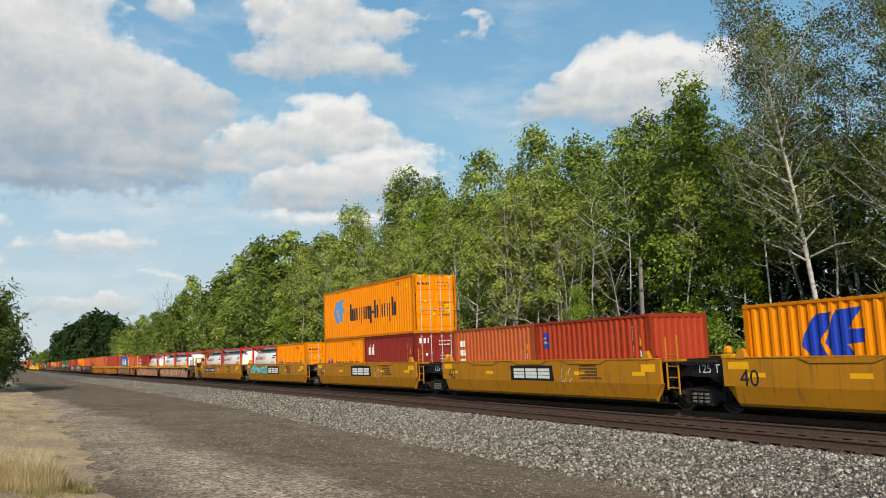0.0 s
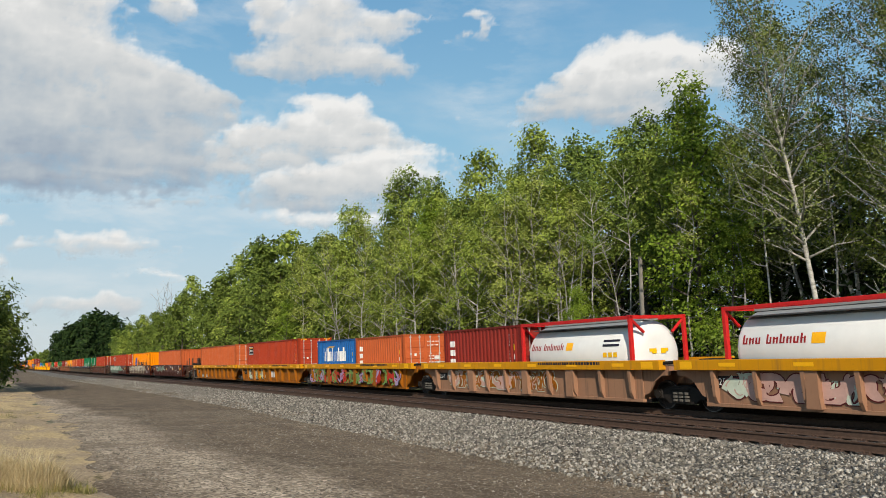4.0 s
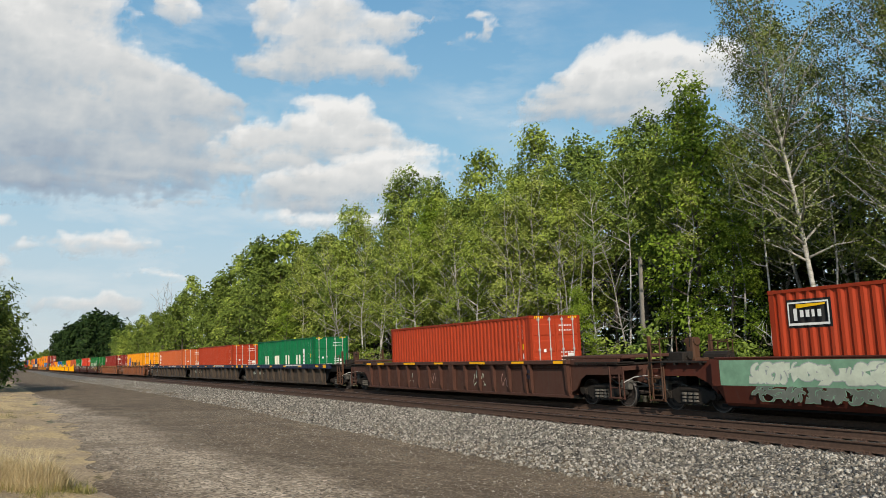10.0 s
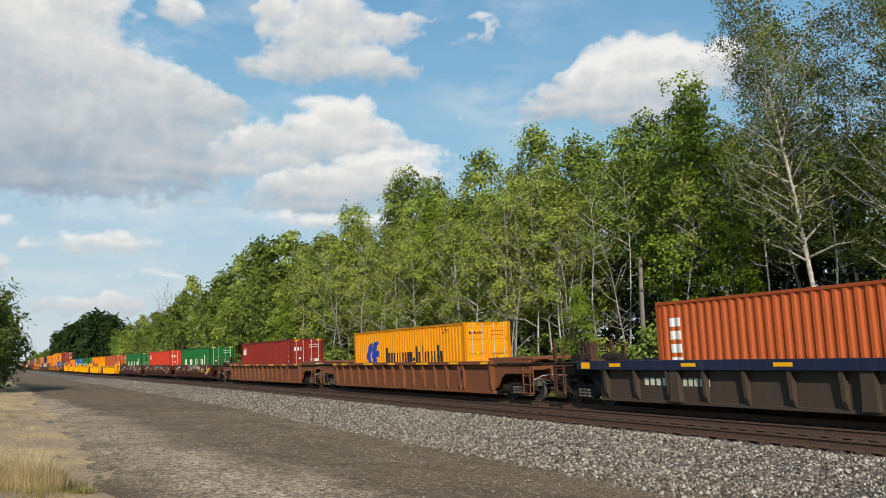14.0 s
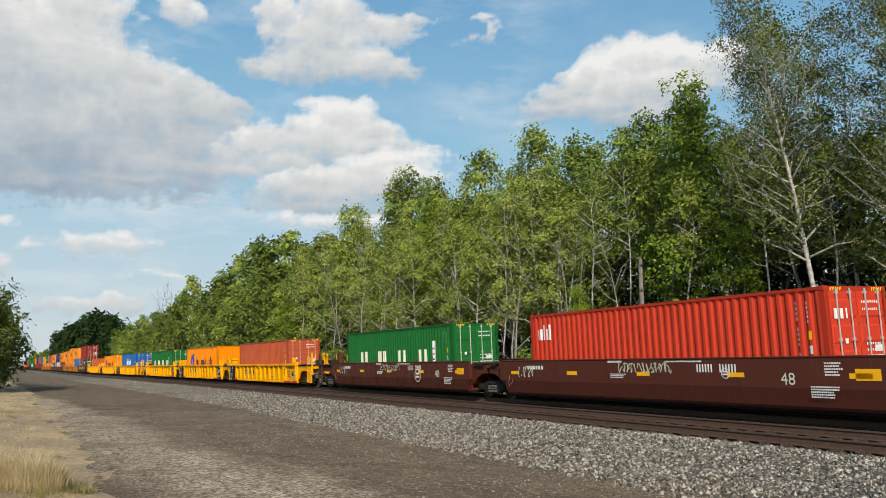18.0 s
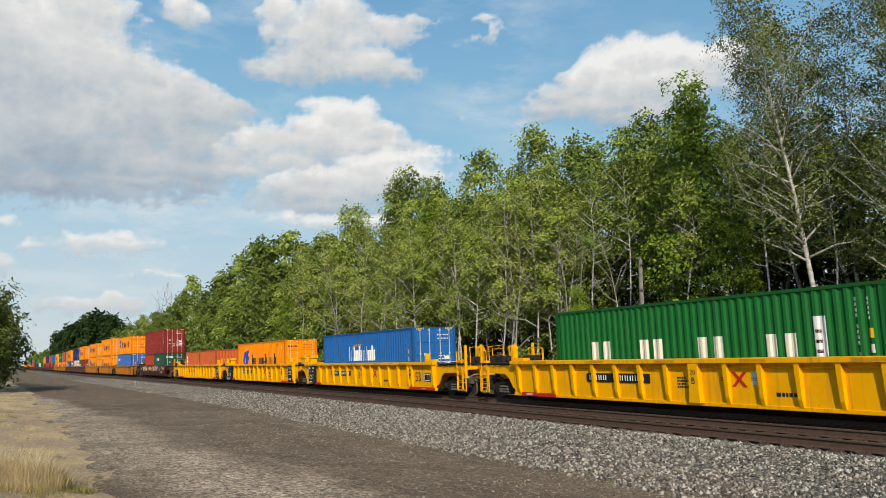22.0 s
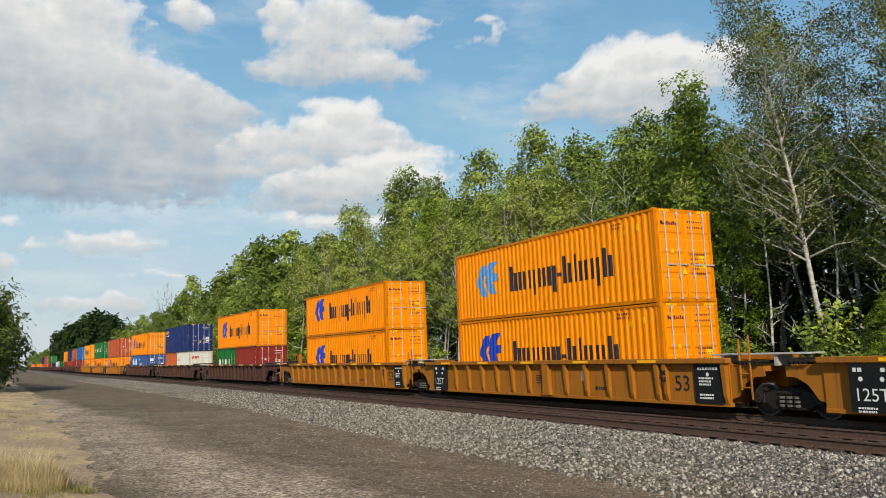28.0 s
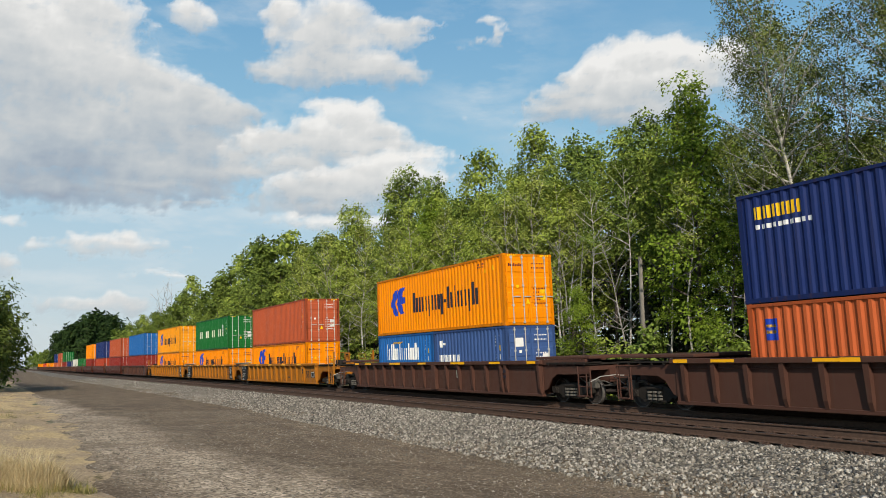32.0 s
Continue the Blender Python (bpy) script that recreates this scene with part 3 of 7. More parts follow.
    if leaves:
        C, N, R = np.array(C), np.array(N), np.array(R)
        m = len(C)
        ref = np.where(abs(N[:, 2:3]) < .9, np.array([[0, 0, 1.0]]), np.array([[1.0, 0, 0]]))
        ex = np.cross(N, ref)
        ex /= np.linalg.norm(ex, axis=1)[:, None]
        ey = np.cross(N, ex)
        a = rng.random((m, leaves)) * 6.283
        lobes = 1 + .32 * np.sin(a * 3 + rng.random((m, 1)) * 6) + .2 * np.sin(a * 5 + rng.random((m, 1)) * 6)
        r = np.sqrt(rng.random((m, leaves))) * R[:, None] * lobes
        P = C[:, None] + ex[:, None] * (r * np.cos(a))[..., None] + ey[:, None] * (r * np.sin(a))[..., None]
        P = P + N[:, None] * (rng.normal(0, flat, (m, leaves)) * R[:, None] - .22 * r * r / R[:, None])[..., None]
        face = N[:, None] + (ex[:, None] * (np.cos(a) * r / R[:, None])[..., None] + ey[:, None] * (np.sin(a) * r / R[:, None])[..., None]) * .55
        P, face = P.reshape(-1, 3), face.reshape(-1, 3)
        keep = P[:, 2] > 0.15
        v, f = leaf_cards(rng, P[keep], face[keep], leaf_size)
        part("crown", raw("crown", v, f, M[leaf], thing=False), root)
    return root


KINDS = {
    "maple": [tree_kind("maple_tree", 21 + i, 14, 3.0, .2, 28, 5, 52, .2, ("leaf_maple", "leaf_deep", "leaf_maple", "leaf_deep")[i], "bark", .14, spray_r=.85, lower=3) for i in range(4)],
    "high": [tree_kind("tall_maple", 121 + i, 14, 2.8, .46, 24, 5, 48, .19, ("leaf_maple", "leaf_deep")[i], "bark", .13, spray_r=.8, lower=9) for i in range(2)],
    "stem": [tree_kind("thin_birch", 131 + i, 15, 1.7, .6, 16, 4, 44, .15, ("leaf_birch", "leaf_deep")[i], "bark_pale", .085, lean=.05, spray_r=.66, rise=.8, lower=7, bare=.2) for i in range(2)],
    "mid": [tree_kind("leafy_tree", 25 + i, 14, 3.7, .08, 22, 5, 26, .38, ("leaf_hill", "leaf_hill", "leaf_maple", "leaf_hill")[i], "bark", .17, spray_r=1.15, coarse=True) for i in range(4)],
    "birch": [tree_kind("birch_tree", 31 + i, 15, 2.2, .34, 28, 4, 48, .175, ("leaf_birch", "leaf_maple", "leaf_birch", "leaf_maple")[i], "bark_pale", .085, stems=1 + (i == 3), lean=.05, spray_r=.72, rise=.8, lower=4, bare=.12) for i in range(4)],
    "aspen": [tree_kind("aspen_tree", 41 + i, 19, 2.9, .3, 48, 5, 66, .11, "leaf_aspen", "bark_grey", .13, stems=(1, 2, 1, 2)[i], lean=(.19, .05, .11, .05)[i], spray_r=.72, rise=.9, top=.45, lower=3, bare=.08) for i in range(4)],
    "bright": [tree_kind("young_maple", 51 + i, 11, 2.5, .14, 26, 6, 84, .13, "leaf_bright", "bark", .1, spray_r=.78, rise=.4, top=.25, flat=.12) for i in range(2)],
    "dark": [tree_kind("oak_tree", 61 + i, 15, 4.6, .06, 16, 5, 12, 1.0, "leaf_dark", "bark", .22, spray_r=1.7, top=.45, coarse=True) for i in range(3)],
    "inner": [tree_kind("beech_tree", 71 + i, 17, 3.9, .02, 13, 4, 15, .62, "leaf_shade", "bark", .14, spray_r=1.6, top=.5, coarse=True) for i in range(3)],
    "far": [tree_kind("distant_tree", 76 + i, 14, 4.0, .06, 11, 4, 12, 1.1, ("leaf_hill", "leaf_deep")[i], "bark", .16, spray_r=1.6, top=.4, coarse=True) for i in range(2)],
    "bush": [tree_kind("bush", 81 + i, 2.6, 1.5, .06, 11, 3, 28, .18, ("leaf_deep", "leaf_maple", "leaf_hill")[i], "bark", .03, stems=3, spray_r=.5, rise=.9, top=.5, coarse=True) for i in range(3)],
    "dead": [tree_kind("dead_tree", 91 + i, 13, 2.3, .3, 12, 0, 0, .2, "leaf_maple", "bark_dead", .075, stems=2 - i, lean=.09, rise=1.1, lower=6, bare=1.0) for i in range(2)],
    "shrub": [tree_kind("hedge_tree", 95 + i, 6.6, 3.1, .04, 26, 5, 56, .26, "leaf_hedge", "bark", .1, stems=3, spray_r=.95, rise=.6, top=.45, coarse=True) for i in range(2)],
}
TALL = {"maple": 14, "high": 14, "stem": 15, "mid": 14, "birch": 15, "aspen": 19, "bright": 11, "dark": 15, "inner": 17, "far": 14, "bush": 2.6, "dead": 13, "shrub": 6.6}
WORDS = {
    "mid": ("sunlit green broad-leaved tree on the wood's edge", "tree"),
    "maple": ("green broad-leaved tree with a full crown at the wood's edge", "tree"),
    "high": ("tall slender broad-leaved tree with a bare lower trunk", "tree"),
    "stem": ("thin pale birch stem with a few high leaves", "tree"),
    "birch": ("slender birch with pale bark and a thin green crown", "tree"),
    "aspen": ("tall aspen with pale trunk and sparse dark green leaves", "tree"),
    "bright": ("young tree with bright yellow-green leaves at the wood's edge", "tree"),
    "dark": ("dark green dense tree standing beside the line", "tree"),
    "inner": ("tree leafy to the ground inside the wood, coloured dark for shade", "tree"),
    "bush": ("low leafy green bush on the bank behind the track", "bush"),
    "far": ("green tree in the distance beside the line", "tree"),
    "shrub": ("dense green roadside tree leafy to the ground", "tree"),
    "dead": ("bare bleached dead tree with broken branches", "tree"),
}
COUNT = {}


def plant(kind, s, lat, height, turn):
    protos = KINDS[kind]
    i = COUNT.get(kind, 0)
    COUNT[kind] = i + 1
    src = protos[i % len(protos)]
    x, y, _ = place(s, lat)
    z = ground_z(s, lat) - .05
    k = height / TALL[kind]
    m = Matrix.Translation((float(x), float(y), z)) @ Matrix.Rotation(turn, 4, "Z") @ Matrix.Diagonal((k ** .8, k ** .8, k, 1))
    if i < len(protos):
        src.matrix_world = m
        ob = src
    else:
        src_scale = src.scale.copy()
        src.scale = (1, 1, 1)
        ob = copy_thing(src, m)
        src.scale = src_scale
    tagged(ob, *WORDS[kind], group="trees of the wood beyond the line" if kind != "bush" else "bushes beside the line")
    return ob


# the trees that make the skyline: kind, station, offset, height of the top above the rails, turn
EDGE = [("aspen", 14.4, -9.5, 18.2, 3.1), ("aspen", 16.6, -9.8, 17.4, .6), ("aspen", 9.9, -14, 18.5, 2.4), ("aspen", 12.6, -13.6, 17.6, 4.0), ("aspen", 18.4, -12, 17.8, 2.8),
        ("aspen", 7.6, -15, 18.6, 1.2), ("aspen", 15.4, -13, 17.9, 5.2), ("aspen", 19.5, -15, 18.8, 2.0), ("bright", 6.3, -11, 15.9, 0), ("bright", .6, -8.2, 5.6, 1), ("bright", 8.6, -10.2, 8.6, 2),
        ("bright", 16.8, -8.4, 3.9, 4), ("bright", -49, -8.4, 9.0, 3), ("bright", -26.5, -14, 16.6, 5), ("high", 3.4, -13, 15.2, 1), ("high", -1.8, -15, 16.9, 2), ("maple", -5, -16, 17.2, 4), ("maple", -8, -16, 17.2, 3), ("maple", -13.4, -16, 19.9, 1),
        ("maple", -11, -17, 18.4, 5), ("maple", -21.6, -16, 20.6, 0), ("maple", -18, -16, 17.6, 2), ("maple", -28, -16, 17.6, 3), ("maple", -35.1, -16, 21.9, 1), ("maple", -38.5, -16, 20.6, 4), ("maple", -31.5, -16, 19.6, 2),
        ("maple", -47.1, -16, 19.9, 3), ("maple", -50.5, -17, 19.0, 0), ("mid", -56, -15, 17.4, 0), ("mid", -61, -16, 18.6, 2), ("mid", -67.3, -16, 19.7, 4), ("mid", -74, -16, 19.9, 1), ("mid", -83.4, -16, 21.6, 3), ("mid", -79, -17, 20.4, 5),
        ("mid", -90, -16, 19.6, 2), ("mid", -97, -16, 18.6, 0), ("mid", -105, -16, 18.4, 1), ("mid", -113, -16, 18.6, 3), ("mid", -123.8, -16, 19.6, 2), ("mid", -131, -15, 16.8, 5), ("mid", -141, -15, 14.8, 4), ("dead", -158, -16, 23.4, 0), ("dead", -163, -15, 22.2, 2),
        ("dead", -153, -16, 21, 4), ("mid", -152, -13, 14.2, 1), ("mid", -165, -13, 14.0, 2), ("mid", -180, -13, 13.6, 3), ("mid", -196, -13, 13.6, 0)]
# slender pale stems in front of the wood
FRONT = [(-8.3, -9.2, 12.2), (-9.3, -10.4, 14.4), (-5.7, -10, 13.6), (-4.2, -10.6, 12.8), (-2.6, -9.6, 11.4), (.3, -9.2, 11.8), (-23.6, -9.2, 13.0), (-19.7, -9, 14.2), (-17.4, -10, 13.4), (-14.2, -9.6, 12.6),
         (-46.3, -9.4, 14.6), (-37, -9.2, 13.2), (-31, -9.6, 14.6), (-27, -9.2, 12.2), (6.6, -9.6, 10.6), (11.4, -9.4, 11.6), (9.2, -10.6, 12.5), (13.4, -11, 12.2), (-41, -10, 15.2), (-11.8, -9.1, 13.2), (4.6, -10.4, 12.4), (2.2, -10.2, 12.6)]
rw = random.Random(5)
for _k, _st, _l, _h, _turn in EDGE:
    plant(_k, _st, _l, _h - ground_z(_st, _l), _turn)
for _st, _l, _h in FRONT:
    plant("stem" if _st > -3 else "birch", _st, _l, _h - ground_z(_st, _l), rw.uniform(0, 6.28))
for _st, _l, _h in ((3.8, -9, 8.6), (-7, -9.2, 12.6), (-15.6, -9, 11.0), (-22, -9, 9.5), (-33, -9, 12), (-1.2, -9.4, 10.2)):
    plant("dead", _st, _l, _h - ground_z(_st, _l), rw.uniform(0, 6.28))
# the closed canopy under the skyline, in two rows
for _i in range(26):
    _st = 14 - 3.0 * _i + rw.uniform(-.8, .8)
    _top = float(np.interp(-_st, [-13, 0, 6, 12, 22, 27, 35, 43, 51, 65], [13.4, 15, 15.6, 15.6, 16.2, 16.4, 15.6, 14.8, 16.8, 18.6]))
    plant("high" if _st > -4 else "maple" if _st > -42 else "mid", _st, -rw.uniform(13.5, 15.5), _top - rw.uniform(.2, 1.6) - ground_z(_st, -15), rw.uniform(0, 6.28))
for _i in range(20):
    _st = -5 - 3.2 * _i + rw.uniform(-1, 1)
    plant(rw.choice(("birch", "maple", "birch")) if _st > -40 else "mid", _st, -rw.uniform(10.5, 12.5), rw.uniform(8.5, 12.5), rw.uniform(0, 6.28))
for _i in range(34):
    _st = -58 - 140 * (_i + rw.random()) / 34
    _top = float(np.interp(-_st, [51, 65, 80, 97, 119, 144, 187], [15.8, 17.6, 18.8, 16.6, 17.0, 13.0, 12.0]))
    plant("mid", _st, -rw.uniform(9.5, 13.5), (_top - 1) * rw.uniform(.62, .95), rw.uniform(0, 6.28))
# the wood behind and between them; the inner trees' leaf colour holds its shade
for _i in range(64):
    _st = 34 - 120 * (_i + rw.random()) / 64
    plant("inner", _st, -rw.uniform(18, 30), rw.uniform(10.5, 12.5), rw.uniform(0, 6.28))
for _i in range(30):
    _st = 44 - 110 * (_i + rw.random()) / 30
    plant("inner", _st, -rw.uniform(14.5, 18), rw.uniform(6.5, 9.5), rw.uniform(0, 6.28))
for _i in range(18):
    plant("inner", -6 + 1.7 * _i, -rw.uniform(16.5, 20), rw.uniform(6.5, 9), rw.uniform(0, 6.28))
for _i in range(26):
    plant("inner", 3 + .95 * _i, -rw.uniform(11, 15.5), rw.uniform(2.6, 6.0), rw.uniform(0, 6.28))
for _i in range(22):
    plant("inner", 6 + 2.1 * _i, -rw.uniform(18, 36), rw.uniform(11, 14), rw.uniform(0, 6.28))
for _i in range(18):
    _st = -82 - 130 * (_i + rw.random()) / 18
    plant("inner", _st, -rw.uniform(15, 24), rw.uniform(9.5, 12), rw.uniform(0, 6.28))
for _i in range(56):
    _st = 24 - 120 * ((_i + rw.random()) / 56) ** 1.25
    plant("bush", _st, -rw.uniform(7.0, 9.4), rw.uniform(1.5, 3.3), rw.uniform(0, 6.28))
# dark stand and farther trees along both sides
for _i in range(34):
    plant("dark", -262 - 8.0 * _i + rw.uniform(-3, 3), -rw.uniform(10, 19), (17.5 if _i < 4 else 21) + rw.uniform(-1.5, 1.5), rw.uniform(0, 6.28))
for _i in range(14):
    plant("far", -200 - 13 * _i + rw.uniform(-4, 4), -rw.uniform(14, 30), rw.uniform(11, 13), rw.uniform(0, 6.28))
for _i in range(26):
    plant("far", -430 - 21 * _i + rw.uniform(-8, 8), -rw.uniform(9, 24), rw.uniform(12, 16), rw.uniform(0, 6.28))
for _i in range(34):
    plant("far", -230 - 22 * _i + rw.uniform(-8, 8), rw.uniform(13, 36), rw.uniform(10, 13), rw.uniform(0, 6.28))
# the lone trees beside the gravel
for _st, _l, _h in ((-26.5, 20.2, 6.4), (-33, 19.6, 6.9), (-41, 20.5, 6.6), (-30, 24, 6.4), (-50, 21, 6.2), (-28, 28, 7.0)):
    plant("shrub", _st, _l, _h, rw.uniform(0, 6.28))

# utility pole at the foot of the bank
_px, _py, _ = place(5.3, -8)
pole = empty("utility_pole")
pole.location = (float(_px), float(_py), -.4)
tagged(pole, "grey weathered wooden pole standing on the bank behind the track", "pole")
part("shaft", Build().tube([(0, 0, -.4), (.01, 0, 3), (0, .02, 6.9)], [.13, .12, .1], 10).mesh("shaft", M["pole"], True), pole)
part("cap", Build().rod((0, .02, 6.9), (0, .02, 6.96), .11, 10, .05).mesh("cap", M["plate"]), pole)


# ---- grass ----
def grass(name, n, spots, h0, h1, mat, label, seed):
    """Tufts of thin bent blades; spots: place x, y and radius."""
    rng = np.random.default_rng(seed)
    vs, fs = [], []
    for i in range(n):
        cx, cy, r = spots[int(rng.integers(len(spots)))]
        a, q = rng.random() * 6.283, r * math.sqrt(rng.random())
        x, y = cx + q * math.cos(a), cy + q * math.sin(a)
        z = -.5
        h = (h0 + (h1 - h0) * rng.random() ** 1.5) * (1.15 - .75 * q / r)
        w = .0022 + .0035 * rng.random()
        ln, la = h * rng.uniform(.1, .9), rng.random() * 6.283
        ux, uy = math.cos(la), math.sin(la)
        sx, sy = -uy * w, ux * w
        k = len(vs)
        vs += [(x - sx, y - sy, z), (x + sx, y + sy, z), (x + ux * ln * .35 + sx * .8, y + uy * ln * .35 + sy * .8, z + h * .6),
               (x + ux * ln * .35 - sx * .8, y + uy * ln * .35 - sy * .8, z + h * .6), (x + ux * ln, y + uy * ln, z + h)]
        fs += [(k, k + 1, k + 2, k + 3)]
        fs += [(k + 3, k + 2, k + 4, k + 4)]
    me = bpy.data.meshes.new(name)
    me.from_pydata(vs, [], [f if f[2] != f[3] else f[:3] for f in fs])
    me.materials.append(mat)
    tagged(new(name, me), label, "grass", kind="stuff")


grass("dry_grass", 19000, [(-6.8, 11.6, .6), (-6.1, 11.2, .5), (-5.6, 10.85, .45), (-7.2, 12.0, .6), (-6.4, 10.6, .6), (-7.6, 11.0, .8)], .26, .68, M["dry_blade"],
      "tall dry straw-coloured grass beside the gravel", 3)
grass("green_grass", 2400, [(-5.2, 10.3, .35), (-5.0, 10.7, .3), (-5.8, 10.3, .4), (-15.3, 27.5, 1.0), (-16.4, 28.5, 1.2), (-14.6, 25.8, .6)], .06, .3, M["green_blade"],
      "yellow-green tufts of grass at the gravel's edge", 4)
_gs = [(float(place(a, b)[0]), float(place(a, b)[1]), 1.0) for a, b in ((18 - 3.2 * i, 18.4 + 1.1 * (i % 3)) for i in range(18))]
grass("verge_grass", 12000, _gs, .05, .26, M["dry_blade"], "thin dry grass on the verge", 6)


# ---- containers ----
W2 = 1.219
PITCH, DEEP = 0.278, 0.042


def ripple(x, L):
    """How far the corrugated wall stands in at x."""
    u = ((x + L / 2) % PITCH) / PITCH
    if u < .3:
        return 0.0
    if u < .5:
        return DEEP * (u - .3) / .2
    if u < .8:
        return DEEP
    return DEEP * (1 - (u - .8) / .2)


def ripple_breaks(a, b, L):
    out, n0 = [a], int((a + L / 2) // PITCH) - 1
    for n in range(n0, int((b + L / 2) // PITCH) + 2):
        for u in (0, .3, .5, .8):
            x = (n + u) * PITCH - L / 2
            if a + .002 < x < b - .002:
                out.append(x)
    return sorted(out) + [b]


def wall_mesh(L, H, mat):
    b = Build()
    xs = ripple_breaks(-L / 2 + .1, L / 2 - .1, L)
    b.loft([[(x, -W2 + .012 + ripple(x, L), .13), (x, -W2 + .012 + ripple(x, L), H - .09)] for x in xs], closed=False)
    return b.mesh("side_wall", mat)


def end_mesh(H, mat):
    b = Build()
    ys = ripple_breaks(-W2 + .1, W2 - .1, 2 * W2)
    b.loft([[(-.012 - ripple(y, 2 * W2), y, .13), (-.012 - ripple(y, 2 * W2), y, H - .1)] for y in ys], closed=False)
    return b.mesh("end_wall", mat)


def door_mesh(H, mat):
    b = Build()
    z0, z1 = .14, H - .12
    w = W2 - .11
    b.box(-.05, -.012, .008, w, z0, z1)
    n = 4
    for i in range(n):
        a = z0 + .12 + (z1 - z0 - .16) * i / n
        c = a + (z1 - z0) / n - .2
        b.loft([[(-.012, .07, a), (-.012, w - .06, a), (-.012, w - .06, c), (-.012, .07, c)],
                [(.012, .1, a + .05), (.012, w - .09, a + .05), (.012, w - .09, c - .05), (.012, .1, c - .05)]])
    return fixed(b.mesh("door", mat))


def bar_mesh(H):
    b = Build().rod((.034, 0, .08), (.034, 0, H - .06), .021, 8)
    for z in (.12, .8, 1.6, H - .16):
        b.box(-.012, .05, -.045, .045, z - .035, z + .035)
    b.box(.03, .055, -.02, .36, 1.13, 1.17)
    return fixed(b.mesh("locking_bar", M["bar_steel"]))


def post_mesh(H, mat):
    b = Build().box(-.16, -.012, -.012 - .15, -.012, .1, H - .1)
    for z in (0, H - .118):
        b.box(-.178, 0, -.162, 0, z, z + .118, .012)
    return fixed(b.mesh("corner_post", mat))


def container(kind, colour, doors=True):
    """kind: 40h, 40, 20. x runs with the train, the near side is -y, the foot is z = 0."""
    L = 12.192 if kind[:2] == "40" else 6.058
    H = 2.896 if kind.endswith("h") else 2.591
    mat, edge = M[colour], M[colour + "_edge"]
    key = (kind, colour)
    th = empty("shipping_container")
    wall = cached(("wall",) + key, lambda: wall_mesh(L, H, mat))
    part("side_wall", wall, th)
    part("side_wall", wall, th, turn=(0, 0, math.pi))
    part("roof", cached(("roof",) + key, lambda: fixed(Build().box(-L / 2 + .1, L / 2 - .1, -W2 + .05, W2 - .05, H - .06, H - .025).mesh("roof", mat))), th)
    part("floor", cached(("floor",) + key, lambda: fixed(Build().box(-L / 2 + .1, L / 2 - .1, -W2 + .05, W2 - .05, .06, .12).mesh("floor", M["under"]))), th)
    top = cached(("top",) + key, lambda: fixed(Build().box(-L / 2 + .15, L / 2 - .15, -W2, -W2 + .06, H - .1, H - .012, .008).mesh("top_rail", edge)))
    low = cached(("low",) + key, lambda: fixed(Build().box(-L / 2 + .15, L / 2 - .15, -W2, -W2 + .05, .012, .14, .008).mesh("bottom_rail", edge)))
    head = cached(("head", H, colour), lambda: fixed(Build().box(-.1, -.008, -W2 + .15, W2 - .15, H - .13, H - .01).mesh("door_header", edge)))
    sill = cached(("sillc", H, colour), lambda: fixed(Build().box(-.1, -.008, -W2 + .15, W2 - .15, .01, .14).mesh("door_sill", edge)))
    post = cached(("post", H, colour), lambda: post_mesh(H, edge))
    for a in (0, math.pi):
        part("top_rail", top, th, turn=(0, 0, a))
        part("bottom_rail", low, th, turn=(0, 0, a))
        part("door_header", head, th, (L / 2 * math.cos(a), 0, 0), turn=(0, 0, a))
        part("door_sill", sill, th, (L / 2 * math.cos(a), 0, 0), turn=(0, 0, a))
    post2 = cached(("post2", H, colour), lambda: mirrored(post))
    part("corner_post", post, th, (L / 2, W2, 0))
    part("corner_post", post, th, (-L / 2, -W2, 0), turn=(0, 0, math.pi))
    part("corner_post", post2, th, (L / 2, -W2, 0))
    part("corner_post", post2, th, (-L / 2, W2, 0), turn=(0, 0, math.pi))
    blind = cached(("end", H, colour), lambda: end_mesh(H, mat))
    leaf = cached(("door", H, colour), lambda: door_mesh(H, mat))
    leaf2 = cached(("door2", H, colour), lambda: mirrored(leaf))
    rod = cached(("bar", H), lambda: bar_mesh(H))
    flip = 0 if doors else math.pi
    part("end_wall", blind, th, (-L / 2 * (1 if doors else -1), 0, 0), turn=(0, 0, math.pi + flip))
    for me, ys in ((leaf, (.3, .82)), (leaf2, (-.3, -.82))):
        d = part("door", me, th, (L / 2 * (1 if doors else -1), 0, 0), turn=(0, 0, flip))
        for y in ys:
            part("locking_bar", rod, d, (0, y, 0))
    th["L"], th["H"] = L, H
    return th


def mirrored(me):
    m2 = me.copy()
    co = np.empty(len(m2.vertices) * 3, dtype=np.float32)
    m2.vertices.foreach_get("co", co)
    co[1::3] *= -1
    m2.vertices.foreach_set("co", co)
    m2.flip_normals()
    return m2


def side_marks(name, rects, L, mat):
    """Paint on the near corrugated wall: rects of x0, x1, z0, z1, and a slant of the top."""
    b = Build()
    for r in rects:
        x0, x1, z0, z1 = r[:4]
        sl = r[4] if len(r) > 4 else 0.0
        xs = ripple_breaks(x0, x1, L)
        ring = []
        for x in xs:
            y = -W2 + .008 + ripple(x, L)
            y2 = -W2 + .008 + min(ripple(x, L), ripple(x + sl, L)) if sl else y
            ring.append([(x, y, z0), (x + sl, y2, z1)])
        b.loft(ring, closed=False)
    return b.mesh(name, mat)


def merge_quads(name, quads, mat):
    b = Build()
    for q in quads:
        q = q[:3] if q[2] == q[3] else q
        b.add(q, [tuple(range(len(q)))])
    return b.mesh(name, mat)


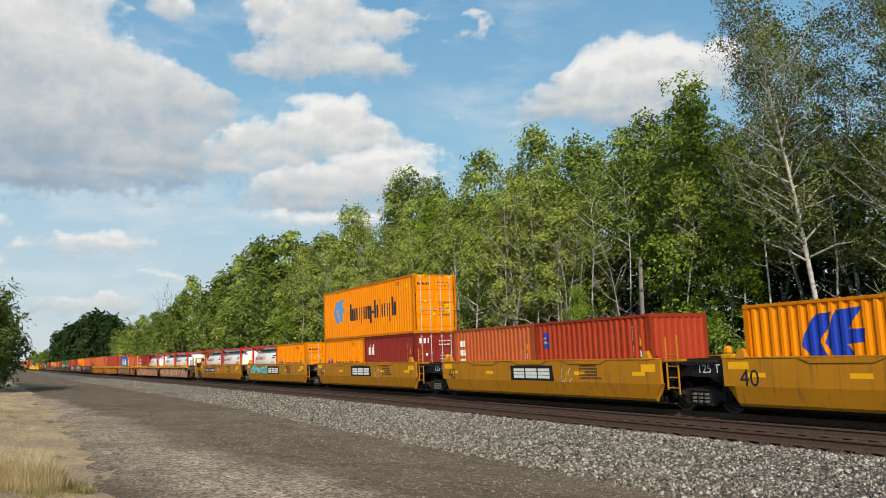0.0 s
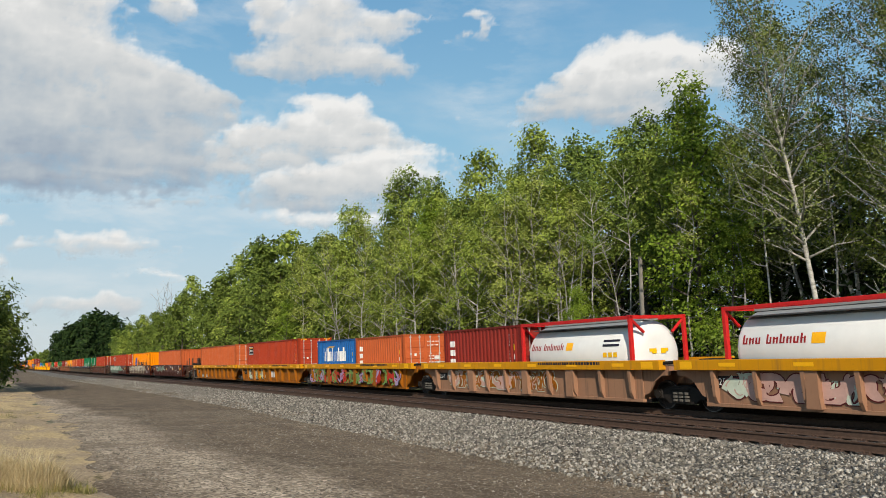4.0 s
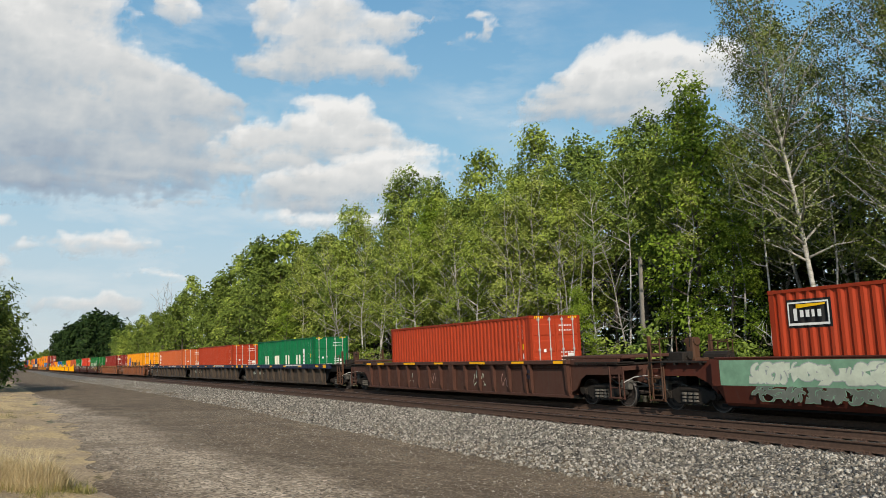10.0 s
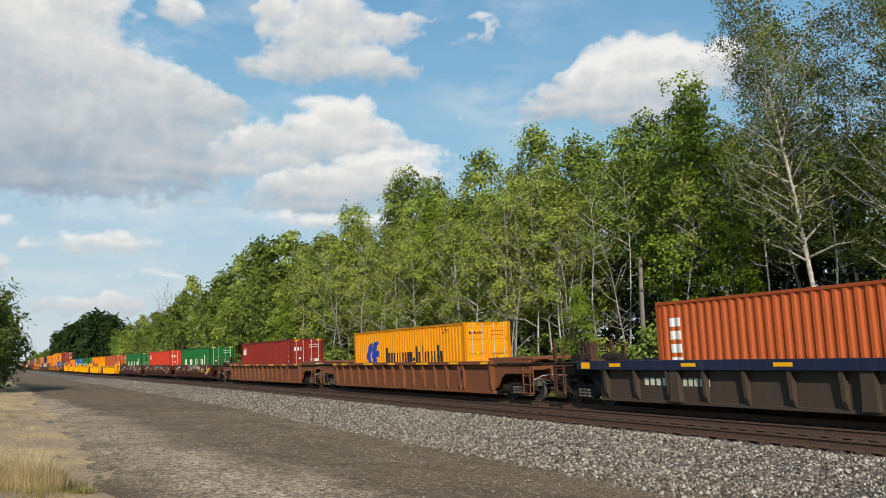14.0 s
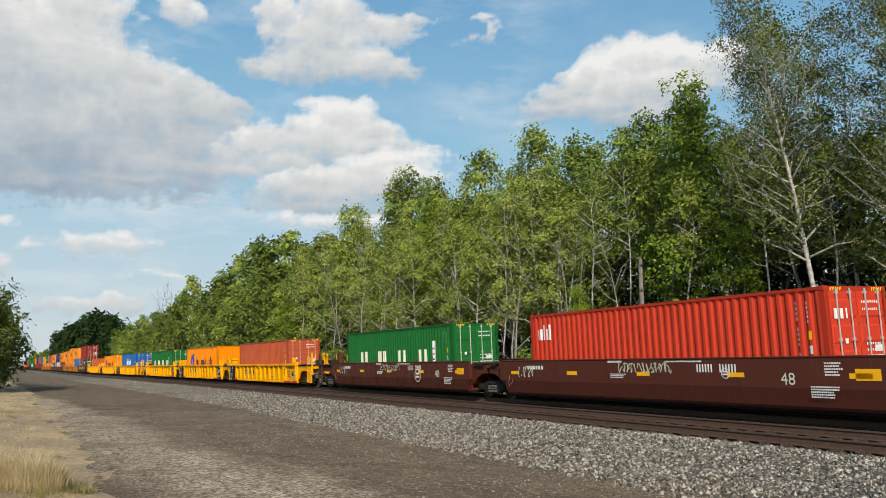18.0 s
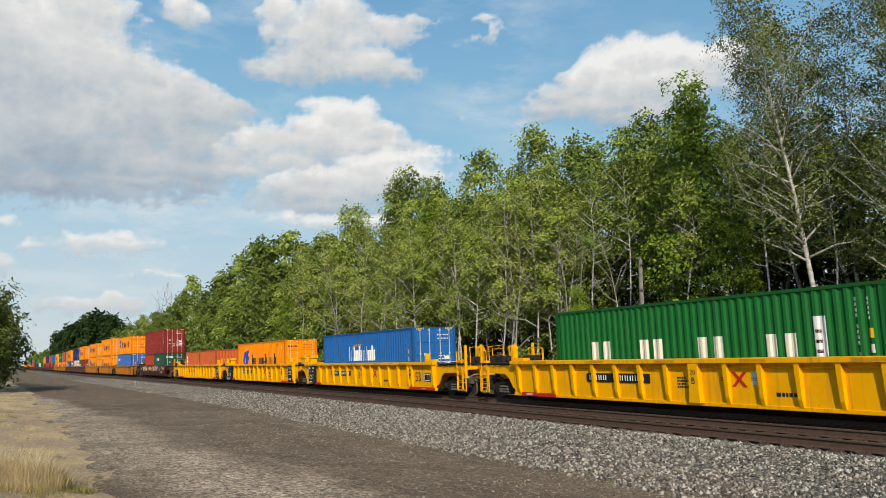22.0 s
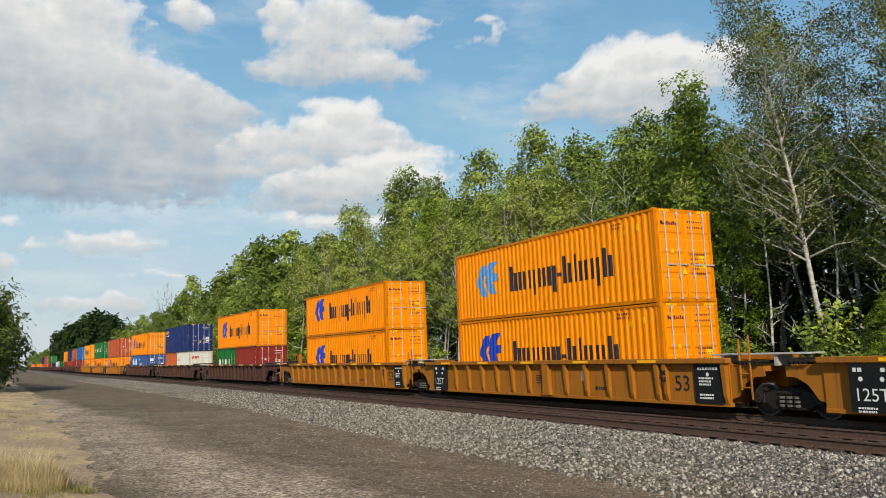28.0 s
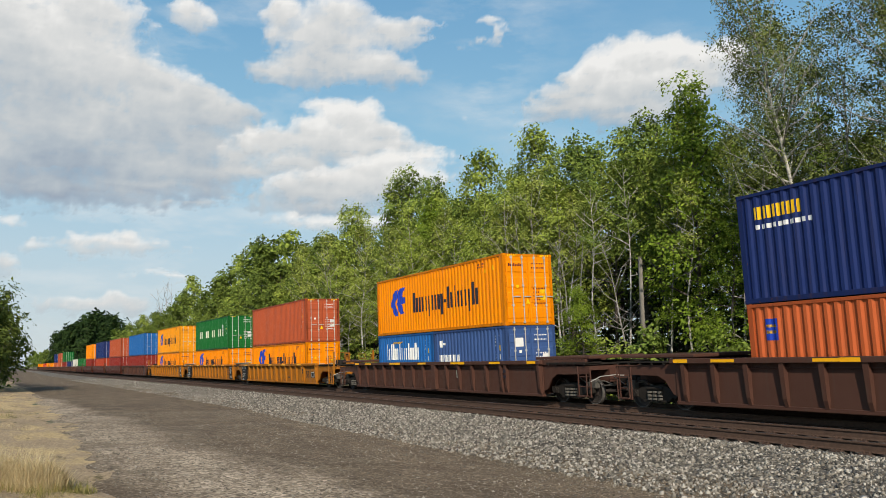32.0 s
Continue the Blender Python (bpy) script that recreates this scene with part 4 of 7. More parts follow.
def end_marks(name, rects, mat):
    """Paint on the front end: rects of y0, y1, z0, z1, just proud of the doors."""
    b = Build()
    for y0, y1, z0, z1 in rects:
        b.add([(.0165, y0, z0), (.0165, y1, z0), (.0165, y1, z1), (.0165, y0, z1)], [(0, 1, 2, 3)])
    return b.mesh(name, mat)


def word(x, z, h, pattern):
    """Plain upright bars in pairs, as long and tall as a word. t: the first bar tall, s: both short, d: the second hanging, i: one tall bar, -: a dash."""
    out, w, g = [], h * .165, h * .5
    for c in pattern:
        if c == " ":
            x += h * .35
        elif c == "-":
            out.append((x, x + h * .26, z + h * .28, z + h * .28 + w * .9))
            x += h * .34
        elif c == "i":
            out.append((x, x + w, z, z + h))
            x += w * 1.6
        else:
            top = z + h * .72
            out += [(x, x + w * 1.25, z, z + h if c == "t" else top), (x + g - w * 1.25, x + g, z - (h * .26 if c == "d" else 0), top)]
            x += g + h * .13
    return out


def side_shape(name, polys, L, mat):
    """Paint of any convex outline on the near corrugated wall; polys: corner points in x and z, anticlockwise."""
    b = Build()
    for poly in polys:
        xs = ripple_breaks(min(p[0] for p in poly), max(p[0] for p in poly), L)
        for x0, x1 in zip(xs, xs[1:]):
            piece = list(poly)
            for lim, sgn in ((x0, 1), (x1, -1)):
                cut = []
                for p, q in zip(piece, piece[1:] + piece[:1]):
                    dp, dq = (p[0] - lim) * sgn, (q[0] - lim) * sgn
                    if dp >= 0:
                        cut.append(p)
                    if dp * dq < 0:
                        k = dp / (dp - dq)
                        cut.append((lim, p[1] + (q[1] - p[1]) * k))
                piece = cut
            if len(piece) > 2:
                b.add([(x, -W2 + .008 + ripple(x, L), z) for x, z in piece], [tuple(range(len(piece)))])
    return b.mesh(name, mat)


def bars(x, z, w, h, n, rng):
    """Small unreadable print."""
    out = []
    for i in range(n):
        a = x
        while a < x + w * rng.uniform(.6, 1):
            c = rng.uniform(.025, .05)
            out.append((a, a + c, z - i * h * 1.6, z - i * h * 1.6 + h))
            a += c + .035
    return out


def marks(name, me, parent, at=(0, 0, 0), label=""):
    """Paint made of many small shapes, kept as one part."""
    return tagged(part(name, me, parent, at, label), kind="stuff")


def dress(th, brand, side=True, front=True):
    """Markings of a container by the look of its owner."""
    L, H = th["L"], th["H"]
    rng = random.Random(int(L * 10) + len(brand))
    k = lambda nm, f: cached(("mark", nm, brand, L, H), f)
    dark_print = brand in ("orange", "orange_faded", "white")
    emblem = M["light_blue_mark" if brand == "orange_faded" else "blue_mark"]
    small = M["maroon_mark" if dark_print else "white_mark"]
    if dark_print:
        ids = bars(L / 2 - 2.0, H - .3, .75, .075, 2, rng)
    else:
        ids = [(L / 2 - .86, L / 2 - .79, H - .42 - .125 * i, H - .34 - .125 * i) for i in range(13) if i not in (4, 9)] + [(L / 2 - .56, L / 2 - .5, H - .42 - .11 * i, H - .35 - .11 * i) for i in range(5)]
        part("side_tag", k("tag", lambda: side_marks("side_tag", [(L / 2 - .57, L / 2 - .44, 1.62, 1.84)], L, M["yellow_mark"])), th, label="small yellow height tag")
        part("white_tag", k("wtag", lambda: side_marks("white_tag", [(L / 2 - .57, L / 2 - .45, 1.28, 1.48)], L, M["white_mark"])), th)
    marks("side_print", k("ids", lambda: side_marks("side_print", ids, L, small)), th)
    if front:
        dp = []
        for (y, z) in ((.15, H - .42), (.15, H - .6), (.2, 1.45), (.2, 1.3), (.2, 1.15), (.2, 1.0), (.2, .85)):
            a = y
            while a < y + .62:
                c = rng.uniform(.03, .06)
                dp.append((a, a + c, z, z + .055))
                a += c + .035
        if dark_print:
            dp += [(-.98, -.9 + .07 * i, H - .5, H - .4) for i in range(1)]
            a = -.98
            for i in range(9):
                dp.append((a, a + .06, H - .52, H - .4 - (.04 if i % 3 else 0)))
                a += .085
        stripes = []
        for y0 in (-1.0, .62):
            stripes += [[(.0, y0 + .09 * i, H - .115), (.0, y0 + .09 * i + .05, H - .115), (.0, y0 + .09 * i + .09, H - .03), (.0, y0 + .09 * i + .04, H - .03)] for i in range(5)]
        if H > 2.7:
            marks("hazard_stripes", k("hz", lambda: merge_quads("hazard_stripes", stripes, M["yellow_mark"])), th, (L / 2 - .004, 0, 0), "yellow height stripes on the door header")
            part("warning_triangle", k("wt", lambda: merge_quads("warning_triangle", [[(.0165, -.2, .86), (.0165, .02, .86), (.0165, -.09, 1.08), (.0165, -.09, 1.08)]], M["yellow_mark"])), th, (L / 2, 0, 0))
        marks("door_print", k("dp", lambda: end_marks("door_print", dp, small)), th, (L / 2, 0, 0))
        marks("door_plate", k("pl", lambda: end_marks("door_plate", [(.52, .86, 1.0, 1.2), (.52, .86, 1.28, 1.44), (-.62, -.5, 1.5, 1.62)],
                                                   M["yellow_mark"] if brand in ("orange", "orange_faded") else M["white_mark"])), th, (L / 2, 0, 0))
    if not side:
        return th
    if brand in ("orange", "orange_faded"):
        z = 1.06
        if L > 7:
            x0, q = -L / 2 + 1.7, .9
            left = [[(0, .62), (.42, .02), (.78, .06), (.5, .72)], [(0, .62), (.5, .72), (.42, 1.38), (.1, .95)], [(.42, 1.38), (.5, .72), (.72, 1.02), (.86, 1.42)]]
            right = [[(.62, .66), (1.0, .1), (1.5, .14), (1.18, .62)], [(.62, .66), (1.18, .62), (1.24, .98), (.74, .98)], [(1.18, .62), (1.62, .66), (1.66, .98), (1.24, .98)], [(.74, .98), (1.24, .98), (1.62, 1.5), (.95, 1.45)]]
            marks("logo", k("lg", lambda: side_shape("logo", [[(x0 + x, q + z * .96) for x, z in p] for p in left + right], L, emblem)), th, label="plain blue emblem")
            marks("lettering", k("lt", lambda: side_marks("lettering", word(x0 + 2.5, q + .1, .97, "tsdsd-tisdt"), L, M["dark_mark"])), th, label="dark owner's lettering")
        else:
            x0 = -L / 2 + .5
            marks("logo", k("lg", lambda: side_shape("logo", [[(x0, z + .1), (x0 + .22, z - .3), (x0 + .42, z - .28), (x0 + .3, z + .5)], [(x0 + .36, z + .14), (x0 + .56, z - .26), (x0 + .84, z - .22), (x0 + .7, z + .5)], [(x0 + .6, z + .1), (x0 + .92, z + .12), (x0 + .94, z + .28), (x0 + .6, z + .28)]], L, M["blue_mark"])), th, label="plain blue emblem")
            marks("lettering", k("lt", lambda: side_marks("lettering", word(x0 + 1.3, z - .16, .56, "tsdsd-tisdt"), L, M["dark_mark"])), th, label="dark owner's lettering")
        marks("warning_sign", k("wn", lambda: side_marks("warning_sign", [(L / 2 - .85, L / 2 - .7, H - .6, H - .4), (L / 2 - 1.45, L / 2 - 1.3, H - .66, H - .5)], L, M["yellow_mark"])), th)
    elif brand == "green":
        x = -L / 2 + (1.95 if L > 7 else .5)
        rc, rr = [], (.64 if L > 7 else .5)
        z = 1.16
        for i in range(4):
            w = 1.15 if L > 7 else .62
            u, e = w * .2, w * .8
            rc += [(x, x + u * 1.5, z, z + rr), (x + e - u * 1.5, x + e, z, z + rr)]
            x += (2.3 if L > 7 else 1.0)
        marks("lettering", k("lt", lambda: side_marks("lettering", rc, L, M["cream_mark"])), th, label="large cream owner's lettering")
        xx = -L / 2 + 10.24 if L > 7 else x + .1
        part("side_panel", k("sp", lambda: side_marks("side_panel", [(xx, xx + (.36 if L > 7 else .2), 1.16, 2.18)], L, M["white_mark"])), th, label="white upright sign panel")
        marks("panel_print", k("spp", lambda: side_marks("panel_print", [(xx + .06, xx + .2, 1.3 + .24 * i, 1.38 + .24 * i) for i in range(3 if L > 7 else 1)], L, M["maroon_mark"])), th)
    elif brand == "nile":
        h = .8
        x = -L / 2 + (4.1 if L > 7 else 1.0)
        z = 1.33
        marks("lettering", k("lt", lambda: side_marks("lettering", word(x, z, h, "tiistsist"), L, M["white_mark"])), th, label="large white owner's lettering")
        part("flash", k("fl", lambda: side_marks("flash", [(x + .55, x + 1.6, z + h * 1.0, z + h * 1.12, .35)], L, M["yellow_mark"])), th, label="yellow swoosh")
        if L < 7:
            marks("web_print", k("wp", lambda: side_marks("web_print", [(x + 1.0 + .16 * i, x + 1.11 + .16 * i, 1.0, 1.14) for i in range(14)], L, M["white_mark"])), th)
    elif brand == "beacon":
        part("sign", k("sg", lambda: side_marks("sign", [(-L / 2 + .5, -L / 2 + 1.75, H - .98, H - .28)], L, M["black"])), th, label="black square sign with pale border")
        e = .012
        b = Build()
        y = -W2 + .0
        for x0, x1, z0, z1 in ((.56, 1.69, .86, .92), (.56, 1.69, .34, .38), (.56, .6, .38, .86), (1.65, 1.69, .38, .86), (.72, .82, .5, .8), (.9, 1.0, .55, .72), (1.06, 1.16, .55, .72), (1.22, 1.3, .55, .72), (1.38, 1.48, .55, .72)):
            b.add([(-L / 2 + x0, y, H - z1), (-L / 2 + x1, y, H - z1), (-L / 2 + x1, y, H - z0), (-L / 2 + x0, y, H - z0)], [(0, 1, 2, 3)])
        marks("sign_print", cached(("bp", H), lambda: b.mesh("sign_print", M["white_mark"])), th)
        b2 = Build().add([(-L / 2 + .8, y, H - .5), (-L / 2 + 1.6, y, H - .44), (-L / 2 + 1.6, y, H - .4), (-L / 2 + .8, y, H - .4)], [(0, 1, 2, 3)])
        part("beam", cached(("bb", H), lambda: b2.mesh("beam", M["yellow_mark"])), th)
    elif brand == "seaco_navy":
        marks("lettering", k("lt", lambda: side_marks("lettering", word(-L / 2 + .5, H - .72, .46, "sssss"), L, M["yellow_mark"])), th, label="yellow owner's lettering")
        marks("small_lettering", k("l2", lambda: side_marks("small_lettering", [(-L / 2 + .55 + .17 * i, -L / 2 + .67 + .17 * i, H - .98, H - .86) for i in range(10)], L, M["white_mark"])), th)
    elif brand == "seaco_grey":
        marks("lettering", k("lt", lambda: side_marks("lettering", word(-L / 2 + .9, H - .95, .5, "sssss"), L, M["white_mark"])), th, label="white owner's lettering")
        part("emblem", k("em", lambda: side_marks("emblem", [(-L / 2 + .3, -L / 2 + .75, H - .95, H - .6)], L, M["red_mark"])), th)
    elif brand == "oocl":
        marks("lettering", k("lt", lambda: side_marks("lettering", word(-L / 2 + .5, H - .95, .5, "ss") + word(-L / 2 + 1.15, H - .95, .3, "ss"), L, M["red_mark"])), th, label="red owner's lettering")
        marks("door_sign", k("ds", lambda: end_marks("door_sign", [(-.95, -.72, 1.85, 2.1), (-.66, -.44, 1.85, 2.1), (-.38, -.2, 1.85, 2.1)], M["red_mark"])), th, (L / 2, 0, 0))
    elif brand == "cronos":
        marks("lettering", k("lt", lambda: side_marks("lettering", word(.0 - L / 2 + .5, 1.15, .5, "ssssss"), L, M["white_mark"])), th, label="white owner's lettering")
        part("emblem", k("em", lambda: side_marks("emblem", [(-L / 2 + .6, -L / 2 + .9, 1.85, 2.15), (-L / 2 + .9, -L / 2 + 1.15, 1.95, 2.05)], L, M["white_mark"])), th)
        marks("door_sign", k("ds", lambda: end_marks("door_sign", [(-.8, -.4, 1.75, 2.1)], M["white_mark"])), th, (L / 2, 0, 0))
    elif brand == "upright":
        marks("lettering", k("lt", lambda: side_marks("lettering", [(-L / 2 + .5, -L / 2 + .95, H - .75 - .38 * i, H - .5 - .38 * i) for i in range(5)], L, M["white_mark"])), th, label="white upright lettering")
    elif brand == "sign":
        part("sign", k("sg", lambda: side_marks("sign", [(-L / 2 + .5, -L / 2 + .9, H - .95, H - .4)], L, M["blue_mark"])), th, label="small blue owner's sign")
        marks("sign_print", k("sp", lambda: side_marks("sign_print", [(-L / 2 + .55, -L / 2 + .85, H - .62, H - .55), (-L / 2 + .55, -L / 2 + .85, H - .78, H - .7)], L, M["yellow_mark"])), th)
    elif brand == "initials":
        marks("lettering", k("lt", lambda: side_marks("lettering", word(-L / 2 + .45, H - .95, .55, "sti"), L, M["white_mark"])), th, label="white owner's lettering")
        marks("door_sign", k("ds", lambda: end_marks("door_sign", [(-.95, -.8, 2.1, 2.35), (-.72, -.6, 2.1, 2.35), (-.5, -.44, 2.1, 2.35)], M["white_mark"])), th, (L / 2, 0, 0))
    elif brand == "capital":
        marks("lettering", k("lt", lambda: side_marks("lettering", word(-L / 2 + 1.7, 1.75, .4, "ttttit"), L, M["white_mark"])), th, label="white owner's lettering")
        marks("door_sign", k("ds", lambda: end_marks("door_sign", [(-.95 + .14 * i, -.87 + .14 * i, 2.05, 2.25) for i in range(6)], M["white_mark"])), th, (L / 2, 0, 0))
    return th


def tank(label_side=1):
    """A twenty-foot tank container: white insulated barrel in a red frame."""
    L, H = 6.058, 2.591
    th = empty("tank_container")

    def barrel():
        b = Build()
        rings, n = [], 28
        for x, r in ((-2.92, .55), (-2.86, .9), (-2.7, 1.09), (-2.6, 1.13), (2.6, 1.13), (2.7, 1.09), (2.86, .9), (2.92, .55)):
            rings.append([(x, r * math.cos(6.2832 * i / n), 1.32 + r * math.sin(6.2832 * i / n)) for i in range(n)])
        return fixed(b.loft(rings).mesh("barrel", M["tank_white"], True))

    def side():
        b = Build()
        y = -W2
        b.box(-L / 2, L / 2, y, y + .1, H - .12, H - .01, .01).box(-L / 2, L / 2, y, y + .1, .02, .16, .01)
        return fixed(b.mesh("side_frame", M["tank_red"]))

    def end():
        b = Build()
        for s in (-1, 1):
            b.box(-.12, 0, s * W2 - (.12 if s > 0 else 0), s * W2 + (.12 if s < 0 else 0), 0, H, .01)
            b.rod((-.06, s * (W2 - .1), .14), (-.06, s * .55, .62), .05)
            b.rod((-.06, s * (W2 - .1), H - .14), (-.06, s * .62, H - .55), .05)
        b.box(-.12, 0, -W2 + .12, W2 - .12, H - .12, H - .01).box(-.12, 0, -W2 + .12, W2 - .12, .02, .14)
        return fixed(b.mesh("end_frame", M["tank_red"]))

    part("barrel", cached("tank_barrel", barrel), th)
    sf, ef = cached("tank_side", side), cached("tank_end", end)
    for a in (0, math.pi):
        part("side_frame", sf, th, turn=(0, 0, a))
        part("end_frame", ef, th, (L / 2 * math.cos(a), 0, 0), turn=(0, 0, a))
    walkway = cached("tank_walk", lambda: fixed(Build().box(-2.7, 2.7, -.3, .3, 2.44, 2.5).box(-2.55, 2.55, -.95, -.3, 2.28, 2.31).mesh("walkway", M["tank_grey"])))
    part("walkway", walkway, th)
    cover = cached("tank_cover", lambda: band_on_barrel(-2.6, 2.6, 52, 80, M["tank_grey"], "weathered_top"))
    part("weathered_top", cover, th, label="dirty grey upper band of the tank skin")
    marks("lettering", cached("tank_letters", lambda: band_letters()), th, label="dark red owner's lettering")
    part("hazard_plate", cached("tank_haz", lambda: band_on_barrel(-.45, -.08, 11, 25, M["reflector"], "hazard_plate")), th, label="orange hazard plate")
    marks("small_print", cached("tank_small", lambda: fixed(merge([band_on_barrel(-2.0 + .5 * i, -1.6 + .5 * i, -14, -10, M["dark_mark"], "p") for i in range(4)] +
                                                               [band_on_barrel(1.5, 2.3, 24 - 8 * i, 28 - 8 * i, M["dark_mark"], "p") for i in range(2)], "small_print", M["dark_mark"]))), th)
    marks("warning_sign", cached("tank_warn", lambda: merge([band_on_barrel(1.55 + .25 * i, 1.73 + .25 * i, -2, 6, M["yellow_mark"], "p") for i in range(3)], "warning_sign", M["yellow_mark"])), th)

    def badge():
        b = Build()
        b.box(2.94, 2.95, -.4, -.1, 1.42, 1.52).box(2.94, 2.95, .1, .4, 1.42, 1.52).box(2.94, 2.95, -.3, -.1, 1.36, 1.42).box(2.94, 2.95, .1, .3, 1.36, 1.42)
        return b.mesh("badge", M["yellow_mark"])

    part("badge", cached("tank_badge", badge), th, label="yellow winged emblem on the tank end")
    th["L"], th["H"] = L, H
    return th


def band_on_barrel(x0, x1, a0, a1, mat, name):
    """A patch on the near side of the barrel, between two angles above its middle."""
    b, r = Build(), 1.136
    n = max(2, int((a1 - a0) / 7) + 1)
    b.loft([[(x, -r * math.cos(radians(a0 + (a1 - a0) * i / n)), 1.32 + r * math.sin(radians(a0 + (a1 - a0) * i / n))) for i in range(n + 1)] for x in (x0, x1)], closed=False)
    return b.mesh(name, mat)


def merge(meshes, name, mat):
    b = Build()
    for me in meshes:
        b.add([tuple(v.co) for v in me.vertices], [tuple(p.vertices) for p in me.polygons])
    return b.mesh(name, mat)


def band_letters():
    ms, x = [], -2.5
    for i, c in enumerate("tss tstsst"):
        if c == " ":
            x += .14
            continue
        h = 13 if c == "t" else 9
        ms.append(band_on_barrel(x, x + .055, 12, 12 + h, M["dull_red_mark"], "p"))
        ms.append(band_on_barrel(x + .1, x + .15, 12, 21, M["dull_red_mark"], "p"))
        ms.append(band_on_barrel(x + .05, x + .1, 12 + 6 * (i % 2), 14 + 5 * (i % 2), M["dull_red_mark"], "p"))
        x += .2
    return merge(ms, "lettering", M["dull_red_mark"])


# ---- well cars ----
def text_mesh(words, size, mat, thick=0.002):
    """Flat letters that face -y and read along +x, set from the middle."""
    cu = bpy.data.curves.new("letters", "FONT")
    cu.body, cu.size, cu.align_x, cu.align_y = words, size, "CENTER", "CENTER"
    cu.resolution_u = 3
    tmp = bpy.data.objects.new("letters", cu)
    me = bpy.data.meshes.new_from_object(tmp)
    bpy.data.objects.remove(tmp)
    bpy.data.curves.remove(cu)
    for v in me.vertices:
        v.co = (v.co.x, 0, v.co.y)
    me.materials.clear()
    me.materials.append(mat)
    return me


def sideframe_mesh():
    b = Build()
    y0, y1 = -1.09, -.93
    out = [(-1.12, .40), (-1.12, .58), (-.72, .60), (-.42, .70), (.42, .70), (.72, .60), (1.12, .58), (1.12, .40), (.80, .42), (.46, .20), (-.46, .20), (-.80, .42)]
    b.prism(out, y0, y1)
    for s in (-1, 1):
        b.rod((s * .89, -1.17, .46), (s * .89, -1.02, .46), .11, 10)
        b.box(s * .89 - .15, s * .89 + .15, -1.12, -.9, .34, .56, .02)
    b.box(-.5, .5, -1.12, -1.06, .22, .28).box(-.34, .34, -1.125, -1.07, .58, .66, .02)
    return fixed(b.mesh("side_frame", M["truck"]))


def springs_mesh():
    b = Build()
    for x in (-.22, 0, .22):
        for z in (.28, .38, .48):
            b.rod((x, -1.1, z), (x, -1.1, z + .06), .085, 8)
    return fixed(b.mesh("spring_nest", M["spring_steel"]))


def wheelset_mesh():
    b = Build()
    b.rod((0, -1.05, 0), (0, 1.05, 0), .075, 10)
    for s in (-1, 1):
        n = 18
        rings = []
        for y, r in ((.68, .445), (.712, .45), (.714, .42), (.80, .415), (.805, .36), (.77, .33), (.76, .16), (.82, .14), (.82, .07)):
            rings.append([(r * math.cos(6.2832 * i / n), s * y, r * math.sin(6.2832 * i / n)) for i in range(n)])
        b.loft(rings)
        for i in range(4):
            a = i * 1.5708
            b.rod((.24 * math.cos(a), s * .775, .24 * math.sin(a)), (.24 * math.cos(a), s * .785, .24 * math.sin(a)), .035, 8)
    return fixed(b.mesh("wheelset", M["wheel"]))


def tread_mesh():
    b = Build()
    n = 20
    for y in (-.815, .70):
        b.loft([[(q * math.cos(6.2832 * i / n), yy, q * math.sin(6.2832 * i / n)) for i in range(n)] for yy, q in ((y, .40), (y, .424), (y + .115, .424), (y + .115, .40))], caps=False)
    return fixed(b.mesh("tread", M["tread_steel"]))


WHEELS = []


def truck_unit(parent, x, S, far=False):
    """A four-wheeled truck: side frames, bolster, springs and two wheelsets."""
    b = cached("bolster", lambda: fixed(Build().box(-.25, .25, -1.0, 1.0, .45, .72, .03).box(-.35, .35, -.35, .35, .72, .86, .03).mesh("truck", M["truck"])))
    t = part("truck", b, parent, (x, 0, 0), "dusty cast steel wheel truck")
    sf, sp, ws = cached("sideframe", sideframe_mesh), cached("springs", springs_mesh), cached("wheelset", wheelset_mesh)
    for a in (0, math.pi):
        part("side_frame", sf, t, turn=(0, 0, a))
        if not far:
            tagged(part("spring_nest", sp, t, turn=(0, 0, a)), kind="stuff")
    for dx in (-.89, .89):
        w = part("wheelset", ws, t, (dx, 0, .42))
        if not far:
            part("tread", cached("tread", tread_mesh), w, label="bright worn wheel tread")
        WHEELS.append((w, S + x + dx, dx))


STYLE = {  # well length, truck offset, paint of side, paint of top chord, smooth or ribbed, words
    "tan": (12.7, 7.88, "car_tan", "car_tan", "smooth", "ochre-tan smooth-sided well car with dark end panels"),
    "ochre": (12.7, 7.9, "car_ochre", "car_chord", "flange", "ochre posted well car with yellow top flange and graffiti"),
    "pale": (12.7, 7.9, "car_pale_rust", "car_chord", "flange", "rusty whitish posted well car covered in graffiti"),
    "kcs": (15.2, 9.12, "car_brown", "car_brown", "smooth", "dark brown smooth-sided well car with yellow reflectors"),
    "grey": (16.6, 9.83, "car_steel_grey", "car_blue_flange", "flange", "weathered grey posted well car with blue top flange"),
    "brown": (16.6, 9.83, "car_rib_brown", "car_rib_brown", "ribbed", "dusty dark brown ribbed well car"),
    "rust": (16.6, 9.83, "car_rust_tan", "car_rust_tan", "ribbed", "rusty tan-brown ribbed well car"),
    "yellow": (16.6, 9.83, "car_yellow", "car_yellow", "ribbed", "bright yellow ribbed well car with red lower end stripes"),
    "otan": (16.6, 9.83, "car_orange_tan", "car_orange_tan", "ribbed", "weathered orange-tan ribbed well car"),
    "brown48": (15.2, 9.6, "car_brown", "car_brown", "smooth", "dark brown smooth-sided well car with painted graffiti"),
}
FLOOR_Z = 0.30
MOVERS = []          # thing, place along the train, height


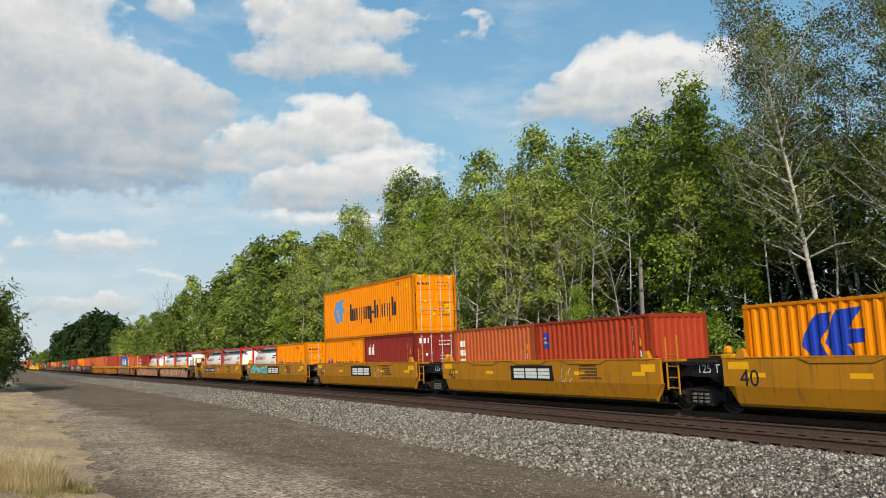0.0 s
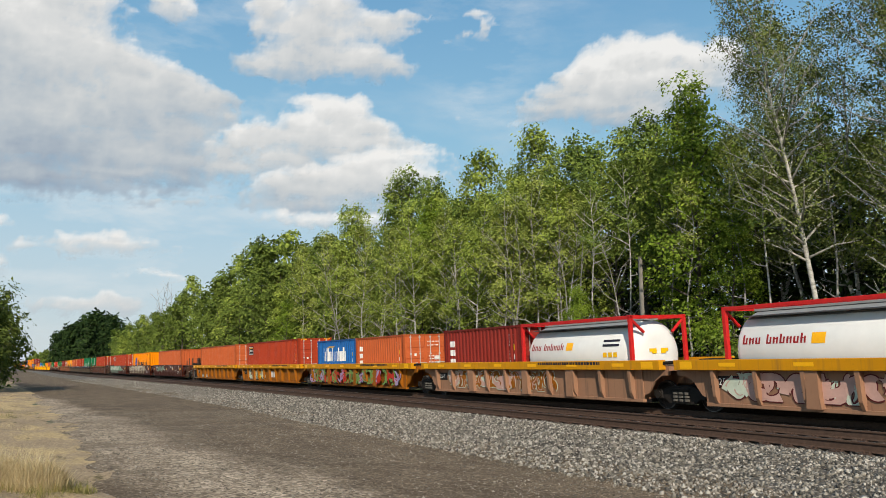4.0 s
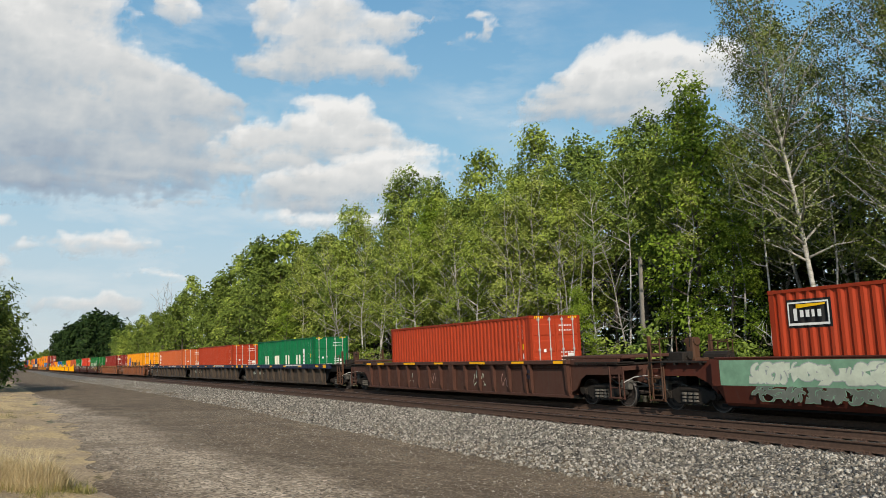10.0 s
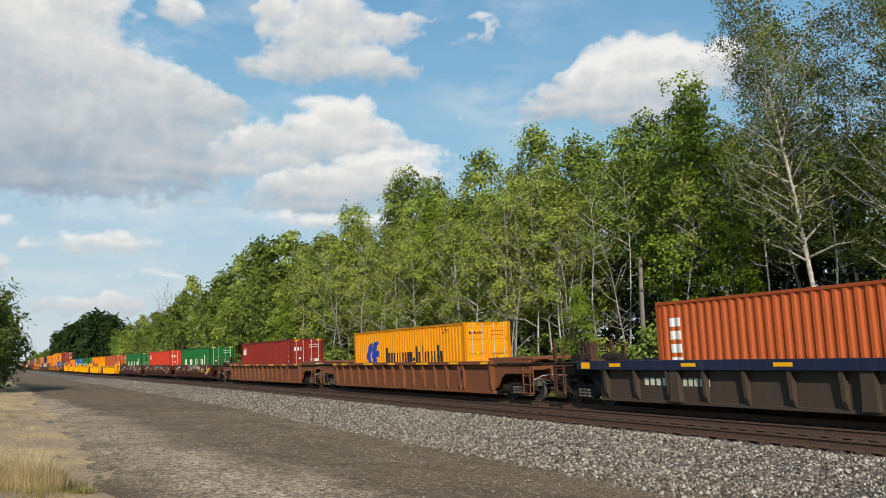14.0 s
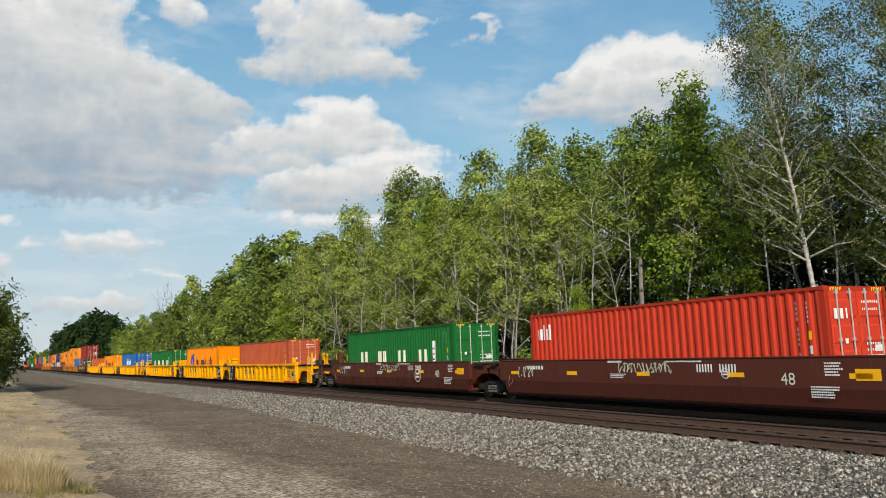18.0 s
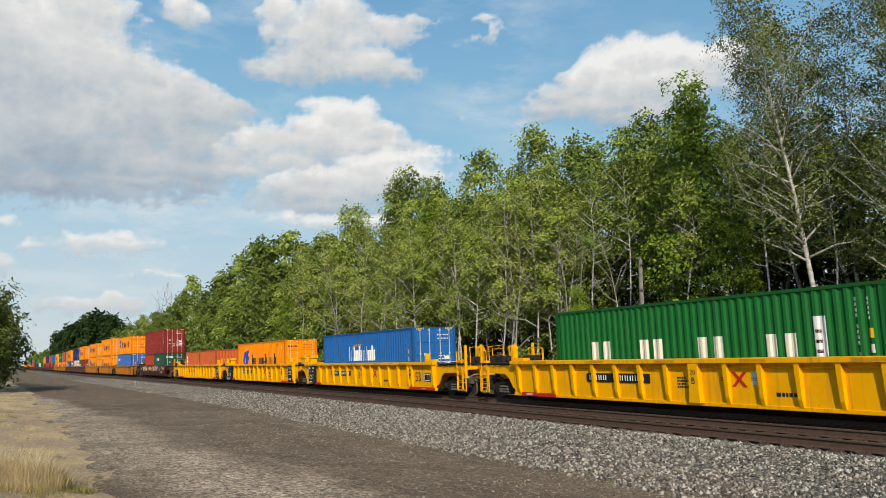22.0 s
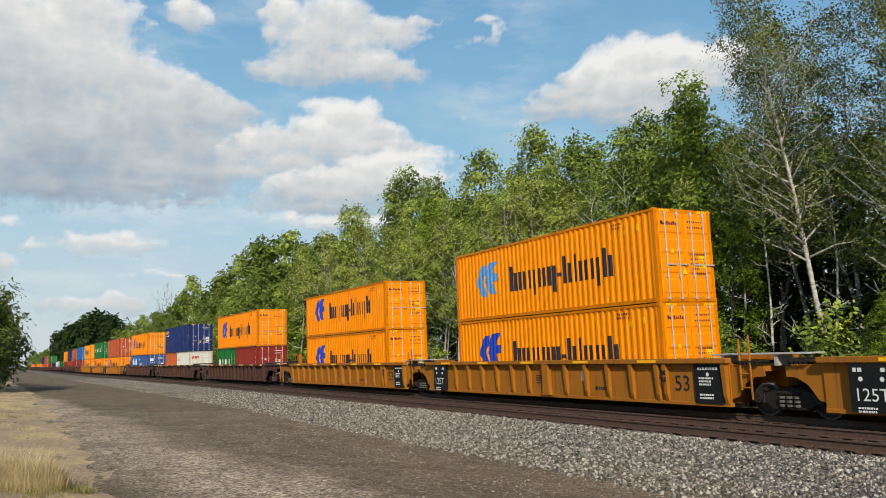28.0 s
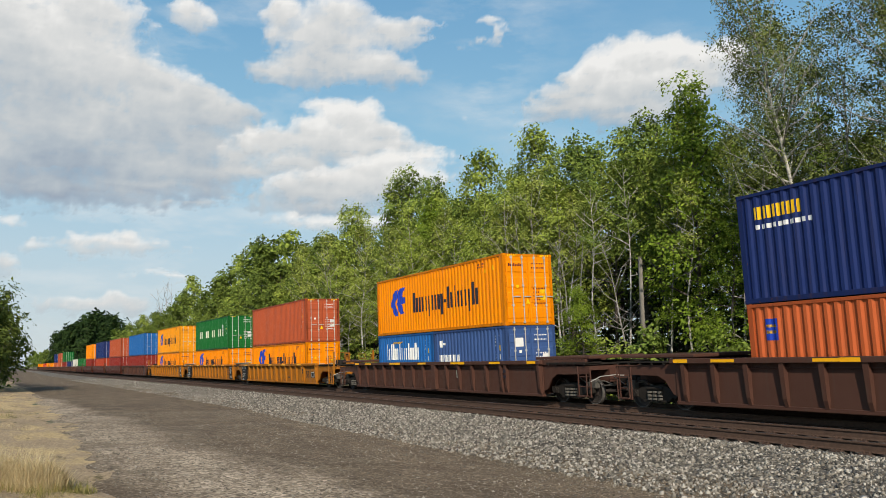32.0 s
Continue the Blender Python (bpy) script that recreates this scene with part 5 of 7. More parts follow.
def side_sheet(style, Lw, mat):
    b = Build()
    h = Lw / 2 + .3
    if style == "smooth":
        poly = [(-1.5, 1.5), (-1.5, .78), (-1.4, .34), (-1.34, .26), (-1.28, .26), (-1.3, .36), (-1.42, .8), (-1.42, 1.5)]
        rings = []
        for x, cut in ((-h, .55), (-h + .35, .0), (h - .35, .0), (h, .55)):
            rings.append([(x, y, max(z, .26 + cut) if z < .7 else z) for y, z in poly])
        b.loft(rings)
    else:
        b.box(-h, h, -1.40, -1.36, .3, 1.42)
    return fixed(b.mesh("side_sheet", mat))


def rib_mesh(style, mat):
    b = Build()
    d = .15 if style == "ribbed" else .2
    w0, w1 = (.07, .05) if style == "ribbed" else (.06, .045)
    b.loft([[(-w1, -1.40 - .045, .3), (w1, -1.40 - .045, .3), (w1, -1.40, .3), (-w1, -1.40, .3)],
            [(-w0 * .8, -1.40 - d * .72, .5), (w0 * .8, -1.40 - d * .72, .5), (w0, -1.40, .5), (-w0, -1.40, .5)],
            [(-w0, -1.40 - d, 1.38), (w0, -1.40 - d, 1.38), (w0, -1.40, 1.38), (-w0, -1.40, 1.38)]])
    return fixed(b.mesh("rib", mat))


def chord_mesh(style, Lw, mat):
    h = Lw / 2 + .35
    b = Build()
    if style == "flange":
        b.box(-h - .9, h + .9, -1.62, -1.34, 1.2, 1.48, .01)
    elif style == "ribbed":
        b.box(-h, h, -1.58, -1.34, 1.38, 1.52, .012)
    else:
        b.box(-h + .2, h - .2, -1.52, -1.3, 1.5, 1.54, .01)
    return fixed(b.mesh("top_chord", mat))


def end_mesh_car(Lw, end, mat, style):
    """The raised end over the truck, for +x."""
    a = Lw / 2 + .28
    b = Build()
    if style == "smooth":
        poly = [(a, .55), (a + .35, .85), (a + .75, 1.02), (end - .05, 1.02), (end - .05, 1.3), (end - .3, 1.4), (a, 1.48)]
        b.prism(poly, -1.32, 1.32)
    else:
        poly = [(a, .42), (a + .22, .5), (a + .5, .86), (a + .8, 1.02), (end - .05, 1.04), (end - .05, 1.3), (a, 1.36)]
        for s in (-1, 1):
            y = s * 1.36
            b.prism(poly, min(y, y - s * .06), max(y, y - s * .06))
        b.box(a, end - .1, -1.3, 1.3, 1.16, 1.3)
        b.box(a - .1, end - .05, -.45, .45, .75, 1.2)
    b.box(a - .28, a - .2, -1.3, 1.3, .3, 1.4)
    return fixed(b.mesh("end_deck", mat))


def ladder_mesh(mat, rungs=5):
    b = Build()
    for x in (-.2, .2):
        b.rod((x, 0, .35), (x, 0, 1.95), .022, 6)
    for i in range(rungs):
        b.rod((-.2, 0, .45 + .26 * i), (.2, 0, .45 + .26 * i), .016, 6)
    b.rod((-.2, 0, 1.95), (.2, 0, 1.95), .022, 6)
    return fixed(b.mesh("ladder", mat))


def ribbon(b, pts, w0, w1, y, lo, hi):
    """A flat brush stroke through pts, its width going from w0 to w1."""
    n = len(pts)
    ring = []
    for i, (x, z) in enumerate(pts):
        px, pz = pts[max(i - 1, 0)]
        qx, qz = pts[min(i + 1, n - 1)]
        d = math.hypot(qx - px, qz - pz) or 1
        w = (w0 + (w1 - w0) * i / (n - 1)) / 2
        nx, nz = -(qz - pz) / d * w, (qx - px) / d * w
        ring.append([(x - nx, y, min(max(z - nz, lo), hi)), (x + nx, y, min(max(z + nz, lo), hi))])
    b.loft(ring, closed=False)


def graffiti(parent, x0, x1, z0, z1, y, mats, seed):
    """Spray-painted bent wedges that overlap in a band, each with an outline, and thin flicks on top.
    mats: the outline, then the fills."""
    rng = random.Random(seed)
    layers = {}
    H, x, n = z1 - z0, x0, 0
    lay = lambda j, m: layers.setdefault((j, m), Build())
    while x < x1 - H * .3:
        n += 1
        fill = mats[1 + rng.randrange(len(mats) - 1)]
        wide = H * rng.uniform(.5, .8)
        for i in range(3):
            a0, turn = rng.uniform(0, 360), rng.choice((-1, 1)) * rng.uniform(90, 200)
            rx, rz = wide * rng.uniform(.35, .7), H * rng.uniform(.2, .42)
            cx, cz = x + wide * rng.uniform(.1, .8), z0 + H * rng.uniform(.3, .7)
            lean = rng.uniform(-.2, .4)
            st = []
            for q in range(9):
                a = radians(a0 + turn * q / 8)
                st.append((cx + rx * math.cos(a) + lean * rz * math.sin(a), cz + rz * math.sin(a)))
            w0, w1 = H * rng.uniform(.24, .42), H * rng.uniform(.03, .12)
            dep = .0006 * (n % 3) + .0002 * i
            ribbon(lay(0, mats[0]), st, w0 + .09 * H, w1 + .07 * H, y - .002 - dep, z0, z1)
            ribbon(lay(1, fill), st, w0, w1, y - .005 - dep, z0 + .03 * H, z1 - .03 * H)
            if rng.random() < .6:
                ribbon(lay(2, mats[-1]), [(p + .04 * H, c + .03 * H) for p, c in st[1:6]], .07 * H, .02 * H, y - .0085 - .0002 * i, z0, z1)
        x += wide * rng.uniform(.55, .75)
    for (j, m), bb in layers.items():
        marks("graffiti", bb.mesh("graffiti", M[m]), parent, label="spray-painted graffiti strokes in " + m.split("_")[0])


def scribble(parent, x0, x1, z0, z1, y, mat, seed, w=.022):
    """A thin hand-drawn tag: one looping painted line, broken now and then."""
    rng = random.Random(seed)
    b = Build()
    H, mid = (z1 - z0) / 2, (z0 + z1) / 2
    x, a = x0, 0.0
    old = None
    step = 0
    while x < x1:
        step += 1
        a += .5
        if step % rng.choice((9, 11, 13)) == 0:
            old = None
            x += H * rng.uniform(.1, .35)
        p = (x + H * .38 * math.cos(a * rng.choice((1.0, 1.0, .8))), mid + H * math.sin(a * 1.15 + .4 * math.sin(step * .3)) * rng.uniform(.7, 1.0))
        if old:
            dx, dz = p[0] - old[0], p[1] - old[1]
            q = math.hypot(dx, dz) or 1
            nx, nz = -dz / q * w / 2, dx / q * w / 2
            b.add([(old[0] - nx, y, old[1] - nz), (p[0] - nx, y, p[1] - nz), (p[0] + nx, y, p[1] + nz), (old[0] + nx, y, old[1] + nz)], [(0, 1, 2, 3)])
        old = p
        x += H * .085
    marks("painted_tag", b.mesh("painted_tag", M[mat]), parent, label="thin hand-painted tag")


def well_car(style, S, front=False, rear=False, far=False, seed=0):
    """One unit of a well car, its middle S metres along the train. front, rear: a coupled end with its own truck and coupler."""
    Lw, tx, pm, cm, shape, words = STYLE[style]
    mat, chord = M[pm], M[cm]
    th = empty("well_car")
    tagged(th, words, "railway car", "cars of the freight train")
    key = (style,)
    ss = cached(("ss",) + key, lambda: side_sheet(shape, Lw, mat))
    ch = cached(("ch",) + key, lambda: chord_mesh(shape, Lw, chord))
    sill = cached(("sill",) + key, lambda: fixed(Build().box(-Lw / 2 - .3, Lw / 2 + .3, -1.44, -1.28, .22, .32, .01).mesh("bottom_sill", mat)))
    for a in (0, math.pi):
        part("side_sheet", ss, th, turn=(0, 0, a))
        part("top_chord", ch, th, turn=(0, 0, a))
        if shape != "smooth":
            part("bottom_sill", sill, th, turn=(0, 0, a))
    part("floor", cached(("fl",) + key, lambda: fixed(Build().box(-Lw / 2 - .2, Lw / 2 + .2, -1.3, 1.3, .2, .28).mesh("floor", M["under"]))), th)
    if shape != "smooth":
        rm = cached(("rib",) + key, lambda: rib_mesh(shape, mat))
        n = int(Lw / (1.06 if shape == "ribbed" else 1.3)) + 1
        for i in range(n):
            x = -Lw / 2 + .1 + (Lw - .2) * i / (n - 1)
            if shape == "ribbed" and (x > Lw / 2 - 1.75 or (x < -Lw / 2 + 1.75 and not rear)):
                continue
            part("rib", rm, th, (x, 0, 0))
        if shape == "ribbed":
            for x in (Lw / 2 - 1.95, Lw / 2 + .2):
                part("rib", rm, th, (x, 0, 0))
            part("conduit", cached(("conduit", style), lambda: fixed(Build().rod((-Lw / 2 + .3, -1.43, 1.25), (Lw / 2 - .3, -1.43, 1.25), .018, 6).mesh("conduit", mat))), th)
        if not far:
            bp = cached(("broad",) + key, lambda: fixed(Build().prism([(-.2, .3), (.2, .3), (.17, .55), (.17, 1.38), (-.17, 1.38), (-.17, .55)], -1.57, -1.4)
                                                         .mesh("broad_post", mat)))
            for x in ((.55,) if shape == "ribbed" else (-Lw / 2 + 3.1, 0.62, Lw / 2 - 3.1)):
                part("broad_post", bp, th, (x, 0, 0))
            for i in range(0, n, 3):
                part("rib", rm, th, (-Lw / 2 + .1 + (Lw - .2) * i / (n - 1), 0, 0), turn=(0, 0, math.pi))
    gm = M["gear"] if style in ("ochre", "pale", "kcs", "brown48", "grey") else mat
    gk = gm.name
    dark = M["car_brown"] if style in ("kcs", "brown48") else (M["under"] if style in ("tan", "grey") else mat)
    for sgn, coupled in ((1, front), (-1, rear)):
        end = tx + (1.35 if coupled else -.12)
        em = cached(("end", style, coupled), lambda: end_mesh_car(Lw, end, mat if coupled and style == "tan" else dark, shape))
        deck = part("end_deck", em, th, turn=(0, 0, 0 if sgn > 0 else math.pi))
        if coupled:
            cp = cached("coupler", lambda: fixed(Build().box(-.75, -.1, -.12, .12, .68, .9, .02).box(-.1, .2, -.18, .18, .66, .98, .03).box(-1.0, -.7, -.25, .25, .66, .96).mesh("coupler", M["truck"])))
            part("coupler", cp, th, (sgn * (tx + 1.95), 0, 0), turn=(0, 0, 0 if sgn > 0 else math.pi))
            lad = cached(("ladder", gk), lambda: ladder_mesh(gm))
            if style in ("brown", "rust") and not far:
                part("end_plate", cached(("end_plate", pm), lambda: fixed(Build().box(Lw / 2 - .3, tx + 1.25, -1.25, 1.25, 1.54, 1.64, .02).box(Lw / 2 + .1, tx + 1.2, -1.42, -1.3, 1.36, 1.54).mesh("end_plate", mat))), th, turn=(0, 0, 0 if sgn > 0 else math.pi))
            for y in ((-1.42, 1.42) if style not in ("brown", "rust") else ()):
                part("ladder", lad, th, (sgn * (tx + .95), y, 0))
            if not far:
                hr = cached(("hand", gk), lambda: fixed(Build().tube([(0, -1.0, 1.3), (0, -1.0, 2.1), (0, -.3, 2.15), (0, -.3, 1.3)], [.02] * 4, 6).mesh("handrail", gm)))
                if style not in ("brown", "rust"):
                    part("handrail", hr, th, (sgn * (tx + 1.2), 0, 0))
                bw = cached("brake_wheel", lambda: fixed(Build().tube([(0, .28 * math.cos(i * .5236), .28 * math.sin(i * .5236)) for i in range(13)], [.018] * 13, 6)
                                                         .rod((0, -.27, 0), (0, .27, 0), .012, 5).rod((0, 0, -.27), (0, 0, .27), .012, 5).rod((-.12, 0, 0), (.05, 0, 0), .04, 8).mesh("brake_wheel", M["truck"])))
                if style not in ("brown", "rust"):
                    part("brake_wheel", bw, th, (sgn * (tx + .9), -.2, 2.0), turn=(0, 0, 1.2))
                gear = cached(("gear", gk), lambda: fixed(Build().box(-.16, .16, -.14, .14, 1.36, 2.12, .04).rod((-.2, 0, 2.0), (.2, 0, 2.0), .13, 10).box(-.35, .35, -.3, .3, 1.36, 1.5, .02).mesh("brake_stand", gm)))
                if style not in ("brown", "rust"):
                    part("brake_stand", gear, th, (sgn * (tx + .68), -.15, 0))
                pst = cached(("endpost", gk), lambda: fixed(Build().box(-.05, .05, -.05, .05, .85, 2.2, .012).box(-.1, .1, -.08, .08, .8, .9, .01).mesh("end_post", gm)))
                for yy in ((-1.3, 1.3) if style not in ("brown", "rust") else ()):
                    part("end_post", pst, th, (sgn * (tx + 1.32), yy, 0))
                frm = cached(("lowframe", gk), lambda: fixed(Build().tube([(-.32, 0, 1.3), (-.32, 0, .28), (.32, 0, .28), (.32, 0, 1.3)], [.028] * 4, 6).rod((-.32, 0, .62), (.32, 0, .62), .022, 6).rod((-.32, 0, .95), (.32, 0, .95), .022, 6).mesh("step_frame", gm)))
                part("step_frame", frm, th, (sgn * (tx + 1.05), -1.36, 0))
                rig = cached("rigging", lambda: fixed(Build().tube([(-.9, 0, .95), (-.3, -.1, .72), (.4, .05, .8), (.9, 0, .7)], [.022] * 4, 5).rod((-.7, .2, .6), (.8, .2, .66), .03, 6).box(-.2, .15, -.1, .1, .55, .85, .02).mesh("brake_rigging", M["spring_steel"])))
                part("brake_rigging", rig, th, (sgn * (tx + 1.1), -.95, 0))
                hose = cached("hose", lambda: fixed(Build().tube([(0, .3, .8), (.12, .32, .6), (.3, .34, .45), (.5, .36, .42), (.66, .36, .5)], [.025] * 5, 6).mesh("air_hose", M["black"])))
                part("air_hose", hose, th, (sgn * (tx + 1.3), 0, 0), turn=(0, 0, 0 if sgn > 0 else math.pi))
                lev = cached("lever", lambda: fixed(Build().tube([(0, -1.4, .8), (.05, -1.0, .95), (.1, -.4, .98), (.2, -.1, .95)], [.016] * 4, 5).mesh("uncoupling_lever", M["bar_steel"])))
                part("uncoupling_lever", lev, th, (sgn * (tx + 1.42), 0, 0), turn=(0, 0, 0 if sgn > 0 else math.pi))
                stp = cached(("step", gk), lambda: fixed(Build().box(-.22, .22, -.08, .08, .3, .33).box(-.22, -.2, -.02, .02, .3, 1.05).box(.2, .22, -.02, .02, .3, 1.05).mesh("sill_step", gm)))
                part("sill_step", stp, th, (sgn * (tx + 1.0), -1.4, 0))
                box = cached("valve_box", lambda: fixed(Build().box(-.3, .3, -.22, .22, 0, .34, .03).rod((-.38, 0, .2), (.38, 0, .2), .09, 10).mesh("brake_valve", M["truck"])))
                if style not in ("brown", "rust"):
                    part("brake_valve", box, th, (sgn * (tx + .75), -.6, 1.36))
                rail2 = cached(("side_rail", gk), lambda: fixed(Build().tube([(-.5, 0, 1.42), (-.5, 0, 2.0), (.45, 0, 2.0), (.45, 0, 1.42)], [.02] * 4, 6).rod((-.5, 0, 1.72), (.45, 0, 1.72), .016, 6).mesh("side_rail", gm)))
                if style not in ("brown", "rust"):
                    part("side_rail", rail2, th, (sgn * (tx + .55), .9, 0))
                tankm = cached("air_tank", lambda: fixed(Build().rod((-.45, 0, 0), (.45, 0, 0), .19, 14).rod((-.5, 0, 0), (.5, 0, 0), .1, 12).mesh("air_reservoir", M["truck"])))
                part("air_reservoir", tankm, th, (sgn * (tx + .3), .5, 1.5 if style not in ("brown", "rust") else .95), turn=(0, 0, .0))
        if not far:
            walk_way = cached(("plat", style, coupled), lambda: grating(Lw / 2 + .6, end))
            tagged(part("crossover_platform", walk_way, th, turn=(0, 0, 0 if sgn > 0 else math.pi)), kind="stuff")
    if front:
        truck_unit(th, tx, S, far)
    truck_unit(th, -tx, S, far)
    if not far:
        details(th, style, Lw, tx, seed, front, rear)
    MOVERS.append((th, S, 0.0))
    return th


def grating(a, end):
    b = Build()
    b.box(a, end - .1, -1.45, -.75, 1.40, 1.44).box(a, end - .1, .75, 1.45, 1.40, 1.44)
    n = 5
    for i in range(n):
        x = a + .1 + (end - a - .3) * i / (n - 1)
        b.box(x, x + .05, -1.46, 1.46, 1.34, 1.40)
    return fixed(b.mesh("crossover_platform", M["truck"]))


def flat_marks(name, rects, y, mat):
    b = Build()
    for x0, x1, z0, z1 in rects:
        b.add([(x0, y, z0), (x1, y, z0), (x1, y, z1), (x0, y, z1)], [(0, 1, 2, 3)])
    return b.mesh(name, mat)


def number(parent, words, x, z, size, y, mat, back=None, label=""):
    if back:
        w = size * .36 * len(words)
        part("number_panel", cached(("np", words, size, y), lambda: fixed(Build().box(-w, w, y + .002, y + .02, -size * .62, size * .62).mesh("number_panel", back))), parent, (x, 0, z))
    part("number", cached(("tx", words, size, mat.name), lambda: text_mesh(words, size, mat)), parent, (x, y - .004, z), label)


def disc(r, mat):
    b = Build().add([(r * math.cos(i * .5236), 0, r * math.sin(i * .5236)) for i in range(12)], [tuple(range(12))])
    return b.mesh("roundel", mat)


def details(th, style, Lw, tx, seed, front, rear):
    rng = random.Random(seed)
    h = Lw / 2
    if style in ("tan", "kcs", "brown48"):
        y = -1.504
        marks("reflector", cached(("rf", style), lambda: flat_marks("reflector", [(-h + .5 + i * (2 * h - 1.4) / 4, -h + 1.05 + i * (2 * h - 1.4) / 4, 1.02, 1.14) for i in range(5)], y, M["reflector"])), th)
        if style == "tan":
            number(th, "40", -h + .55, .98, .62, y, M["dark_mark"])
            if not rear:
                number(th, "125 T", -h - .95, 1.22, .34, -1.335, M["white_mark"], M["black"])
            marks("end_reflector", cached("tanrf", lambda: flat_marks("end_reflector", [(-h - .12, -h + .55, 1.22, 1.42), (h - .5, h + .1, 1.14, 1.36)], y, M["reflector"])), th)
            post = cached("tanpost", lambda: fixed(Build().rod((-.22, 0, .62), (-.22, 0, 2.15), .028, 6).rod((.22, 0, .5), (.22, 0, 2.2), .028, 6).rod((-.22, 0, .68), (.22, 0, .68), .022, 6)
                                                   .rod((-.22, 0, .98), (.22, 0, .98), .022, 6).rod((-.22, 0, 1.3), (.22, 0, 1.3), .022, 6).rod((-.22, 0, 1.62), (.22, 0, 1.62), .022, 6)
                                                   .box(-.28, .28, -.05, .3, 1.44, 1.5).mesh("stanchion", M["car_tan"])))
            if not front:
                part("stanchion", post, th, (h + .72, -1.42, 0))
            link = cached("tanlink", lambda: fixed(Build().tube([(0, 0, 1.1), (.04, -.02, .72), (.2, -.02, .55), (.5, 0, .5)], [.03] * 4, 6).rod((.3, 0, .5), (.3, .3, .5), .09, 8).mesh("brake_pipe", M["truck"])))
            part("brake_pipe", link, th, (h + .5, -1.25, 0))
            blk = cached("tanblk", lambda: fixed(Build().box(-.2, .2, -.14, .14, 1.48, 1.62, .03).box(-.14, .06, -.1, .1, 1.62, 1.84, .05).mesh("locking_bracket", M["car_chord"])))
            part("locking_bracket", blk, th, (-h - .3, -1.2, 0))
            if seed == 4:
                part("number_panel", cached("tanplate", lambda: fixed(Build().box(-h + 1.65, -h + 5.3, -1.512, -1.5, .84, 1.2).mesh("number_panel", M["black"]))), th, label="long black reporting panel with white number")
                marks("plate_print", cached("tanplate2", lambda: flat_marks("plate_print", [(-h + 1.85 + .3 * i + d, -h + 1.91 + .3 * i + d, .92, 1.12) for i in range(4) for d in (0, .12)] + [(-h + 3.3 + .3 * i + d, -h + 3.36 + .3 * i + d, .92, 1.12) for i in range(3) for d in (0, .12)]
                                                                              + [(-h + 4.22 + .31 * i + d, -h + 4.31 + .31 * i + d, .91, 1.13) for i in range(3) for d in (0, .14)], -1.516, M["white_mark"])), th)
            lg = cached("tlogo", lambda: merge_quads("logo_panel", [[(-1.2, y, .8), (1.5, y, .8), (1.4, y, 1.34), (-1.25, y, 1.34)]], M["black"]))
            if seed != 4:
                part("logo_panel", lg, th, label="black owner's panel with white shapes")
            rects = []
            for i in range(3):
                x = -1.02 + .78 * i
                rects += [(x, x + .7, .88 + .125 * j, .985 + .125 * j) for j in range(3)]
            if seed != 4:
                marks("logo", cached("tlogo2", lambda: flat_marks("logo", rects, y - .004, M["white_mark"])), th)
            marks("print", cached("tprint", lambda: flat_marks("print", bars_flat(2.9, 1.3, 1.3, .06, 5), y, M["dark_mark"])), th)
            for x in (-h + .3, h - .3):
                pin = cached("pin", lambda: fixed(Build().loft([[(-.16, -.1, 1.5), (.16, -.1, 1.5), (.16, .1, 1.5), (-.16, .1, 1.5)], [(-.07, -.06, 1.76), (.07, -.06, 1.76), (.07, .06, 1.76), (-.07, .06, 1.76)]]).mesh("guide", M["car_tan"])))
                part("guide", pin, th, (x, -1.42, 0))
            for x in (-3.2, 0, 3.2):
                lid = cached("lid", lambda: fixed(Build().loft([[(-1.1, -1.505, 1.5), (1.1, -1.505, 1.5), (.8, -1.505, 1.36), (-.8, -1.505, 1.36)], [(-1.1, -1.53, 1.5), (1.1, -1.53, 1.5), (.8, -1.53, 1.38), (-.8, -1.53, 1.38)]]).mesh("side_plate", M["car_tan"])))
                part("side_plate", lid, th, (x, 0, 0))
        else:
            number(th, "48", h - 2.5, .98, .42, y, M["pale_paint"])
            marks("plate_print", cached(("kplate", style), lambda: flat_marks("plate_print", [(2.2 + .2 * i + d, 2.25 + .2 * i + d, 1.14, 1.36) for i in range(7) if i != 3 for d in (0, .1)], y, M["white_mark"])), th)
            part("end_reflector", cached(("kref", style), lambda: flat_marks("end_reflector", [(h - .75, h - .15, .98, 1.24)], y, M["reflector"])), th)
            marks("print", cached(("kprint", style), lambda: flat_marks("print", bars_flat(-h + 1.6, 1.2, 1.0, .13, 1) + bars_flat(h - 1.9, .8, .9, .035, 5) + bars_flat(1.0, 1.42, 1.4, .04, 1) + bars_flat(-1.5, 1.42, .6, .06, 1) + bars_flat(-1.4, 1.05, .8, .03, 3) + bars_flat(h - 1.5, 1.35, .5, .04, 5), y, M["white_mark"])), th)
            if style == "kcs":
                oc = Build()
                n = 8
                for r, zz in ((.3, 0),):
                    oc.loft([[(r2 * math.cos(6.2832 * (i + .5) / n), y - .002, r2 * math.sin(6.2832 * (i + .5) / n)) for i in range(n)] for r2 in (.15, .13)], caps=False)
                part("emblem", cached("oct", lambda: oc.mesh("emblem", M["white_mark"])), th, (h * .42, 0, 1.12 if seed != 21 else .9), "white eight-sided outline emblem").scale = (1, 1, 1) if seed != 21 else (2.1, 1, 2.1)
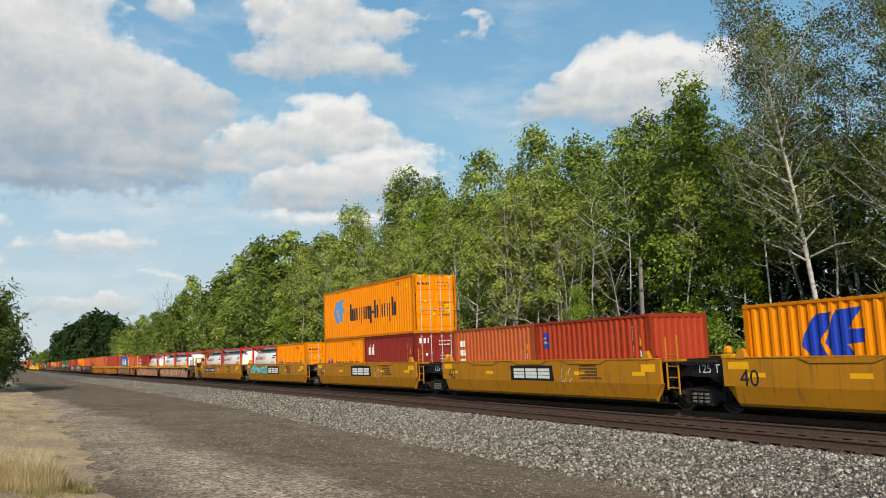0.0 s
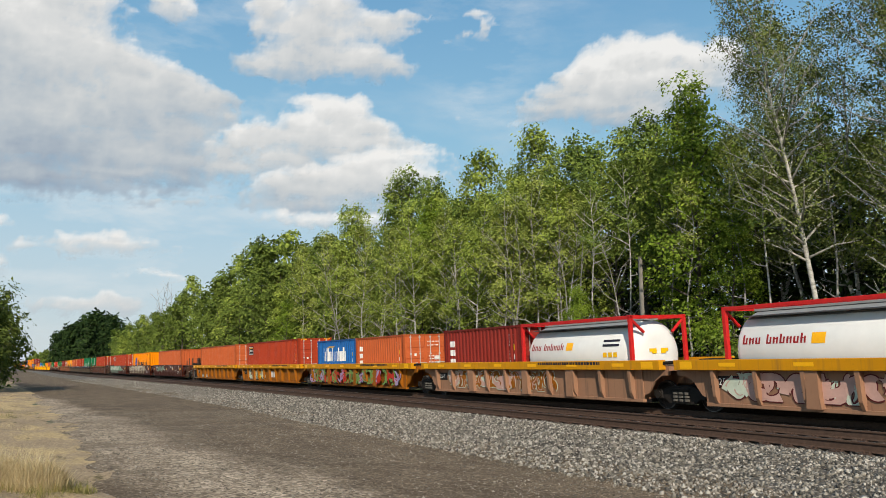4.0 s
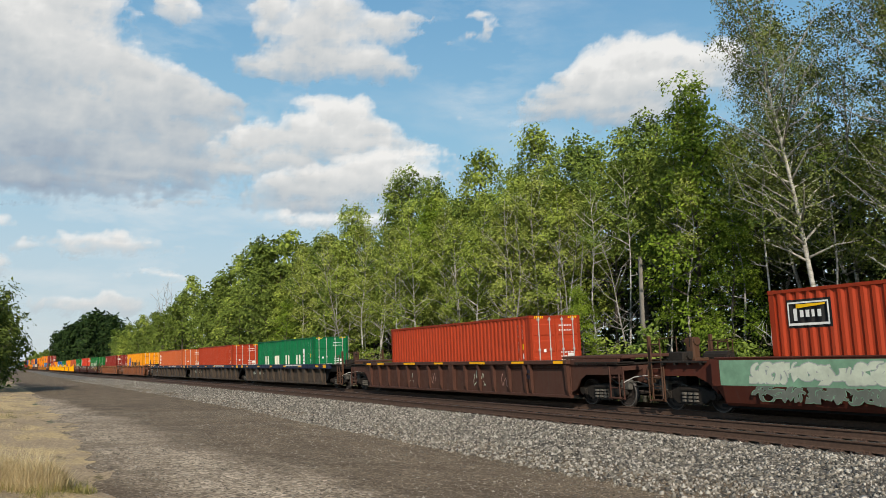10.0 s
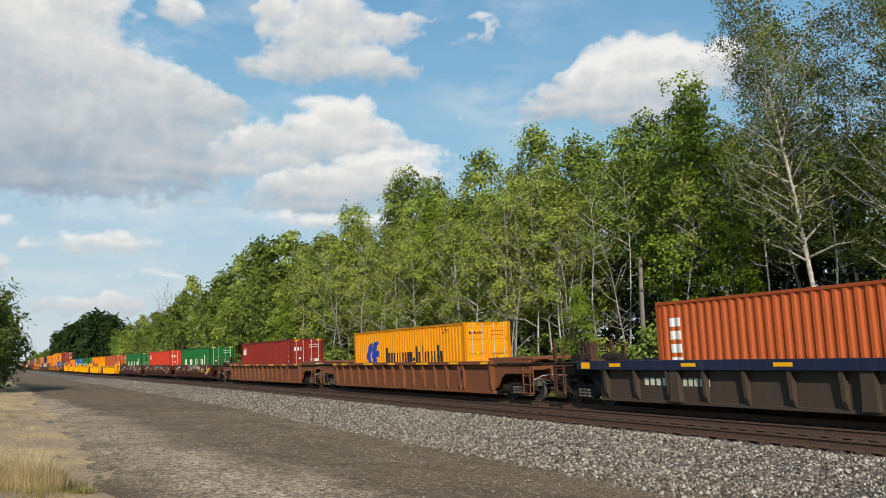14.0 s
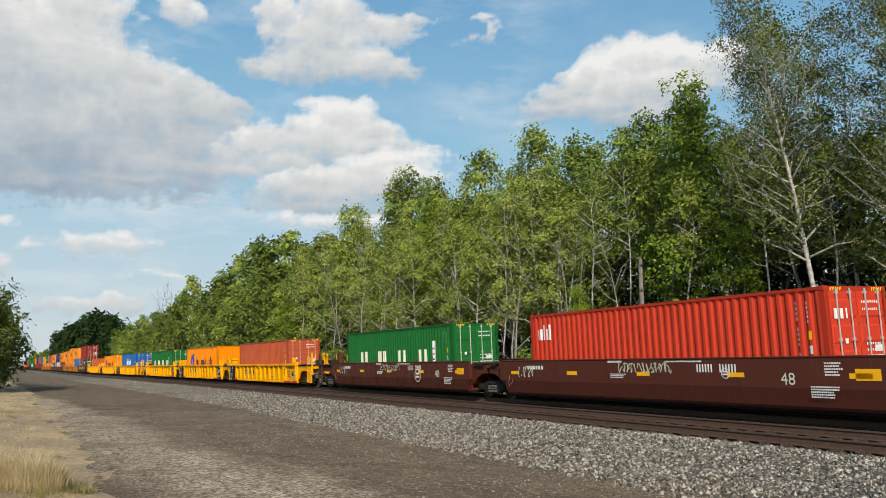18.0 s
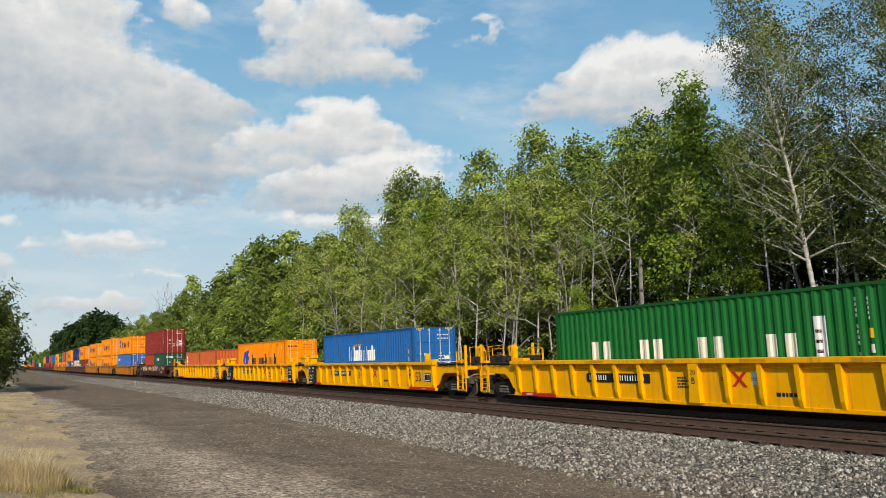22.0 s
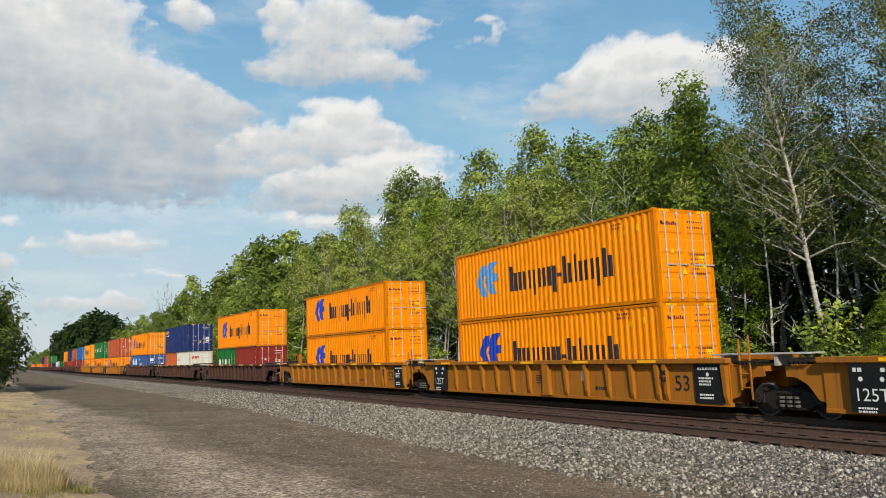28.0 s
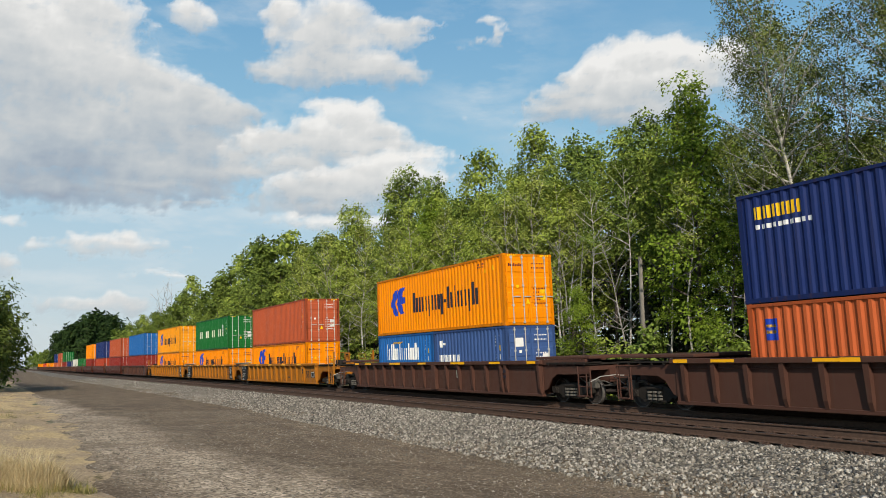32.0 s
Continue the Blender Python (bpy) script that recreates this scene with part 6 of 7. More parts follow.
                part("emblem_bars", cached("octb", lambda: flat_marks("emblem_bars", [(-.09, .09, .02, .06), (-.1, .08, -.05, -.01)], y - .002, M["white_mark"])), th, (h * .42, 0, 1.12 if seed != 21 else .9)).scale = (1, 1, 1) if seed != 21 else (2.1, 1, 2.1)
    elif style in ("yellow", "otan", "brown", "rust"):
        y = -1.408
        if style in ("brown", "rust"):
            marks("reflector", cached("brf", lambda: flat_marks("reflector", [(-h - .2, -h + .35, 1.4, 1.5), (h - .4, h + .15, 1.4, 1.5), (-h + 5, -h + 5.5, 1.4, 1.5), (h - 5.4, h - 4.9, 1.4, 1.5)], -1.584, M["reflector"])), th)
        if style not in ("brown", "rust"):
            number(th, "53", h - 1.38, .8, .62, y - .0, M["dark_mark"])
        if style not in ("brown", "rust"):
            if not front:
                part("number_panel", cached(("dp", style), lambda: fixed(Build().box(h - .88, h + .1, -1.46, -1.405, .28, 1.36).mesh("number_panel", M["black"]))), th, label="black end panel with white stencils")
                marks("print", cached(("pp", style), lambda: flat_marks("print", bars_flat(h - .75, 1.2, .7, .07, 1) + bars_flat(h - .72, .95, .62, .05, 3) + bars_flat(h - .72, .5, .62, .05, 2), -1.464, M["white_mark"])), th)
                part("roundel", cached("roundel", lambda: disc(.055, M["white_mark"])), th, (h - .4, -1.465, 1.08))
            else:
                part("placard", cached(("pc", style), lambda: fixed(Build().box(h - .75, h - .15, -1.42, -1.405, .62, 1.0).mesh("placard", M["black"]))), th, label="black placard with pale border")
                marks("print", cached(("pc2", style), lambda: flat_marks("print", [(h - .72, h - .18, .65, .68), (h - .72, h - .18, .94, .97), (h - .72, h - .69, .68, .94), (h - .21, h - .18, .68, .94), (h - .4, h - .37, .7, .92)], -1.423, M["white_mark"])), th)
            if not rear:
                part("number_panel", cached(("dq", style), lambda: fixed(Build().box(-h + .44, -h + 1.46, -1.56, -1.405, .28, 1.36).mesh("number_panel", M["black"]))), th, label="black end panel with white number")
                number(th, "125T", -h + .95, .66, .4, -1.562, M["white_mark"])
                marks("print", cached(("pq", style), lambda: flat_marks("print", bars_flat(-h + .6, .36, .7, .045, 2) + bars_flat(-h + .55, 1.18, .2, .09, 1) + bars_flat(-h + 1.2, 1.18, .2, .09, 1), -1.564, M["white_mark"])), th)
                for cx in (-h + .72, -h + 1.22):
                    part("roundel", cached("roundel", lambda: disc(.055, M["white_mark"])), th, (cx, -1.565, 1.02))
            if style == "yellow":
                marks("number_plate", cached(("rn", style), lambda: fixed(Build().box(-h + 4.05, -h + 7.0, -1.426, -1.406, .8, 1.08).mesh("number_plate", M["black"]))), th, label="black reporting panel")
            if style == "yellow":
                marks("plate_print", cached(("rnp", style), lambda: flat_marks("plate_print", [(-h + 4.2 + .23 * i + d, -h + 4.25 + .23 * i + d, .86, 1.02) for i in range(4) for d in (0, .1)] + [(-h + 5.45 + .23 * i + d, -h + 5.5 + .23 * i + d, .86, 1.02) for i in range(6) for d in (0, .1)], -1.431, M["white_mark"])), th)
            marks("print", cached(("pd", style), lambda: flat_marks("print", bars_flat(-.2, .95, .5, .05, 4) + bars_flat(3.1, .55, .6, .1, 1), y, M["dark_mark"])), th)
        if not front:
            post = cached(("post", style), lambda: fixed(Build().rod((-.16, 0, .7), (-.16, 0, 2.0), .03, 6).rod((.16, 0, .45), (.16, 0, 2.1), .03, 6).rod((-.16, 0, .75), (.16, 0, .75), .022, 6)
                                                         .rod((-.16, 0, 1.1), (.16, 0, 1.1), .022, 6).rod((-.16, 0, 1.65), (.16, 0, 1.65), .022, 6).mesh("stanchion", M[STYLE[style][2]])))
            part("stanchion", post, th, (h + .85, -1.42, 0))
            plate = cached("walk_plate", lambda: fixed(Build().box(-1.5, 1.5, -1.15, -.45, 1.58, 1.62, .01).box(-1.2, -1.1, -1.1, -.5, 1.3, 1.58).box(.5, .6, -1.1, -.5, 1.3, 1.58).mesh("walkway_plate", M["bar_steel"])))
            part("walkway_plate", plate, th, (h + 1.0, 0, 0))
        marks("stencil", cached(("stc", style), lambda: flat_marks("stencil", [(h - 2.06 + .1 * i, h - 1.98 + .1 * i, zz, zz + .13) for i in range(2) for zz in (.86, 1.06)], -1.553, M["dark_mark"])), th)
        part("placard", cached(("wpl", style), lambda: flat_marks("placard", [(-.9, -.5, .82, 1.16)], y, M["pale_paint"])), th, (h - 6.0 + 1.0, 0, 0), label="pale square placard")
        marks("chord_patch", cached(("cpatch", style), lambda: flat_marks("chord_patch", [(-h + 1.2 + 3.1 * i, -h + 2.0 + 3.1 * i, 1.41, 1.49) for i in range(5)], -1.584, M["car_chord" if style == "yellow" else "reflector"])), th, label="dull yellow reflector patches")
        if style == "yellow":
            number(th, "20", .55, 1.14, .2, -1.572, M["dark_mark"])
            number(th, "A" if seed % 3 else "B", .55, .9, .26, -1.572, M["dark_mark"])
            part("owner_sign", cached("xsign", lambda: merge_quads("owner_sign", [[(-.26, 0, -.2), (-.14, 0, -.2), (.26, 0, .2), (.14, 0, .2)], [(.14, -.002, -.2), (.26, -.002, -.2), (-.14, -.002, .2), (-.26, -.002, .2)]], M["red_mark"])), th, (2.0, -1.412, .96), "small red crossed sign")
            marks("print", cached("ysmall", lambda: flat_marks("print", [(1.4, 1.62, .92, .95), (1.4, 1.62, .98, 1.01), (2.38, 2.6, .92, .95), (2.38, 2.6, .98, 1.01)], y, M["dull_red_mark"])), th)
            marks("stripe_print", cached("ystp", lambda: flat_marks("stripe_print", [(h - 1.0, h - .6, .27, .285), (h - 1.0, h - .6, .305, .32), (-h + .5, -h + .9, .27, .285), (-h + .5, -h + .9, .305, .32)], -1.455, M["white_mark"])), th)
            for nm, xa, xb in (("ystripe", -h + .2, -h + 2.3), ("ystripe2", h - 2.3, h + .28)):
                part("end_stripe", cached(nm, lambda: fixed(Build().box(xa, xb, -1.452, -1.432, .225, .36).mesh("end_stripe", M["red_mark"]))), th, label="red lower end stripe")
            if seed in (23, 26):
                marks("logo", cached("ylogo", lambda: flat_marks("logo", [(1.0, 1.7, .98, 1.1), (1.26, 1.44, .62, .98), (2.0, 2.7, .98, 1.1), (2.26, 2.44, .62, .98), (3.0, 3.7, .78, .94)], y, M["red_mark"])), th, label="red owner's shapes")
            if not rear:
                br = cached("ybracket", lambda: fixed(Build().loft([[(-.36, -1.15, 1.5), (.36, -1.15, 1.5), (.36, -.75, 1.5), (-.36, -.75, 1.5)], [(-.36, -1.15, 1.8), (.36, -1.15, 1.8), (.36, -.75, 1.8), (-.36, -.75, 1.8)],
                                                                    [(-.46, -1.2, 1.86), (.46, -1.2, 1.86), (.46, -.7, 1.86), (-.46, -.7, 1.86)], [(-.46, -1.2, 2.02), (.46, -1.2, 2.02), (.46, -.7, 2.02), (-.46, -.7, 2.02)]]).mesh("bracket", M["car_yellow"])))
                for x in (-h - .55, -h - 1.75):
                    part("bracket", br, th, (x, 0, 0))
            for x in (-h + .1, h - .1):
                gd = cached("ygd", lambda: fixed(Build().box(-.4, .4, -1.5, -1.2, 1.52, 1.62, .01).box(-.5, -.3, -1.45, -1.25, 1.62, 1.9, .02).mesh("guide", M["car_yellow"])))
                part("guide", gd, th, (x, 0, 0))
    elif style in ("ochre", "pale", "grey"):
        y = -1.624
        nm = "reflector"
        marks(nm, cached(("rf", style), lambda: flat_marks("reflector", [(-h + .4 + i * (2 * h - 1.2) / 5, -h + .95 + i * (2 * h - 1.2) / 5, 1.3, 1.4) for i in range(6)] + [(-h - 1.0, -h - .55, 1.24, 1.44), (h + .5, h + 1.0, 1.24, 1.44)], y, M["reflector"])), th)
        marks("print", cached(("fp", style), lambda: flat_marks("print", bars_flat(1.6, 1.36, 3.4, .09, 1), y, M["white_mark" if style == "grey" else "dark_mark"])), th)
        if style == "ochre":
            part("number_panel", cached(("fnb", style), lambda: fixed(Build().box(-h + 1.55, -h + 2.85, -1.41, -1.402, .32, .66).box(-h + 3.0, -h + 4.4, -1.41, -1.402, .32, .66).mesh("number_panel", M["black"]))), th, label="black reporting panels")
        zz = .38 if style == "ochre" else .74
        marks("number_plate", cached(("fn", style), lambda: flat_marks("number_plate", [(-h + 1.75 + .25 * i, -h + 1.92 + .25 * i, zz, zz + .22) for i in range(4)] + [(-h + 3.1 + .21 * i, -h + 3.25 + .21 * i, zz, zz + .22) for i in range(6)], -1.413, M["white_mark" if style == "ochre" else "pale_paint"])), th)
        if style in ("ochre", "pale"):
            number(th, "125-T", -h - .0 + .35, .88, .26, -1.41, M["white_mark"], M["black"])


def bars_flat(x, z, w, h, n):
    out, i = [], 0
    rng = random.Random(int(abs(x) * 100 + n))
    for i in range(n):
        a = x
        while a < x + w * (1 if n < 2 else rng.uniform(.6, 1)):
            c = h * rng.uniform(.5, 1.5)
            out.append((a, a + c, z - 1.7 * i * h, z - 1.7 * i * h + h))
            a += c + h * .35
    return out


# ---- the train ----
def load(kind, colour, brand, S_front, z, words, doors=True, far=False):
    """Sets a container with its front end S_front metres along the train on the height z."""
    c = tank() if kind == "tank" else container(kind, colour, doors)
    if not far and brand:
        dress(c, brand, front=doors)
    tagged(c, words, "tank" if kind == "tank" else "container", "loads of the freight train")
    MOVERS.append((c, S_front - c["L"] / 2, z))
    return c["H"]


SAY = {"orange": "bright orange corrugated container with blue emblem", "light_orange": "faded light orange corrugated steel container",
       "red_brown": "red-brown corrugated steel container", "triton": "faded orange-brown corrugated steel container",
       "dark_red": "dark red corrugated steel container", "red": "clean red corrugated container with white initials",
       "tile_red": "tile-red corrugated steel container", "green": "green corrugated container with large cream lettering", "teal_green": "blue-green corrugated container with large cream lettering",
       "blue": "blue corrugated container with large white lettering", "navy": "navy blue corrugated container with yellow lettering", "grey_blue": "grey-blue corrugated container, white lettering", "slate_blue": "slate-blue corrugated container with white lettering",
       "white": "off-white corrugated container with red lettering", "dark_green": "dark green corrugated container with white lettering"}


def stack(S, low, high=None, far=False, z=FLOOR_Z):
    """Loads one well. low, high: lists of (kind, colour, brand, doors) from the front backwards."""
    for level in (low, high or []):
        s, hmax = S, 0
        for kind, colour, brand, doors in level:
            if kind == "tank":
                say = "white tank container in a red steel frame"
            else:
                say = SAY[colour] + (", on the upper tier" if level is high else ", down in the well")
            H = load(kind, colour, brand, s, z, say, doors, far)
            s -= 6.096 if kind in ("20", "tank") else 12.19
            hmax = max(hmax, H)
        z += hmax + .004


T, F = True, False
TRAIN = [
    # front of the load along the train, car style, front coupled, rear coupled, lower loads, upper loads
    (605.1, "tan", T, F, [("40", "orange", "orange", T)], None),
    (589.45, "tan", F, F, [("20", "tile_red", "sign", F), ("20", "triton", "upright", T)], None),
    (573.5, "tan", F, F, [("20", "dark_red", "initials", T), ("20", "orange", "orange", T)], [("40h", "orange", "orange_faded", T)]),
    (557.85, "tan", F, F, [("20", "orange", "orange", T), ("tank", "", "", T)], None),
    (542.2, "tan", F, T, [("tank", "", "", T), ("tank", "", "", T)], None),
    (522.3, "pale", T, F, [("tank", "", "", T), ("tank", "", "", T)], None),
    (506.5, "pale", F, F, [("tank", "", "", T), ("20", "dark_red", "upright", T)], None),
    (490.2, "ochre", F, F, [("20", "triton", "upright", T), ("20", "blue", "nile", T)], None),
    (474.35, "ochre", F, F, [("40h", "tile_red", "beacon", T)], None),
    (458.55, "ochre", F, T, [("40h", "triton", "", T)], None),
    (437.3, "kcs", T, F, [("40h", "triton", "", F)], None),
    (419.2, "kcs", F, F, [("40h", "orange", "orange", F)], None),
    (400.8, "kcs", F, T, [("40h", "tile_red", "beacon", T)], None),
    (377.95, "brown", T, T, [("40h", "tile_red", "plain", T)], None),
    (354.15, "grey", T, F, [("40h", "teal_green", "green", T)], None),
    (334.5, "grey", F, F, [("40h", "tile_red", "plain", T)], None),
    (314.75, "grey", F, T, [("40h", "triton", "upright", T)], None),
    (291.05, "rust", T, T, [("40h", "light_orange", "orange", T)], None),
    (267.7, "rust", T, T, [("40h", "dark_red", "initials", T)], None),
    (244.5, "kcs", T, F, [("40h", "green", "green", T)], None),
    (226.2, "kcs", F, F, [("40h", "red", "initials", T)], None),
    (208.05, "kcs", F, T, [("40h", "green", "green", T)], None),
    (185.05, "yellow", T, F, [("40h", "red_brown", "plain", T)], None),
    (165.4, "yellow", F, F, [("40h", "orange", "orange", F)], None),
    (145.8, "yellow", F, T, [("40h", "green", "green", T)], None),
    (122.2, "yellow", T, F, [("40h", "blue", "nile", T)], None),
    (102.5, "yellow", F, F, [("40h", "orange", "orange", T)], None),
    (82.85, "yellow", F, T, [("20", "triton", "plain", F), ("20", "triton", "upright", F)], None),
    (59.35, "brown48", T, T, [("20", "dark_green", "capital", T), ("20", "tile_red", "plain", T)], [("40h", "dark_red", "plain", T)]),
    (35.95, "otan", T, F, [("40h", "grey_blue", "seaco_grey", T)], [("40", "orange", "orange", T)]),
    (15.95, "otan", F, F, [("40h", "orange", "orange", T)], [("40h", "orange", "orange_faded", T)]),
    (-3.7, "otan", F, T, [("40h", "orange", "orange", T)], [("40", "orange", "orange", T)]),
    (-27.0, "brown", T, T, [("20", "dark_red", "plain", T), ("20", "green", "green", T)], [("40h", "orange", "orange", T)]),
    (-50.65, "brown", T, T, [("20", "white", "oocl", T), ("20", "triton", "sign", T)], [("40h", "navy", "seaco_navy", T)]),
    (-74.4, "brown", T, T, [("20", "slate_blue", "cronos", T), ("20", "blue", "nile", T)], [("40h", "orange", "orange", T)]),
    (-97.95, "otan", T, F, [("40", "orange", "orange", T)], [("40h", "red_brown", "plain", T)]),
    (-117.5, "otan", F, F, [("40", "orange", "orange", T)], [("40h", "green", "green", T)]),
    (-137.2, "otan", F, T, [("40", "orange", "orange", T)], [("40h", "light_orange", "orange", T)]),
    (-158.5, "brown", T, T, [("40", "dark_red", "plain", T)], [("40h", "blue", "nile", T)]),
    (-178.2, "kcs", T, T, [("40", "dark_red", "plain", T)], [("40h", "red_brown", "plain", T)]),
    (-197.0, "kcs", T, T, [("40", "tile_red", "plain", T)], [("40h", "navy", "plain", T)]),
    (-215.0, "kcs", T, T, [("40", "dark_red", "plain", T)], [("40h", "orange", "orange", T)]),
    (-236.0, "kcs", T, T, [("40h", "green", "plain", T)], None),
    (-256.0, "brown", T, T, [("40h", "white", "plain", T)], None),
    (-279.5, "brown", T, T, [("40", "navy", "plain", T)], None),
    (-303.0, "brown", T, T, [("40", "dark_red", "plain", T)], [("40h", "green", "plain", T)]),
    (-326.5, "brown", T, T, [("40", "triton", "plain", T)], [("40h", "red_brown", "plain", T)]),
    (-350.0, "brown", T, T, [("40", "triton", "plain", T)], [("40h", "navy", "plain", T)]),
    (-373.5, "brown", T, T, [("40", "orange", "plain", T)], None),
    (-397.0, "brown", T, T, [("40", "orange", "plain", T)], None),
    (-420.5, "brown", T, T, [("40", "red", "plain", T)], None),
    (-444.0, "brown", T, T, [("40", "orange", "plain", T)], None),
    (-467.5, "brown", T, T, [("40", "orange", "plain", T)], None),
]
for _i, (_S, _style, _f, _r, _low, _high) in enumerate(TRAIN):
    _far = _S < -150
    car = well_car(_style, _S - 6.096, _f, _r, _far, _i)
    stack(_S, _low, _high, _far)
    if _i == 3:
        graffiti(car, -5.7, -1.5, .8, 1.47, -1.504, ["dark_mark", "teal_paint", "teal_paint", "pale_teal"], 1)
    elif _i == 4:
        scribble(car, -4.95, -4.55, .5, 1.25, -1.505, "dark_mark", 2, .05)
        scribble(car, -5.1, -3.6, 1.24, 1.44, -1.505, "dark_mark", 12, .045)
        scribble(car, -2.2, -.6, 1.24, 1.44, -1.505, "dark_mark", 13, .045)
        scribble(car, -3.6, -1.0, .42, .78, -1.505, "maroon_mark", 14, .025)
    elif _i == 5:
        graffiti(car, -6.0, 5.8, .4, 1.15, -1.42, ["maroon_mark", "pale_paint", "pink_paint"], 3)
    elif _i == 6:
        graffiti(car, -5.5, 2, .4, 1.15, -1.42, ["pale_paint", "car_ochre", "pink_paint"], 4)
    elif _i == 7:
        graffiti(car, -6.2, 6.2, .36, 1.2, -1.56, ["black", "green_paint", "green_paint", "lilac_paint", "red_paint"], 5)
    elif _i == 8:
        graffiti(car, -5.2, -.6, .4, 1.15, -1.42, ["dark_mark", "pale_paint", "pale_paint", "mint_paint", "yellow_mark"], 6)
        marks("logo", flat_marks("logo", [(.2 + .55 * i, .58 + .55 * i, .55, .98) for i in range(3)], -1.41, M["white_mark"]), car, label="white owner's shapes")
    elif _i in (19, 20, 21):
        scribble(car, -6.6, -5.6, .9, 1.32, -1.506, "pale_paint", _i + 30, .03)
        scribble(car, -1.0, 1.2, 1.1, 1.42, -1.506, "pale_paint", _i + 40, .03)
        scribble(car, -7.3, -7.0, .55, 1.0, -1.506, "pink_paint", _i + 50, .02)
        if _i == 19:
            graffiti(car, 4.2, 5.0, .62, 1.25, -1.506, ["black", "yellow_mark", "car_tan"], 21)
            graffiti(car, 6.4, 6.9, .62, 1.2, -1.506, ["black", "yellow_mark", "car_tan"], 22)
            marks("plate_print", flat_marks("plate_print", [(1.0 + .24 * i + d, 1.06 + .24 * i + d, 1.16, 1.34) for i in range(8) if i != 4 for d in (0, .1)], -1.506, M["white_mark"]), car)
    elif _i in (1, 2):
        scribble(car, 1.9, 2.6, .72, 1.3, -1.506, "pale_paint", _i + 60, .022)
    elif _i == 13:
        for j, (xa, xb) in enumerate(((-3.9, -3.2), (-1.9, -1.1), (2.2, 3.1), (4.3, 4.9))):
            scribble(car, xa, xb, .5, 1.05, -1.41, ("pale_paint", "pink_paint")[j % 2], 71 + j, .022)
    elif _i == 10:
        graffiti(car, -5.8, -1.5, .8, 1.45, -1.504, ["pale_paint", "mint_paint", "grey_paint", "dull_paint"], 7)
    elif _i == 11:
        graffiti(car, -7.2, 4.6, .8, 1.47, -1.504, ["dark_mark", "bone_paint", "bone_paint", "bone_paint", "cream_mark"], 8)
        for j in range(9):
            fan = Build()
            for i in range(9):
                a0 = radians(18 + 15 * i)
                ribbon(fan, [(-6.3 + 1.25 * j + .1 * math.cos(a0), .42 + .08 * math.sin(a0)), (-6.3 + 1.25 * j + .5 * math.cos(a0), .42 + .5 * math.sin(a0))], .03, .075, -1.516, .4, 1.2)
            marks("graffiti", fan.mesh("graffiti", M["bone_paint"]), car, label="pale painted feather strokes")
    elif _i == 12:
        part("painted_panel", cached("mint_panel", lambda: fixed(Build().prism([(-7.6, .8), (4.6, .8), (3.9, 1.12), (2.9, 1.3), (2.2, 1.46), (-7.6, 1.46)], -1.508, -1.503).mesh("painted_panel", M["mint_paint"]))), car, label="faded mint-green painted over side")
        graffiti(car, -6.6, 1.2, .85, 1.42, -1.51, ["grey_paint", "pale_paint", "pale_paint"], 9)
        graffiti(car, -6.4, 1.0, .42, .82, -1.51, ["mint_paint", "dull_paint", "dull_paint"], 19)
    elif _i == 28:
        graffiti(car, -5.5, -3.2, .8, 1.4, -1.504, ["car_brown", "yellow_mark", "pale_paint"], 10)
        graffiti(car, -2.4, -.2, .85, 1.35, -1.504, ["car_brown", "green_paint", "yellow_mark"], 20)
        graffiti(car, .6, 3.6, .8, 1.45, -1.504, ["dark_mark", "pink_paint", "pink_paint"], 11)


# ---- clouds ----
def cloud_mat():
    k = Mat("cloud_glow", 1.0)
    at = k.node("ShaderNodeAttribute")
    at.attribute_name = "body"
    lit = k.node("ShaderNodeAttribute")
    lit.attribute_name = "lit"
    v = k.coords()
    n = k.noise(v, 0.0085, 10, 0.64)
    m1 = k.t.nodes.new("ShaderNodeMath")
    m1.operation = "MULTIPLY_ADD"
    m1.inputs[1].default_value, m1.inputs[2].default_value = 0.7, -0.34
    k.link(n, m1.inputs[0])
    m2 = k.t.nodes.new("ShaderNodeMath")
    m2.operation = "ADD"
    k.link(at.outputs["Fac"], m2.inputs[0])
    k.link(m1.outputs[0], m2.inputs[1])
    alpha = k.ramp(m2.outputs[0], [(0.0, (0, 0, 0, 1)), (0.08, (.14, .14, .14, 1)), (0.26, (.62, .62, .62, 1)), (0.6, (.95, .95, .95, 1))])
    n2 = k.noise(v, 0.0075, 6, 0.55)
    m3 = k.t.nodes.new("ShaderNodeMath")
    m3.operation = "MULTIPLY_ADD"
    m3.inputs[1].default_value, m3.inputs[2].default_value = 0.4, -0.2
    k.link(n2, m3.inputs[0])
    m4 = k.t.nodes.new("ShaderNodeMath")
    m4.operation = "ADD"
    k.link(lit.outputs["Fac"], m4.inputs[0])
    k.link(m3.outputs[0], m4.inputs[1])
    col = k.ramp(m4.outputs[0], [(0.0, (.3, .37, .47, 1)), (0.3, (.45, .51, .57, 1)), (0.58, (.6, .63, .65, 1)), (0.82, (.73, .74, .74, 1)), (1.0, (.88, .88, .87, 1))])
    em = k.node("ShaderNodeEmission", Strength=1.0)
    k.link(col, em.inputs[0])
    tr = k.node("ShaderNodeBsdfTransparent")
    mx = k.t.nodes.new("ShaderNodeMixShader")
    k.link(alpha, mx.inputs[0])
    k.link(tr.outputs[0], mx.inputs[1])
    k.link(em.outputs[0], mx.inputs[2])
    k.link(mx.outputs[0], k.t.nodes["Material Output"].inputs[0])
    return k.m


CLOUD = cloud_mat()
FAR = 2400.0


